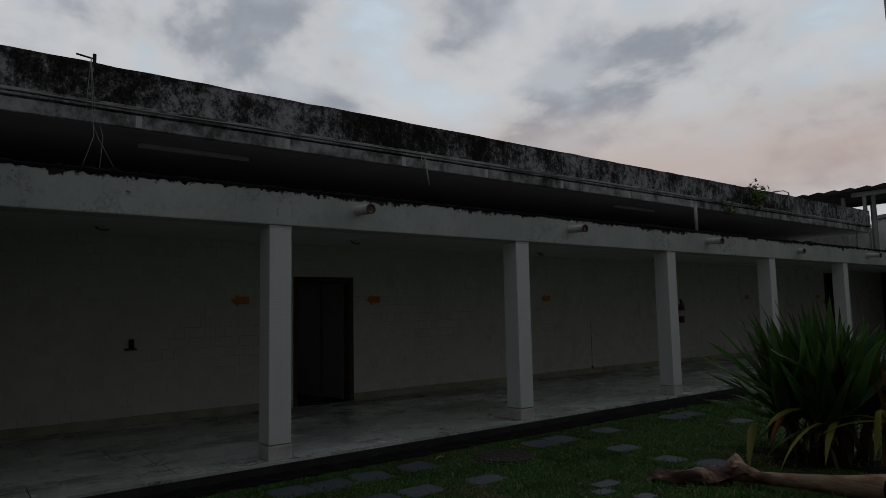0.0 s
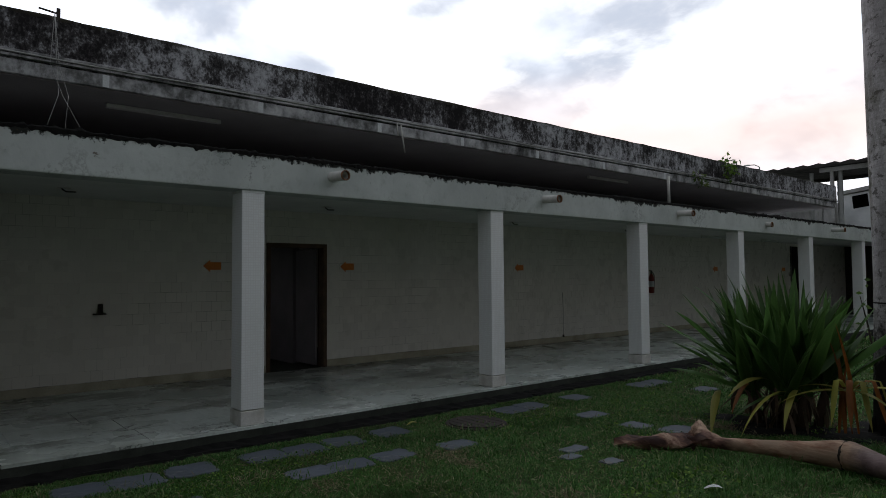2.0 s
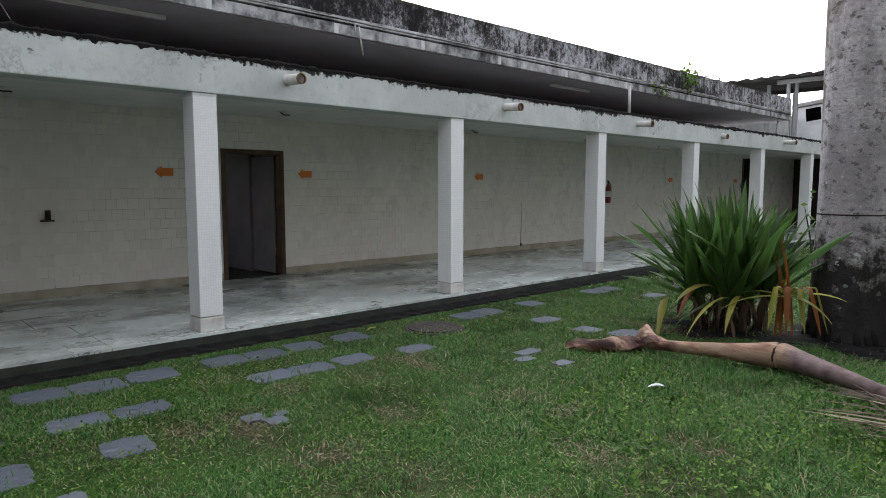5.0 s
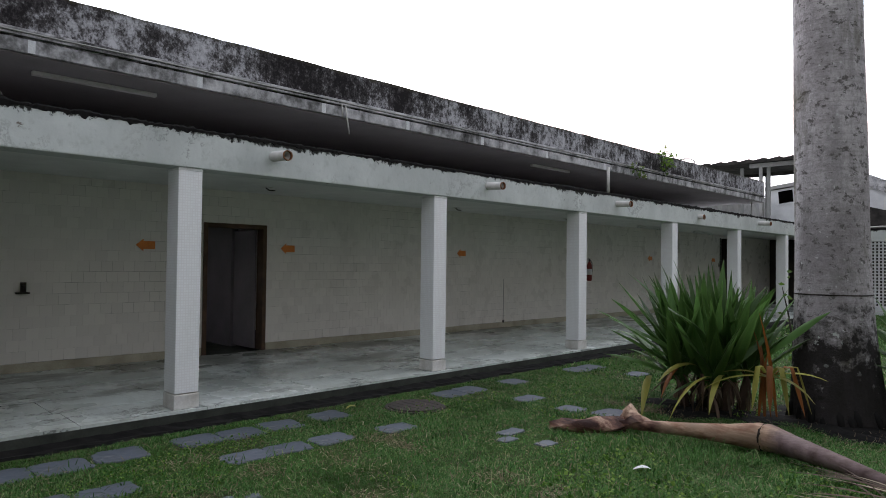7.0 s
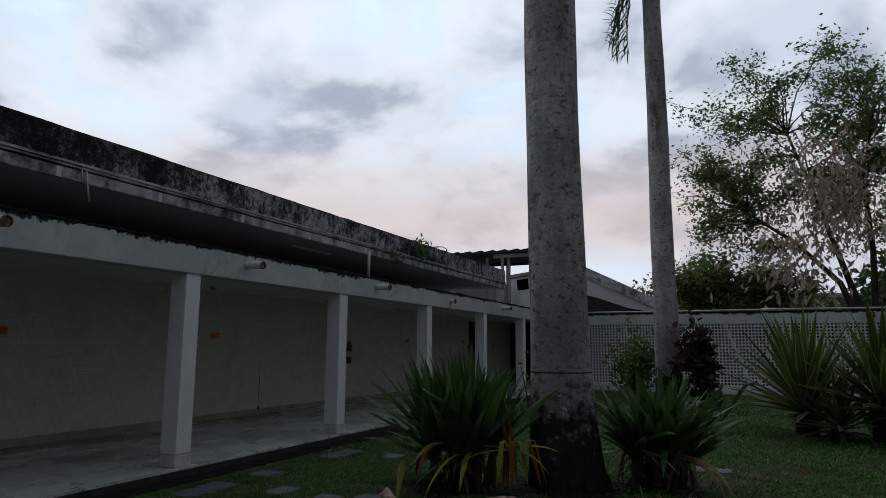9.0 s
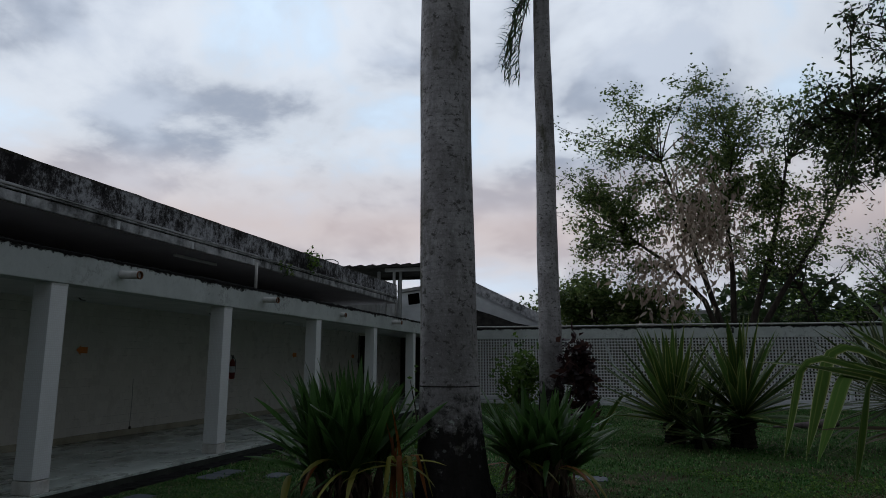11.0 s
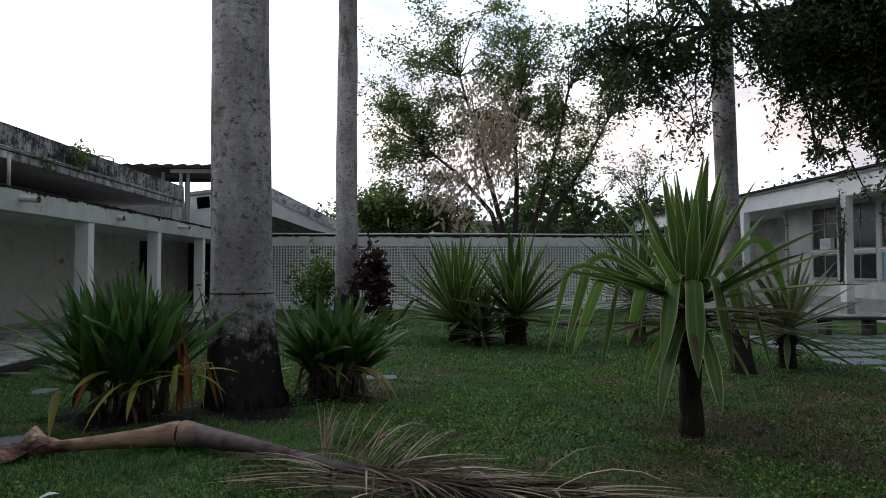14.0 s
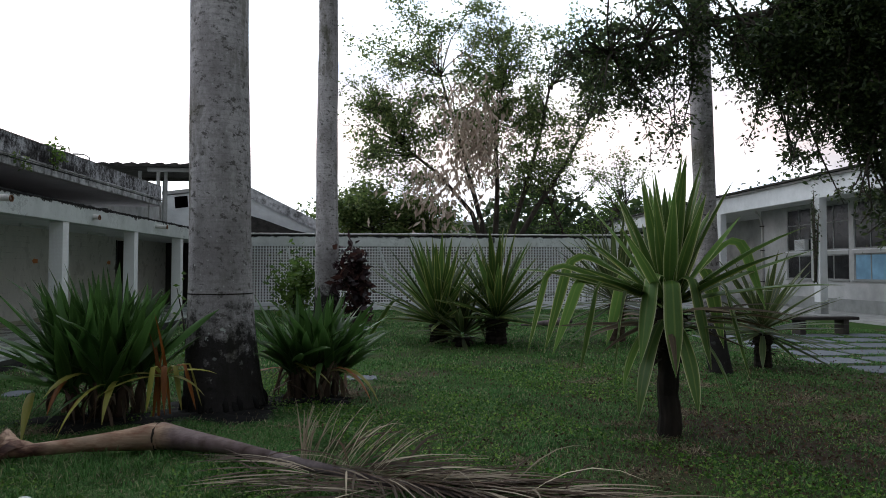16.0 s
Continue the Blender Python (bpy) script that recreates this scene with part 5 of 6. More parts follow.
def strap_clump(at, rx, ry, height, n, seed, label, fans=9, sweep=0.0, loose=0.0):
    """Upright fans of broad strap leaves on bare brown stems; sweep pushes the outer leaves towards -x."""
    rng = np.random.default_rng(seed)
    c = thing("strap_leaf_clump", at, label, "plant", "strap-leaved clumps")
    bases = []
    for k in range(fans):
        a, q = k * 2.399, math.sqrt((k + 0.5) / fans)
        b = Vector((math.cos(a) * rx * 0.5 * q, math.sin(a) * ry * 0.5 * q, 0.0))
        h = 0.36 + 0.14 * (1 - q) + 0.08 * rng.random()
        bases.append((b, h, q))
        part("stem", MB().tube([b * 0.8, b * 0.9 + Vector((0, 0, h * 0.6)), b + Vector((0, 0, h))], [0.055, 0.045, 0.035], 8), M_BROWNSTEM, c, "brown ragged stem base", smooth=True)
    for k in range(n):
        b, h, q = bases[k % fans]
        out = math.atan2(b.y, b.x)
        az = out + rng.normal() * (0.9 + 0.6 * (1 - q))
        west = max(0.0, -math.cos(az)) * sweep
        u = rng.random()
        el = 1.52 - (0.20 + loose) * q - (0.55 + 0.65 * west + loose) * u ** 1.7
        leaf_object(c, M_STRAP, base=b + Vector((rng.normal() * 0.025, rng.normal() * 0.025, h * (0.75 + 0.4 * rng.random()))), az=az, el=el + rng.normal() * 0.10, length=height * (0.44 + 0.34 * rng.random() + 0.12 * west), width=0.095 + 0.055 * rng.random(), droop=0.08 + (0.55 + loose) * rng.random() ** 2.0, late=1.9, twist=rng.normal() * 0.6, segs=7, fold=0.24, narrow=0.75, peak=0.35)
    # ragged brown skirt of dead leaves round the stems
    for k in range(80):
        b, h, q = bases[k % fans]
        leaf_object(c, (M_BROWNLEAF, M_BRONZE, M_DRYLEAF)[0 if rng.random() < 0.6 else 1 if rng.random() < 0.8 else 2], "dead_leaf", base=b + Vector((rng.normal() * 0.06, rng.normal() * 0.06, h * (0.5 + 0.6 * rng.random()))), az=rng.random() * 6.283, el=-0.1 - 0.9 * rng.random(), length=0.25 + 0.25 * rng.random(), width=0.03 + 0.03 * rng.random(), droop=0.9, late=0.8, twist=rng.normal(), segs=4, fold=0.3)
    for k in range(7):
        leaf_object(c, (M_OLDSTRAP, M_OLDSTRAP, M_DEADSTRAP, M_STRAP)[k % 4], "old_leaf", "yellowed dying leaf", base=Vector((rng.uniform(-0.6, 0.75) * rx, -(0.25 + 0.3 * rng.random()) * ry, 0.32 + 0.15 * rng.random())), az=-1.6 + rng.normal() * 0.7, el=0.1 + 0.5 * rng.random(), length=0.55 + 0.35 * rng.random(), width=0.06 + 0.03 * rng.random(), droop=1.0 + 0.5 * rng.random(), late=0.7, twist=rng.normal() * 0.3, segs=6, fold=0.15)
    return c


def sword_plant(at, trunk_h, trunk_r, n, length, width, seed, label, material=M_YUCCA, floppy=0.35, stem=M_STEM, trunk_lean=(0, 0), low=-0.5, bend=0.95, reach=1.0, high=1.50):
    rng = np.random.default_rng(seed)
    c = thing("sword_leaf_plant", at, label, "plant", "sword-leaved plants")
    pts, rad = [], []
    for k in range(13):
        s = k / 12
        pts.append((trunk_lean[0] * s, trunk_lean[1] * s, trunk_h * s))
        rad.append(trunk_r * (1.15 - 0.2 * s + 0.10 * (k % 2) + (0.25 if k > 8 else 0)))
    tr = part("trunk", MB().tube(pts, rad, 10), stem, c)
    for k in range(34):
        s, a = 0.35 + 0.65 * rng.random(), rng.random() * 6.283
        rag = MB().blade(Vector((trunk_lean[0] * s + math.cos(a) * trunk_r, trunk_lean[1] * s + math.sin(a) * trunk_r, trunk_h * s)), a, 0.6 - rng.random(), 0.10 + 0.10 * rng.random(), 0.06, 1.0, 3)
        part("leaf_stub", rag, stem, tr)
    top = Vector((trunk_lean[0], trunk_lean[1], trunk_h))
    for k in range(n):
        s = (k + 0.5) / n
        az = k * 2.39996 + rng.normal() * 0.12
        el = high - (high - low) * s ** bend + rng.normal() * 0.07
        flop = s > 0.40 and rng.random() < floppy
        base = top + Vector((math.cos(az) * 0.05, math.sin(az) * 0.05, 0.22 * (1 - s)))
        if flop:
            leaf_object(c, material, base=base, az=az, el=1.25 - 1.0 * s + rng.normal() * 0.15, length=reach * length * (1.0 + 0.25 * rng.random()), width=width * (0.9 + 0.3 * rng.random()), droop=2.2 + 0.5 * rng.random() - 0.8 * s, kink=0.24 + 0.22 * rng.random(), twist=rng.normal() * 0.3, segs=16, fold=0.2, narrow=0.6, peak=0.62)
        else:
            leaf_object(c, material, base=base, az=az, el=el, length=length * (0.78 + 0.27 * rng.random()), width=width * (0.8 + 0.3 * rng.random()), droop=0.08 + 0.2 * rng.random(), late=1.6, twist=rng.normal() * 0.25, segs=5, fold=0.24, narrow=0.55, peak=0.4)
    return c


def big_sword_plant(at, label):
    """The large plant beside the path: stiff broad blades on top, long kinked blades hanging round them, dead ones below."""
    rng = np.random.default_rng(11)
    c = thing("sword_leaf_plant", at, label, "plant", "sword-leaved plants")
    pts = [(0.010 * math.sin(k), 0.012 * math.cos(k * 1.7), 1.25 * k / 12) for k in range(13)]
    tr = part("trunk", MB().tube(pts, [0.118 - 0.018 * min(1, k / 3) + 0.008 * (k % 2) + (0.02 if k > 8 else 0) for k in range(13)], 12), M_STEM, c, "dark fibrous stem")
    for k in range(70):
        z, a = 0.72 + 0.55 * rng.random(), rng.random() * 6.283
        part("leaf_stub", MB().blade(Vector((math.cos(a) * 0.09, math.sin(a) * 0.09, z)), a, 0.7 - rng.random(), 0.08 + 0.12 * rng.random(), 0.07, 1.1, 3), M_STEM, tr)
    top = Vector((0, 0, 1.25))
    for k in range(25):
        s = (k + 0.5) / 25
        az = k * 2.39996 + 0.4
        leaf_object(c, M_YUCCA, base=top + Vector((math.cos(az) * 0.055, math.sin(az) * 0.055, 0.22 * (1 - s))), az=az + rng.normal() * 0.1, el=1.52 - 0.60 * s ** 1.2 + rng.normal() * 0.05, length=1.05 + 0.36 * rng.random(), width=0.125 + 0.04 * rng.random(), droop=0.05 + 0.14 * rng.random(), late=1.8, twist=rng.normal() * 0.8, segs=7, fold=0.26, narrow=0.62, peak=0.36)
    for k in range(13):
        az = 2.9 + 0.45 * rng.normal() + (2.9 if k % 3 == 0 else 0.0)
        leaf_object(c, M_YUCCA if k % 2 else M_YUCCAMID, base=top + Vector((math.cos(az) * 0.06, math.sin(az) * 0.06, 0.05)), az=az, el=0.22 + 0.5 * rng.random(), length=1.15 + 0.4 * rng.random(), width=0.10 + 0.03 * rng.random(), droop=0.15 + 0.25 * rng.random(), late=1.6, twist=rng.normal() * 0.3, segs=6, fold=0.26, narrow=0.6, peak=0.35)
    # hanging blades: azimuth in degrees, first rise, where it kinks, length, width
    for az, el, kink, length, width in ((157, 0.50, 0.34, 2.0, 0.15), (172, 0.34, 0.42, 2.05, 0.12), (146, 0.30, 0.34, 1.75, 0.14), (-170, 0.30, 0.30, 1.6, 0.13), (-158, 0.40, 0.22, 1.35, 0.12), (-140, 0.95, 0.13, 1.20, 0.17), (-106, 1.0, 0.10, 1.20, 0.185), (-66, 0.95, 0.12, 1.20, 0.16), (-40, 0.60, 0.20, 1.45, 0.165), (-18, 0.85, 0.40, 1.55, 0.13), (20, 0.7, 0.25, 1.4, 0.15), (75, 0.8, 0.2, 1.4, 0.15), (115, 0.7, 0.25, 1.5, 0.15)):
        a = radians(az)
        leaf_object(c, M_YUCCA, "hanging_leaf", base=top + Vector((math.cos(a) * 0.06, math.sin(a) * 0.06, 0.06 + 0.08 * rng.random())), az=a, el=el, length=length, width=width, droop=el + 1.20 + 0.22 * rng.random(), kink=kink, twist=(1.25 if az > 100 or az < -150 else -0.9 if az > -50 else 0.0) + rng.normal() * 0.2, segs=18, fold=0.18, narrow=0.72, peak=0.55)
    for az in (-138, -88, -30, 120):
        a = radians(az)
        leaf_object(c, M_YUCCA, "hanging_leaf", base=Vector((math.cos(a) * 0.10, math.sin(a) * 0.10, 1.16)), az=a, el=-0.55, length=0.95 + 0.15 * rng.random(), width=0.145, droop=0.85, late=0.6, twist=rng.normal() * 0.25, segs=9, fold=0.16, narrow=0.7, peak=0.5)
    for k in range(30):
        a = rng.random() * 6.283
        leaf_object(c, M_BRONZE if k % 3 else M_YUCCADARK, "dead_leaf", "brown dead leaf", base=Vector((math.cos(a) * 0.08, math.sin(a) * 0.08, 1.05 + 0.18 * rng.random())), az=a, el=0.35 - 0.55 * rng.random(), length=0.8 + 0.45 * rng.random(), width=0.045 + 0.035 * rng.random(), droop=0.25 + 0.5 * rng.random(), late=1.2, twist=rng.normal() * 0.6, segs=5, fold=0.3)
    return c


big_sword_plant((2.73, 6.33, 0), "large variegated sword-leaved plant on a dark bare stem")
sword_plant((1.02, 14.75, 0), 0.40, 0.18, 72, 1.95, 0.175, 12, "dense sword-leaved plant with yellow-striped leaves", M_YUCCAMID, low=0.05, floppy=0.02)
sword_plant((2.25, 14.25, 0), 0.55, 0.21, 66, 1.85, 0.175, 13, "dense sword-leaved plant on a short black stem", M_YUCCAMID, low=0.05, floppy=0.02)
sword_plant((1.48, 14.0, 0), 0.18, 0.14, 38, 1.15, 0.11, 17, "small sword-leaved plant between two larger ones", M_YUCCADARK, low=-0.2, floppy=0.05)
sword_plant((6.24, 10.65, 0), 0.55, 0.12, 66, 1.35, 0.10, 14, "dark sword-leaved plant with thin spreading leaves", M_YUCCADARK, low=-0.30, floppy=0.0, bend=0.7, high=1.35)
sword_plant((5.1, 14.6, 0), 0.85, 0.15, 74, 2.0, 0.13, 16, "dark sword-leaved plant behind the lawn", M_YUCCADARK, low=-0.45, floppy=0.0, stem=M_BROWNSTEM)
strap_clump((-3.22, 7.5, 0), 1.05, 0.8, 1.50, 200, 21, "dense clump of dark green strap leaves beside the palm", 12, 1.0)
strap_clump((-1.05, 8.5, 0), 0.75, 0.65, 1.30, 120, 22, "loose clump of green strap leaves behind the palm foot", 9, 0.0, 0.22)
shrub("croton_bush", (-0.95, 20.0, 0), "dark purple broad-leaved bush", 760, (0.75, 0.7, 2.0), 0.30, M_CROTON, 31, 7, category="bush", long=2.2, droop=0.5)
shrub("green_bush", (-3.3, 21.8, 0), "light green small-leaved bush", 1500, (0.9, 0.8, 2.1), 0.17, M_LIGHTLEAF, 32, 8, category="bush")
dy = thing("dying_plant", (-2.52, 7.35, 0), "orange dying stem with yellow-green drooping leaves", "plant")
drng = np.random.default_rng(24)
for k in range(4):
    leaf_object(dy, M_DEADSTRAP, "dead_leaf", "orange dead leaf", base=Vector((0.05 * k - 0.08, 0.03 * k, 0.05)), az=1.2 + k, el=1.45, length=0.72 + 0.14 * k, width=0.06, droop=0.25, segs=6, fold=0.3)
for k in range(5):
    leaf_object(dy, M_DEADSTRAP if k % 2 else M_OLDSTRAP, "hanging_leaf", base=Vector((0.03 * k, -0.03, 0.52)), az=-1.7 + 0.5 * k, el=0.7, length=0.62 + 0.1 * drng.random(), width=0.065, droop=2.0, kink=0.12, twist=drng.normal() * 0.5, segs=10, fold=0.2, narrow=0.7, peak=0.5)
for az, el, length in ((-0.75, 0.15, 0.85), (-0.15, 0.35, 0.62), (-2.3, 0.10, 0.75), (-2.7, 0.3, 0.5)):
    leaf_object(dy, M_OLDSTRAP, "old_leaf", "yellow-green fading leaf", base=Vector((0.02, 0, 0.48)), az=az, el=el, length=length, width=0.075, droop=0.75, late=1.2, twist=drng.normal() * 0.4, segs=7, fold=0.2, narrow=0.7, peak=0.4)
shrub("flowering_weed", (-2.55, 8.6, 0), "thin weed with pale yellow-green flower heads", 60, (0.18, 0.2, 1.5), 0.07, M_LIGHTLEAF, 33, 3, category="weed")


# ---- fallen palm frond ----
ff = thing("fallen_palm_frond", (0, 0, 0), "dry brown fallen palm frond lying on the lawn", "palm frond")
B = [Vector(p) for p in ((-3.42, 5.70, 0.10), (-3.10, 5.82, 0.11), (-2.75, 5.94, 0.12), (-2.40, 6.03, 0.13), (-2.15, 6.09, 0.145), (-2.00, 6.07, 0.15))]
sh = MB().tube(B, [0.038, 0.052, 0.064, 0.090, 0.122, 0.112], 14)
sh.v = [(x, y, max(0.0, z) if z < 0.12 else z) for x, y, z in sh.v]
part("sheath", sh, M_SHEATH, ff, "smooth reddish-brown leaf base", smooth=True)
ring, grn = MB(), random.Random(41)
ring.tube([B[4] + (B[5] - B[4]) * (0.22 + 0.06 * k) for k in range(4)], [0.110, 0.1205, 0.1200, 0.108], 20)
ring.v = [(x + grn.uniform(-0.012, 0.012), y + grn.uniform(-0.004, 0.002), max(0.0, z) + grn.uniform(-0.001, 0.001)) for x, y, z in ring.v]
part("joint_scar", ring, M_STEM, ff, "black cracked ring at the joint")
S = [Vector(p) for p in ((-3.90, 5.38, 0.03), (-3.80, 5.44, 0.045), (-3.66, 5.52, 0.06), (-3.50, 5.62, 0.07), (-3.36, 5.71, 0.085), (-3.22, 5.78, 0.10))]
tip = MB().tube(S, [0.02, 0.085, 0.135, 0.14, 0.10, 0.06], 16)
for j, c0 in enumerate(S):
    for k in range(16):
        v = Vector(tip.v[j * 16 + k])
        lip = 0.03 * math.sin(j * 1.7 + k * 0.8) if v.z > c0.z else 0.0
        tip.v[j * 16 + k] = (v.x, v.y, c0.z + (v.z - c0.z) * (0.52 if v.z > c0.z else 0.5) + 1.3 * lip)
part("sheath_tip", tip, M_SHEATH, ff, "flattened open end of the sheath", smooth=True)
for k in range(5):
    part("torn_edge", MB().blade(Vector((-3.30 + 0.06 * k, 5.80 + 0.02 * k, 0.12)), 1.6 + 0.55 * k, 1.2 - 0.2 * k, 0.26 + 0.03 * k, 0.12, 2.9, 7, fold=0.5), M_SHEATH, ff, "torn curling sheath edge", smooth=True)
R = [Vector(p) for p in ((-2.08, 6.09, 0.15), (-1.82, 5.95, 0.145), (-1.41, 5.69, 0.15), (-0.99, 5.45, 0.12), (-0.60, 5.22, 0.10), (-0.19, 4.96, 0.085), (0.18, 4.76, 0.07), (0.54, 4.62, 0.06), (0.95, 4.45, 0.05), (1.40, 4.28, 0.04))]
part("joint", MB().tube(R[:4], [0.122, 0.094, 0.064, 0.050], 14), M_SHEATH, ff, "dark swollen joint of the leaf base", smooth=True)
part("stalk", MB().tube(R[3:], [0.050, 0.044, 0.038, 0.030, 0.024, 0.017, 0.010], 10), M_RACHIS, ff, "tapering grey-brown stalk", smooth=True)
rng = np.random.default_rng(8)
along = math.atan2(-0.5, 0.95)


def on_stalk(s):
    i = min(int(s * 9), 8)
    return R[i].lerp(R[i + 1], s * 9 - i)


def leaflet(base, az, el, length, droop, late=1.0, width=0.018):
    leaf_object(ff, M_BROWNLEAF if rng.random() < 0.55 else M_DRYLEAF if rng.random() < 0.7 else M_BRONZE, "leaflet", base=base, az=az, el=el, length=length, width=width * (0.7 + 0.6 * rng.random()), droop=droop, late=late, twist=rng.normal() * 0.4, segs=5, fold=0.3)


# a standing tuft, then leaflets leaning over more and more towards the tip
for k in range(12):
    leaf_object(ff, M_DRYLEAF, "leaflet", base=on_stalk(0.40 + 0.03 * rng.random()) + Vector((0, 0, 0.03)), az=along + 1.5 + rng.normal() * 0.8, el=1.25 + 0.25 * rng.random(), length=0.30 + 0.22 * rng.random(), width=0.014, droop=0.35 + 0.4 * rng.random(), late=2.0, segs=6, fold=0.3)
for k in range(34):
    s = 0.42 + 0.16 * k / 34
    leaf_object(ff, M_DRYLEAF if rng.random() < 0.8 else M_BROWNLEAF, "leaflet", base=on_stalk(s) + Vector((0, 0, 0.03)), az=along + 0.55 + rng.normal() * 0.22, el=1.15 - 2.6 * (s - 0.42) + rng.normal() * 0.15, length=0.36 + 0.26 * rng.random(), width=0.017, droop=0.25 + 0.35 * rng.random(), late=1.8, segs=6, fold=0.3)
for k in range(170):
    s = 0.50 + 0.5 * rng.random()
    el = 0.16 + 0.34 * rng.random() * (1.3 - s)
    leaflet(on_stalk(s) + Vector((0, 0, 0.02)), along + 0.12 + 0.55 * rng.random() * (1.5 - s) + rng.normal() * 0.10, el, 0.55 + 0.5 * rng.random(), el + 0.14, 0.8)
for k in range(70):
    s = 0.45 + 0.5 * rng.random()
    el = 0.10 + 0.2 * rng.random()
    leaflet(on_stalk(s) + Vector((0, 0, 0.02)), along - 0.25 - 0.5 * rng.random() + rng.normal() * 0.2, el, 0.45 + 0.4 * rng.random(), el + 0.2, 0.8)
for k in range(60):
    leaflet(R[3].lerp(R[6], rng.random()) + Vector((-0.1 * rng.random(), -0.10 - 0.45 * rng.random(), 0.03 + 0.03 * rng.random())), 3.1 + rng.normal() * 0.35, 0.08, 0.45 + 0.4 * rng.random(), 0.18)
for k in range(14):
    leaflet(on_stalk(0.45 + 0.5 * rng.random()) + Vector((0, 0, 0.05)), along + rng.normal() * 1.2, 0.5 + 0.3 * rng.random(), 0.6 + 0.35 * rng.random(), 1.2, 1.4)
fs = thing("fallen_sheath", (4.4, 18.6, 0.0), "dark dry palm sheath lying on the lawn", "palm sheath")
part("sheath", MB().tube([(-0.75, 0, 0.05), (-0.35, 0.03, 0.07), (0.1, 0.02, 0.11), (0.5, 0, 0.16), (0.75, -0.02, 0.14)], [0.02, 0.06, 0.09, 0.12, 0.04], 10), M_RACHIS, fs, smooth=True)


# ---- trees ----
def tree(name, at, label, stems, targets, leaf_mat, leaf_size, per_limb, seed, twig=1.3, spread=0.45, trunk_r=0.22, extras=(), droop=0.25, bare=False, long=1.8, twigs=5):
    """Stems (lists of points) carry limbs to the targets; twigs leave the outer half of each limb and carry the leaves."""
    rng = np.random.default_rng(seed)
    t = thing(name, at, label, "tree")
    wood, centres = MB(), []
    forks = []
    for st in stems:
        n = len(st)
        wood.tube([Vector(p) for p in st], [trunk_r * (1 - 0.72 * i / (n - 1)) for i in range(n)], 9)
        forks += [(Vector(st[i]).lerp(Vector(st[i + 1]), q), trunk_r * (1 - 0.72 * (i + q) / (n - 1))) for i in range(n // 2 - 1, n - 1) for q in (0.2, 0.6, 0.95)]
    for tg in targets:
        share = tg[3] if len(tg) > 3 else 1.0
        tg = Vector(tg[:3])
        f, r = min(forks, key=lambda f: (f[0] - tg).length + 0.5 * max(0, f[0].z - tg.z + 0.5) + rng.random() * 1.2)
        mid = f.lerp(tg, 0.5) + Vector((rng.normal() * 0.3, rng.normal() * 0.3, 0.16 * (tg - f).length))
        limb = [f.lerp(mid, q).lerp(mid.lerp(tg, q), q) + Vector(rng.normal(size=3)) * 0.06 * (tg - f).length * 0.25 for q in (0, 0.2, 0.4, 0.6, 0.8, 1.0)]
        r0 = min(r * 0.7, 0.016 + 0.010 * (tg - f).length)
        wood.tube(limb, [r0 * (1 - 0.8 * i / 5) for i in range(6)], 6)
        for k in range(twigs):
            q = 2.2 + 2.8 * (k + rng.random()) / twigs
            i = min(int(q), 4)
            b = limb[i].lerp(limb[i + 1], q - i)
            dirn = (limb[i + 1] - limb[i]).normalized() * 0.7 + Vector(rng.normal(size=3)) * 0.75
            e = b + dirn.normalized() * twig * (0.4 + 0.6 * rng.random())
            m = b.lerp(e, 0.5) + Vector((0, 0, 0.08 * twig))
            wood.tube([b, m, e], [r0 * 0.28 + 0.004, r0 * 0.2 + 0.003, 0.004], 4)
            if not bare:
                for _ in range(int(per_limb * share) // twigs):
                    z = rng.random() ** 0.6
                    p = b.lerp(m, z * 2) if z < 0.5 else m.lerp(e, z * 2 - 1)
                    centres.append(p + Vector(rng.normal(size=3)) * spread * (0.3 + 0.7 * rng.random()))
    part("trunk", wood, M_BARK, t, "dark branching wood", smooth=True)
    if centres:
        part("crown", leaves_mesh("crown", np.array([tuple(c) for c in centres]), leaf_size, rng, droop, long), leaf_mat, t)
    for nm, mat, cs, size, ln in extras:
        tagged(part(nm, leaves_mesh(nm, cs, size, rng, 1.6, ln), mat, t), kind="stuff")
    return t


def ball(rng, n, c, r, share=1.0):
    v = rng.normal(size=(n, 3))
    v /= np.linalg.norm(v, axis=1)[:, None]
    return [tuple(np.array(c) + np.array(r) * u * (0.35 + 0.65 * rng.random() ** 0.5)) + (share,) for u in v]


def clumps(rng, n, c, r, lo, hi):
    """Targets with very unequal shares of leaves, so that the crown breaks into clumps and gaps."""
    return [p[:3] + (lo + (hi - lo) * float(rng.random()) ** 1.6,) for p in ball(rng, n, c, r)]


rng = np.random.default_rng(40)
tgA = clumps(rng, 64, (-2.8, 0, 12.2), (5.6, 3.0, 4.2), 0.45, 1.7) + clumps(rng, 44, (3.0, -0.5, 11.8), (4.6, 2.8, 3.8), 0.45, 1.7) + clumps(rng, 34, (-5.2, 0, 8.4), (2.8, 2.0, 3.0), 0.35, 1.6) + clumps(rng, 34, (1.4, 0, 8.0), (4.2, 2.0, 2.4), 0.3, 1.3)
pods = np.concatenate([rng.normal(size=(900, 3)) * (0.85, 0.5, 1.25) + (-1.2, -3.0, 7.9), rng.normal(size=(360, 3)) * (0.9, 0.6, 0.9) + (-2.9, -2.0, 5.4), rng.normal(size=(160, 3)) * (2.8, 1.0, 1.6) + (-2.6, -1.2, 10.4)])
pods = pods[(np.abs(pods[:, 0] + 1.5) < 5.0) & (pods[:, 2] < 13.5)]
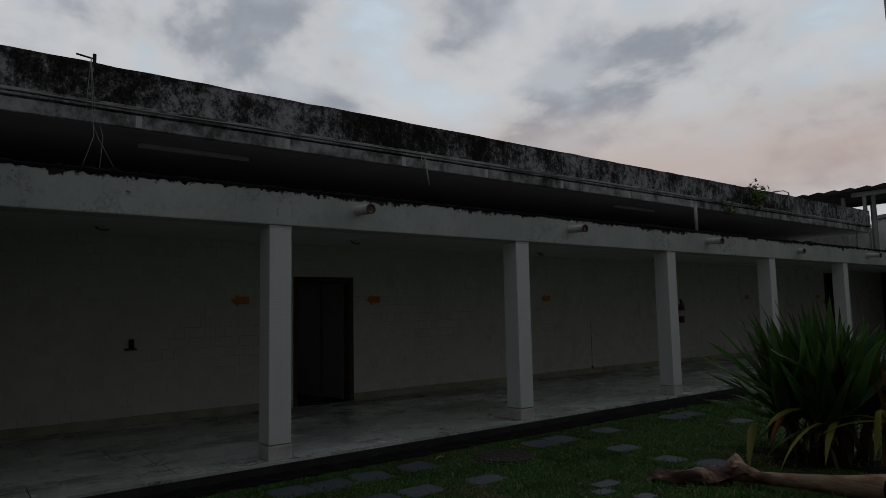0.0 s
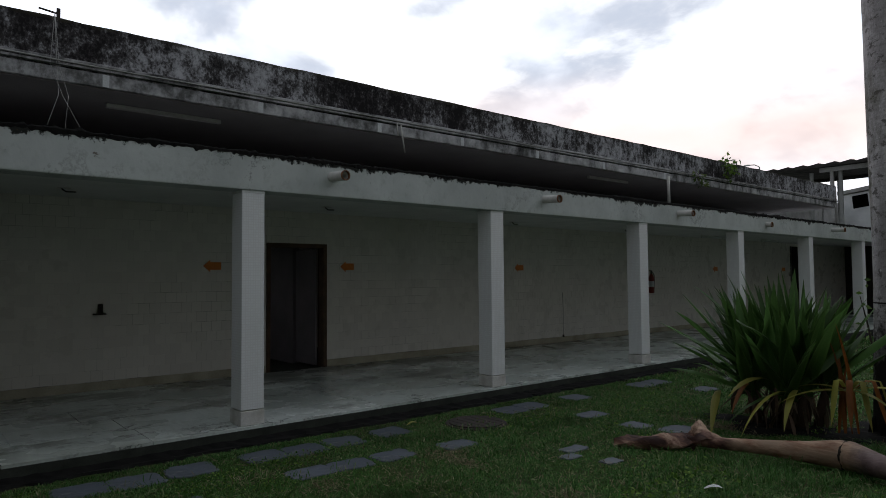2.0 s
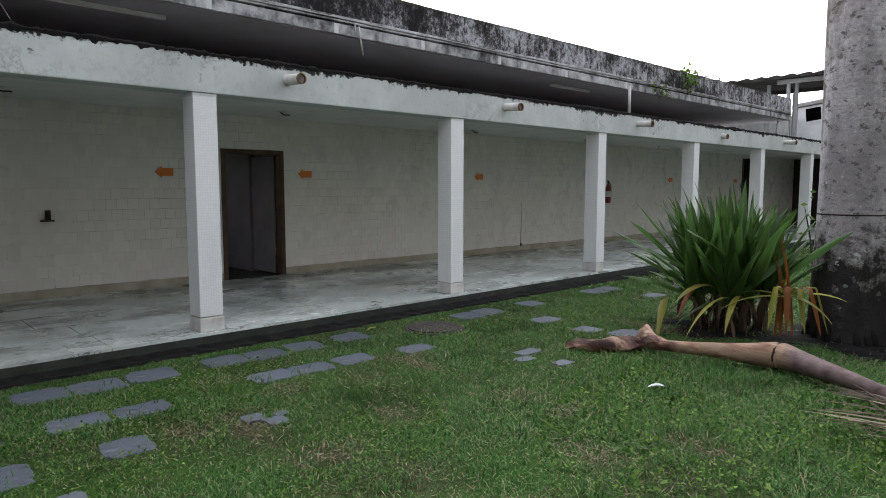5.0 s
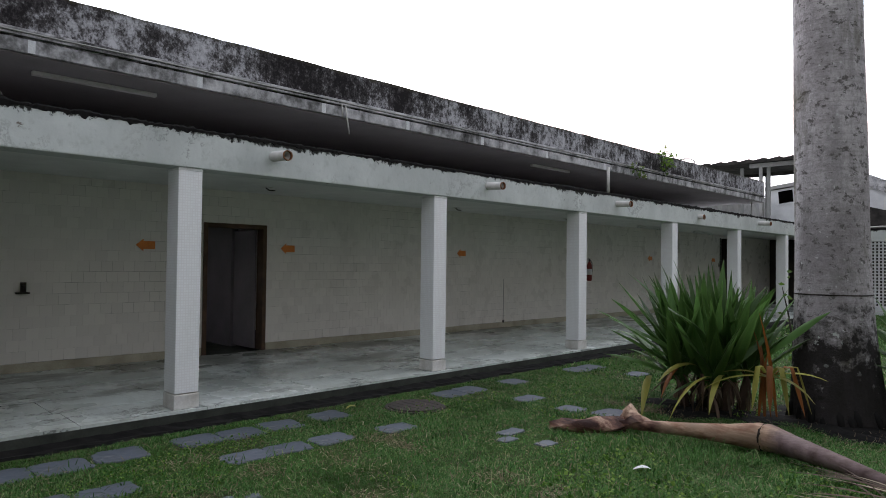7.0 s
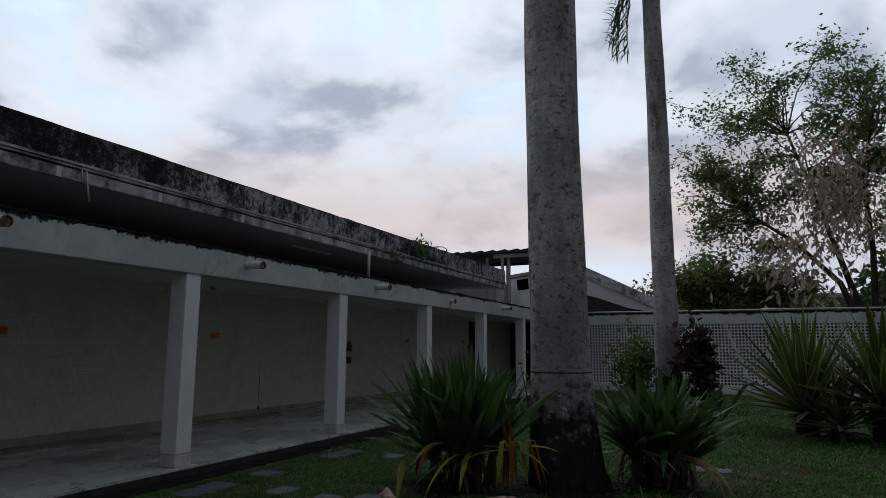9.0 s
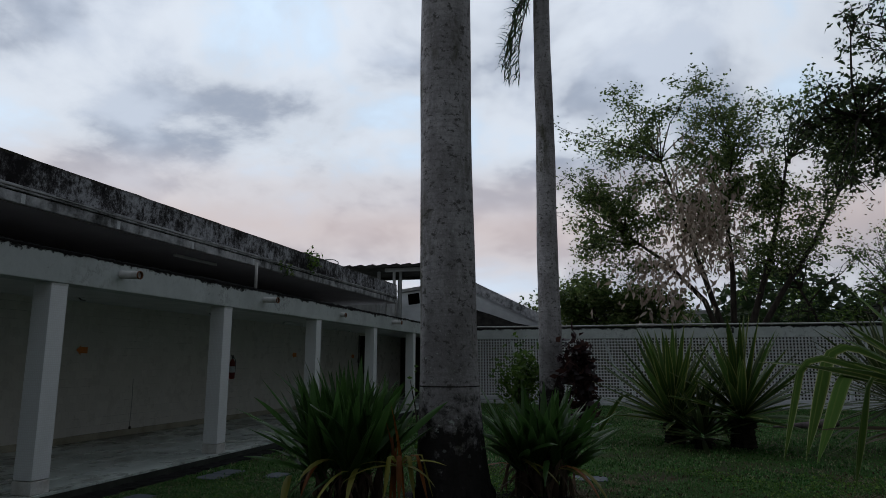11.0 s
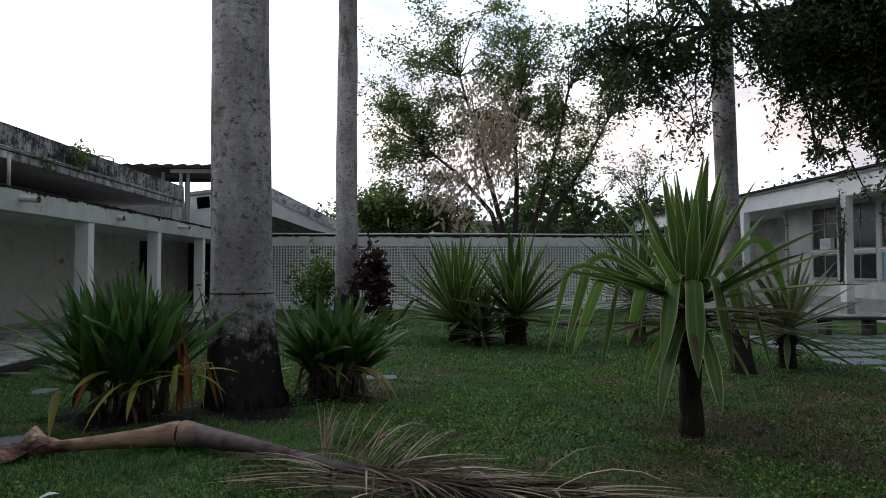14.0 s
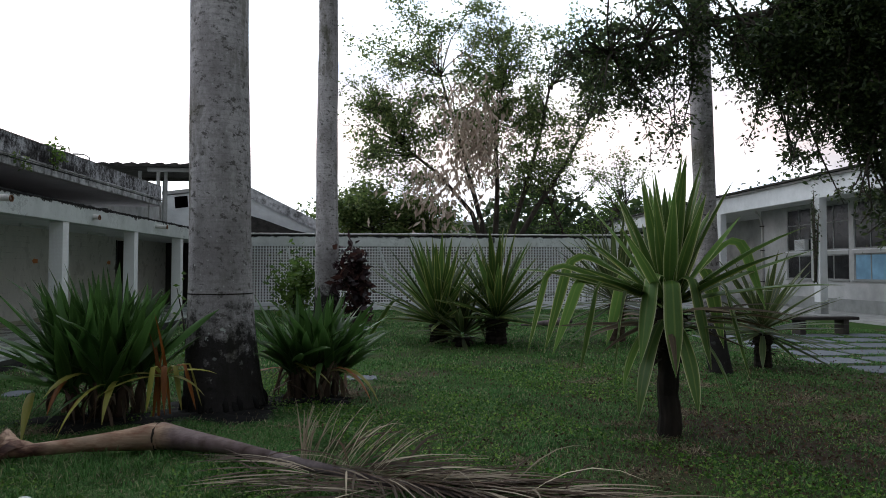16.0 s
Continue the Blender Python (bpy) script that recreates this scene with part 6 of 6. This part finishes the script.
tree("garden_tree", (5.0, 34.0, 0), "tall open-crowned tree with hanging dry pods",
     [[(0, 0, 0), (-0.1, 0, 2.2), (-0.9, 0, 4.6), (-2.6, 0.1, 6.6), (-4.6, 0.2, 8.2)], [(0, 0, 0), (-0.1, 0, 3), (-0.8, 0, 5.6), (-1.6, 0.1, 8.6), (-2.6, 0.2, 12)], [(0.3, 0.2, 0), (0.35, 0.2, 3), (0.5, 0.3, 6), (0.4, 0.4, 9), (0.9, 0.4, 12.4)], [(0.5, 0, 0), (1.0, 0, 3), (1.9, 0, 5.8), (2.7, 0.2, 8.5), (3.4, 0.4, 11.6)], [(0.5, 0, 0), (1.2, 0, 2.6), (2.6, 0, 5.0), (4.0, -0.4, 7.2), (5.2, -0.8, 9.6)]],
     tgA, M_TREELEAF, 0.175, 250, 41, 1.25, 0.30, 0.20, [("dry_foliage", M_POD, pods, 0.40, 3.0)], twigs=7)
rng = np.random.default_rng(50)
MASS = [(-5.0, -0.4, 4.9), (-4.5, -0.7, 4.7), (-5.3, -0.2, 4.5), (-4.7, -0.2, 4.0), (-4.2, -0.5, 3.9), (-4.9, -0.4, 5.9), (-4.4, -0.8, 5.8), (-3.6, -1.0, 5.0), (-3.4, -0.8, 3.8)]
FRINGE = [(-5.3, -0.1, 3.7), (-4.9, -0.1, 3.2), (-4.3, -0.3, 3.0), (-4.2, -0.3, 2.5), (-3.9, -0.4, 2.2), (-3.9, -0.4, 3.0), (-4.5, -0.3, 3.4), (-5.6, -0.1, 4.2)]
LAYER = [(-6.7, 0.2, 5.1), (-7.2, 0.4, 4.9), (-7.6, 0.6, 4.7), (-6.5, -0.1, 4.75), (-7.0, 0.1, 4.4), (-7.4, 0.5, 4.25), (-7.9, 0.6, 4.5), (-6.7, 0.0, 4.2), (-7.1, 0.4, 3.95), (-7.6, 0.6, 3.75), (-7.3, 0.5, 5.8), (-6.5, 0.1, 5.7)]
tgB = []
for c in MASS:
    tgB += ball(rng, 20, (c[0] + 0.14, c[1], c[2]), (0.42, 0.8, 0.44), 1.15)
for c in FRINGE:
    tgB += ball(rng, 9, c, (0.42, 0.6, 0.34), 0.55)
for c in LAYER:
    tgB += ball(rng, 5, c, (0.38, 0.6, 0.12), 0.34)
# the second ball is unseen canopy, added to darken the ground at right
tgB += ball(rng, 5, (-6.7, 0.25, 3.3), (0.25, 0.3, 0.3), 0.3) + ball(rng, 150, (-1.9, -6.7, 6.9), (4.6, 5.2, 1.5), 1.2)
tree("shade_tree", (10.4, 8.2, 0), "dense dark overhanging tree with an unseen canopy added for shade", [[(0, 0, 0), (0.1, 0, 1.8), (-0.3, -0.2, 3.4), (-1.6, -0.5, 4.9), (-3.2, -0.7, 5.6), (-4.6, -0.6, 5.9)], [(-0.3, -0.2, 3.2), (-1.8, -0.6, 4.4), (-3.8, -0.5, 4.9), (-5.3, -0.3, 5.0), (-6.3, 0.0, 4.9), (-7.5, 0.5, 4.6)], [(0.1, 0, 1.6), (0.2, -1.6, 3.8), (-0.6, -4.0, 5.8), (-1.8, -6.5, 6.6)]],
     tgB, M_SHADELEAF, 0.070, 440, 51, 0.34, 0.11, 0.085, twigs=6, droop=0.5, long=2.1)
rng = np.random.default_rng(60)
tree("bare_tree", (10.5, 36.0, 0), "nearly bare spreading tree", [[(0, 0, 0), (-0.4, 0, 2), (-1.2, 0, 4.2), (-2.0, 0, 6)], [(0, 0, 0), (0.6, 0, 2.2), (1.6, 0, 4.0), (2.6, 0, 5.4)]], clumps(rng, 60, (-0.5, 0, 5.8), (4.8, 2.5, 3.0), 0.1, 1.6), M_LIGHTLEAF, 0.15, 90, 61, 1.5, 0.3, 0.15)
rng = np.random.default_rng(70)
tree("dense_tree", (-1.2, 35.5, 0), "low dense dark green tree behind the screen", [[(0, 0, 0), (0, 0, 1.5), (0.1, 0, 3.0), (0.1, 0, 4.2)]], ball(rng, 46, (0.2, 0, 4.0), (3.6, 2.2, 2.1)) + ball(rng, 26, (3.2, -0.5, 3.6), (2.6, 1.6, 1.6)), M_TREELEAF, 0.21, 300, 71, 1.0, 0.36, 0.2)
rng = np.random.default_rng(80)
for k, (x, y, rx, hz) in enumerate(((26, 62, 9, 8.0), (14, 60, 7, 6.0), (40, 60, 9, 10.5), (4, 58, 6, 5.0), (-22, 70, 8, 4.4), (54, 55, 9, 11), (10.6, 47, 4.6, 7.6), (17.5, 47, 4.2, 6.4))):
    c = np.array(ball(rng, 2600, (x, y, hz * 0.55), (rx, 4, hz * 0.5)))[:, :3] + rng.normal(size=(2600, 3)) * 0.4
    tagged(part("far_trees", leaves_mesh("far_trees", c, 0.6, rng, 0.1), M_FARLEAF), "far green trees beyond the buildings", "trees", "far trees", "stuff")


# ---- stepping stones, manhole, litter ----
def slab_mesh(w, d, seed, h=0.012):
    """A riven slab with a wandering, chipped outline and one knocked corner."""
    r = random.Random(seed)
    corner, pts = r.randrange(4), []
    for k, (u, v) in enumerate(((-1, -1), (1, -1), (1, 1), (-1, 1))):
        p, q = (u, v), ((1, -1), (1, 1), (-1, 1), (-1, -1))[k]
        for e in range(7):
            f = e / 7.0
            x, y = (p[0] + (q[0] - p[0]) * f) * w / 2, (p[1] + (q[1] - p[1]) * f) * d / 2
            nip = 0.90 if e == 0 else 1.0
            if e == 0 and k == corner:
                nip = 0.80
            pts.append((x * nip + r.gauss(0, 0.006), y * nip + r.gauss(0, 0.006)))
    m = MB()
    n = len(pts)
    m.v = [(x, y, -0.05) for x, y in pts] + [(x, y, h - 0.006) for x, y in pts] + [(x * 0.965, y * 0.965, h + r.uniform(-0.0015, 0.0015)) for x, y in pts] + [(0.0, 0.0, h + 0.001)]
    m.f = [(2 * n + k, 2 * n + (k + 1) % n, 3 * n) for k in range(n)] + [(k, (k + 1) % n, n + (k + 1) % n, n + k) for k in range(n)] + [(n + k, n + (k + 1) % n, 2 * n + (k + 1) % n, 2 * n + k) for k in range(n)]
    return m.mesh("stepping_stone")


STONES = []
for row, (x, d0) in enumerate(((-5.80, 0.37), (-4.96, 0.29), (-4.27, 0.31))):
    starts = {0: (1.10, 1.51, 1.96, 2.63, 3.03, 3.47, 4.06, 5.85, 6.25, 7.12, 8.68, 9.10), 1: (0.51, 1.16, 1.59, 2.71, 3.10, 3.56, 4.26, 6.38, 9.05), 2: (1.27, 6.29)}[row]
    STONES += [(x + 0.02 * math.sin(y * 9) - (0.10 if 2.3 < y < 3.8 and row == 1 else 0.0), y, d0, 0.405 if row < 2 else 0.30) for y in starts]
STONES += [(-5.78, 0.43, 0.35, 0.42), (-5.80, 0.00, 0.38, 0.40), (-5.52, 0.76, 0.19, 0.12), (-4.28, 0.55, 0.38, 0.40), (-4.28, 0.13, 0.34, 0.40), (-3.72, 0.80, 0.2, 0.2), (-4.22, 2.10, 0.15, 0.17), (-4.06, 2.20, 0.16, 0.15), (-4.17, 2.29, 0.10, 0.10), (-3.60, 4.91, 0.15, 0.20), (-3.93, 4.75, 0.14, 0.2), (-4.08, 4.99, 0.17, 0.30), (-3.80, 6.45, 0.42, 0.42)]
for i in range(7):
    for j in range(4):
        STONES.append((8.0 + 1.25 * j + 0.25 * (i % 2) + 0.1 * math.sin(i * 5 + j), 9.2 + 1.05 * i + 0.08 * math.sin(j * 7), 1.05, 0.75))
STONES += [(-1.0, 17.8, 0.6, 0.4), (-0.6, 18.6, 0.6, 0.4), (-0.5, 10.0, 0.5, 0.4)]
stone_meshes = {}
for k, (x, y, w_, d_) in enumerate(STONES):
    key = (round(w_, 2), round(d_, 2), k % 4)
    if key not in stone_meshes:
        stone_meshes[key] = slab_mesh(w_, d_, k)
    muddy = x < -5.7 and y < 0.5
    o = tagged(part("stepping_stone", stone_meshes[key], M_MUDDY if muddy else M_SLATE, loc=(x, y, 0.0)), "mud-blackened slate slab beside the soil strip" if muddy else "flat blue-grey slate slab set in the lawn", "paving stone", "slate slabs")
    o.rotation_euler = (0, 0, 0.06 * math.sin(k * 2.3))
mh = thing("manhole_cover", (-5.50, 5.02, 0.0), "round rusty cast-iron manhole cover in the grass", "manhole cover")
part("rim", MB().tube([(0, 0, -0.05), (0, 0, 0.02), (0, 0, 0.025)], [0.35, 0.345, 0.33], 28), M_IRON, mh)
part("lid", MB().tube([(0, 0, 0.02), (0, 0, 0.034), (0, 0, 0.038)], [0.31, 0.31, 0.30], 28), M_IRON, mh)
for k in range(5):
    part("rib", MB().box(-0.22, 0.22, -0.2 + 0.1 * k - 0.012, -0.2 + 0.1 * k + 0.012, 0.036, 0.040), M_IRON, mh)
tagged(part("paper_scrap", MB().blade(Vector((-2.6, 4.7, 0.05)), 0.3, 0.5, 0.14, 0.06, 1.2, 4), M_WHITE), "small white scrap on the lawn", "litter")
tagged(part("dry_leaf", MB().blade(Vector((-5.85, 4.45, 0.04)), -0.9, 0.3, 0.45, 0.05, 0.5, 4), M_OLDSTRAP), "pale fallen leaf on the lawn", "leaf")


# ---- marble floor pieces, wall tiles ----
mar = {}
row_x = [-10.10, -9.38, -8.66, -7.94, -7.22, -6.54]
for r in range(5):
    y = -4.0 + 0.45 * (r % 3)
    rr = random.Random(r)
    while y < 27.5:
        L = rr.choice((1.0, 1.2, 1.4))
        key = (r, L)
        if key not in mar:
            wd = row_x[r + 1] - row_x[r] - (0.012, 0.022, 0.010, 0.026, 0.010)[r]
            mar[key] = MB().box(0.0, wd, 0.0, L - 0.006, -0.03, 0.0).mesh("floor_slab")
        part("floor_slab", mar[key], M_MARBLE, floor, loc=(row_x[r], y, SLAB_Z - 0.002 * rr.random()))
        y += L + rr.choice((0.0, 0.0, 0.003, 0.004))
T = 0.152
tile_me = MB().box(-0.008, 0.0, 0.0014, T - 0.0014, 0.0014, T - 0.0014).mesh("wall_tile")
rest = MB()
for j in range(17):
    z = 0.255 + j * T
    for i in range(int(33.7 / T)):
        y = -3.9 + i * T + (T / 2 if j % 2 else 0.0)
        if 24.58 - T < y < 25.32 or y > 29.7:
            continue
        if 1.75 < y < 4.42 and z + T < CEIL_Z:
            part("wall_tile", tile_me, M_TILE, wall_west, loc=(XW, y, z))
            continue
        spans = [(y, y + T, z, min(z + T, CEIL_Z + 0.001))]
        if y < D1 and y + T > D0 and z < DZ:
            spans = [s_ for s_ in ((y, D0, z, z + T), (D1, y + T, z, z + T), (max(y, D0), min(y + T, D1), DZ, z + T)) if s_[1] - s_[0] > 0.01 and s_[3] - s_[2] > 0.01]
        for ya, yb, za, zb in spans:
            rest.box(XW - 0.008, XW + random.uniform(-0.0006, 0.0006), ya + 0.0014, yb - 0.0014, za + 0.0014, zb - 0.0014)
tagged(part("wall_tiles", rest, M_TILES, wall_west), kind="stuff")
setting("baseboard", MB().box(XW - 0.01, XW + 0.012, -4, D0 - 0.005, SLAB_Z, 0.25).box(XW - 0.01, XW + 0.012, D1 + 0.005, 24.6, SLAB_Z, 0.25), M_SKIRT, "stained cream skirting at the tiled wall's foot", 0.004, category="skirting")


# ---- grass ----
prng = random.Random(77)
BARE = [(-4.33, 3.23, 0.38, 0.22), (-4.25, 1.66, 0.20, 0.16), (-4.1, 2.0, 0.40, 0.16), (-5.2, 2.35, 0.14, 0.3), (-4.6, 2.6, 0.2, 0.25), (-3.6, 2.9, 0.3, 0.25), (-3.3, 2.1, 0.2, 0.3), (-5.25, 0.1, 0.35, 0.28), (-4.75, 3.9, 0.2, 0.35), (-2.2, 3.3, 0.3, 0.2)] + [(prng.uniform(-4.5, 4.5), prng.uniform(3.2, 11.0), prng.uniform(0.08, 0.34), prng.uniform(0.08, 0.26)) for _ in range(30)] + [(3.6 + prng.uniform(-1.8, 2.0), prng.uniform(5.0, 10.0), prng.uniform(0.12, 0.34), prng.uniform(0.10, 0.24)) for _ in range(14)]

def grass(name, n, x0, x1, y0, y1, h, seed, width):
    rng = np.random.default_rng(seed)
    x, y = x0 + (x1 - x0) * rng.random(n), y0 + (y1 - y0) * rng.random(n)
    f = np.sin(x * 2.1 + 0.7 * np.sin(y * 1.3)) * np.sin(y * 1.7 + 0.9 * np.sin(x * 1.9)) + 0.5 * np.sin(x * 5.3 + y * 4.1) * np.sin(y * 6.1 - x * 3.3)
    keep = rng.random(n) < np.clip(0.74 + 0.40 * f, 0.42, 1.0) * (1.0 - 0.80 * np.exp(-((x - 5.2) / 3.3) ** 2 - ((y - 6.2) / 3.0) ** 2))
    for sx, sy, sw, sd_ in STONES:
        keep &= ~((np.abs(x - sx) < sw / 2 - 0.016 + 0.018 * np.sin(y * 31) + 0.012 * np.sin(y * 83 + sx * 9)) & (np.abs(y - sy) < sd_ / 2 - 0.016 + 0.018 * np.sin(x * 29) + 0.012 * np.sin(x * 79 + sy * 7)))
    keep &= (x > -6.18) & ~((x < -5.35 - 0.5 * rng.random(n)) & (y < 0.75 - 0.5 * rng.random(n))) & ~((x + 5.5) ** 2 + (y - 5.02) ** 2 < 0.11) & ~((x + 2.0) ** 2 + (y - 8.0) ** 2 < 0.3)
    for sx, sy, sa, sb in BARE:
        q = ((x - sx) / sa) ** 2 + ((y - sy) / sb) ** 2
        keep &= ~((q < 0.2 + 1.0 * rng.random(n)) & (rng.random(n) < 0.85))
    x, y, f = x[keep], y[keep], f[keep]
    n = len(x)
    a = rng.random(n) * 6.283
    H = h * (0.45 + 0.9 * rng.random(n)) * (1.0 + 0.35 * f)
    lean = 0.35 + 1.35 * rng.random(n)
    d = np.stack([np.cos(a), np.sin(a), np.zeros(n)], 1)
    s = np.stack([-np.sin(a), np.cos(a), np.zeros(n)], 1) * (width * (0.6 + 0.8 * rng.random(n)))[:, None]
    b = np.stack([x, y, np.zeros(n)], 1)
    m = b + d * (H * lean * 0.35)[:, None] + np.array((0, 0, 1)) * (H * 0.62)[:, None]
    t = b + d * (H * lean)[:, None] + np.array((0, 0, 1)) * (H * (1.0 - 0.34 * lean))[:, None]
    v = np.stack([b - s, b + s, m - s * 0.8, m + s * 0.8, t], 1).reshape(-1, 3)
    k = (np.arange(n) * 5)[:, None]
    tri = np.concatenate([k + [0, 1, 3], k + [0, 3, 2], k + [2, 3, 4]], 1).reshape(-1)
    me = bpy.data.meshes.new(name)
    me.vertices.add(5 * n)
    me.vertices.foreach_set("co", v.ravel())
    me.loops.add(9 * n)
    me.loops.foreach_set("vertex_index", tri.astype(np.int32))
    me.polygons.add(3 * n)
    me.polygons.foreach_set("loop_start", np.arange(0, 9 * n, 3, dtype=np.int32))
    me.polygons.foreach_set("loop_total", np.full(3 * n, 3, dtype=np.int32))
    me.update(calc_edges=True)
    return tagged(part(name, me, M_GRASS), "short uneven green grass with bare gaps", "grass", kind="stuff")


grass("grass", 560000, -6.2, 0.2, -0.5, 8.5, 0.026, 90, 0.0028)
grass("grass", 30000, 0.2, 6.5, -0.6, 2.8, 0.038, 93, 0.0046)
grass("grass", 200000, 0.2, 6.5, 2.8, 10.0, 0.034, 91, 0.0036)
grass("grass", 190000, -6.2, 13.0, 8.5, 26.5, 0.045, 92, 0.008)


def clover(n, x0, x1, y0, y1, size, seed):
    """Low broad-leaved weeds between the grass."""
    rng = np.random.default_rng(seed)
    c = np.stack([x0 + (x1 - x0) * rng.random(n), y0 + (y1 - y0) * rng.random(n), 0.01 + 0.04 * rng.random(n)], 1)
    f = np.sin(c[:, 0] * 1.3 + 1.0) * np.sin(c[:, 1] * 1.1 + 0.4) + 0.6 * np.sin(c[:, 0] * 3.1 + c[:, 1] * 2.2)
    keep = (f > 0.05) & (c[:, 0] > -6.15)
    for sx, sy, sw, sd_ in STONES:
        keep &= ~((np.abs(c[:, 0] - sx) < sw / 2) & (np.abs(c[:, 1] - sy) < sd_ / 2))
    for sx, sy, sa, sb in BARE:
        keep &= ~(((c[:, 0] - sx) / sa) ** 2 + ((c[:, 1] - sy) / sb) ** 2 < 0.8)
    me = leaves_mesh("weeds", c[keep], size, rng, -0.15, 1.3, 2.5)
    return tagged(part("weeds", me, M_CLOVER), "low broad-leaved green weeds in the lawn", "weeds", kind="stuff")


lr = np.random.default_rng(97)
lc = np.stack([4.2 + 2.6 * lr.normal(size=16000), 7.0 + 2.4 * lr.normal(size=16000), 0.006 + 0.02 * lr.random(16000)], 1)
lc = lc[(lc[:, 0] > -1) & (lc[:, 1] > 3.0) & (lc[:, 0] < 11)]
tagged(part("leaf_litter", leaves_mesh("leaf_litter", lc, 0.04, lr, 0.0, 1.8, 2.0), M_LITTER), "small brown leaf litter on worn earth", "leaf litter", kind="stuff")
clover(45000, -6.0, 6.0, 2.5, 11.0, 0.022, 95)
clover(16000, -6.0, -2.6, -0.4, 3.6, 0.018, 98)
clover(26000, -3.0, 3.5, 3.0, 11.0, 0.034, 96)


def tufts(n, x0, x1, y0, y1, height, seed):
    """Taller, darker tufts standing out of the short lawn."""
    rng = np.random.default_rng(seed)
    m = MB()
    for k in range(n):
        x, y = rng.uniform(x0, x1), rng.uniform(y0, y1)
        if any(abs(x - sx) < sw / 2 + 0.05 and abs(y - sy) < sd_ / 2 + 0.05 for sx, sy, sw, sd_ in STONES):
            continue
        r = 0.05 + 0.10 * rng.random()
        for q in range(int(26 + 40 * rng.random())):
            m.blade(Vector((x + rng.normal() * r, y + rng.normal() * r, 0.0)), rng.random() * 6.283, 0.5 + 0.9 * rng.random(), height * (0.5 + 0.8 * rng.random()), 0.006 + 0.004 * rng.random(), 0.6 + 0.8 * rng.random(), 3, fold=0.2)
    tagged(part("grass_tufts", m, M_GRASS), "taller tufts of green grass in the lawn", "grass", kind="stuff")


tufts(46, -3.2, 0.3, 3.6, 5.4, 0.11, 101)
tufts(80, -5.6, -1.0, 1.6, 7.0, 0.075, 102)
tufts(70, -6.0, -4.0, -0.3, 2.6, 0.06, 104)
tufts(34, -3.3, -1.2, 5.25, 5.95, 0.11, 105)
tufts(60, -0.5, 5.0, 4.6, 10.0, 0.08, 103)

# ---- dead straw on the bare patches and through the lawn ----
M_STRAW = mat_leaf("dead_straw", (0.13, 0.095, 0.062), (0.30, 0.24, 0.16), (0.48, 0.41, 0.29), 0.8)
sr = np.random.default_rng(111)
bits = [np.stack([sx + sa * 0.6 * sr.normal(size=260), sy + sb * 0.6 * sr.normal(size=260), 0.006 + 0.02 * sr.random(260)], 1) for sx, sy, sa, sb in BARE]
bits.append(np.stack([-6.0 + 7.0 * sr.random(15000), -0.4 + 8.9 * sr.random(15000), 0.008 + 0.020 * sr.random(15000)], 1))
bits = np.concatenate(bits)
for sx, sy, sw, sd_ in STONES:
    bits = bits[~((np.abs(bits[:, 0] - sx) < sw / 2) & (np.abs(bits[:, 1] - sy) < sd_ / 2))]
tagged(part("straw", leaves_mesh("straw", bits[bits[:, 0] > -6.1], 0.055, sr, 0.0, 9.0, 3.0), M_STRAW), "dead straw lying between the grass", "straw", kind="stuff")
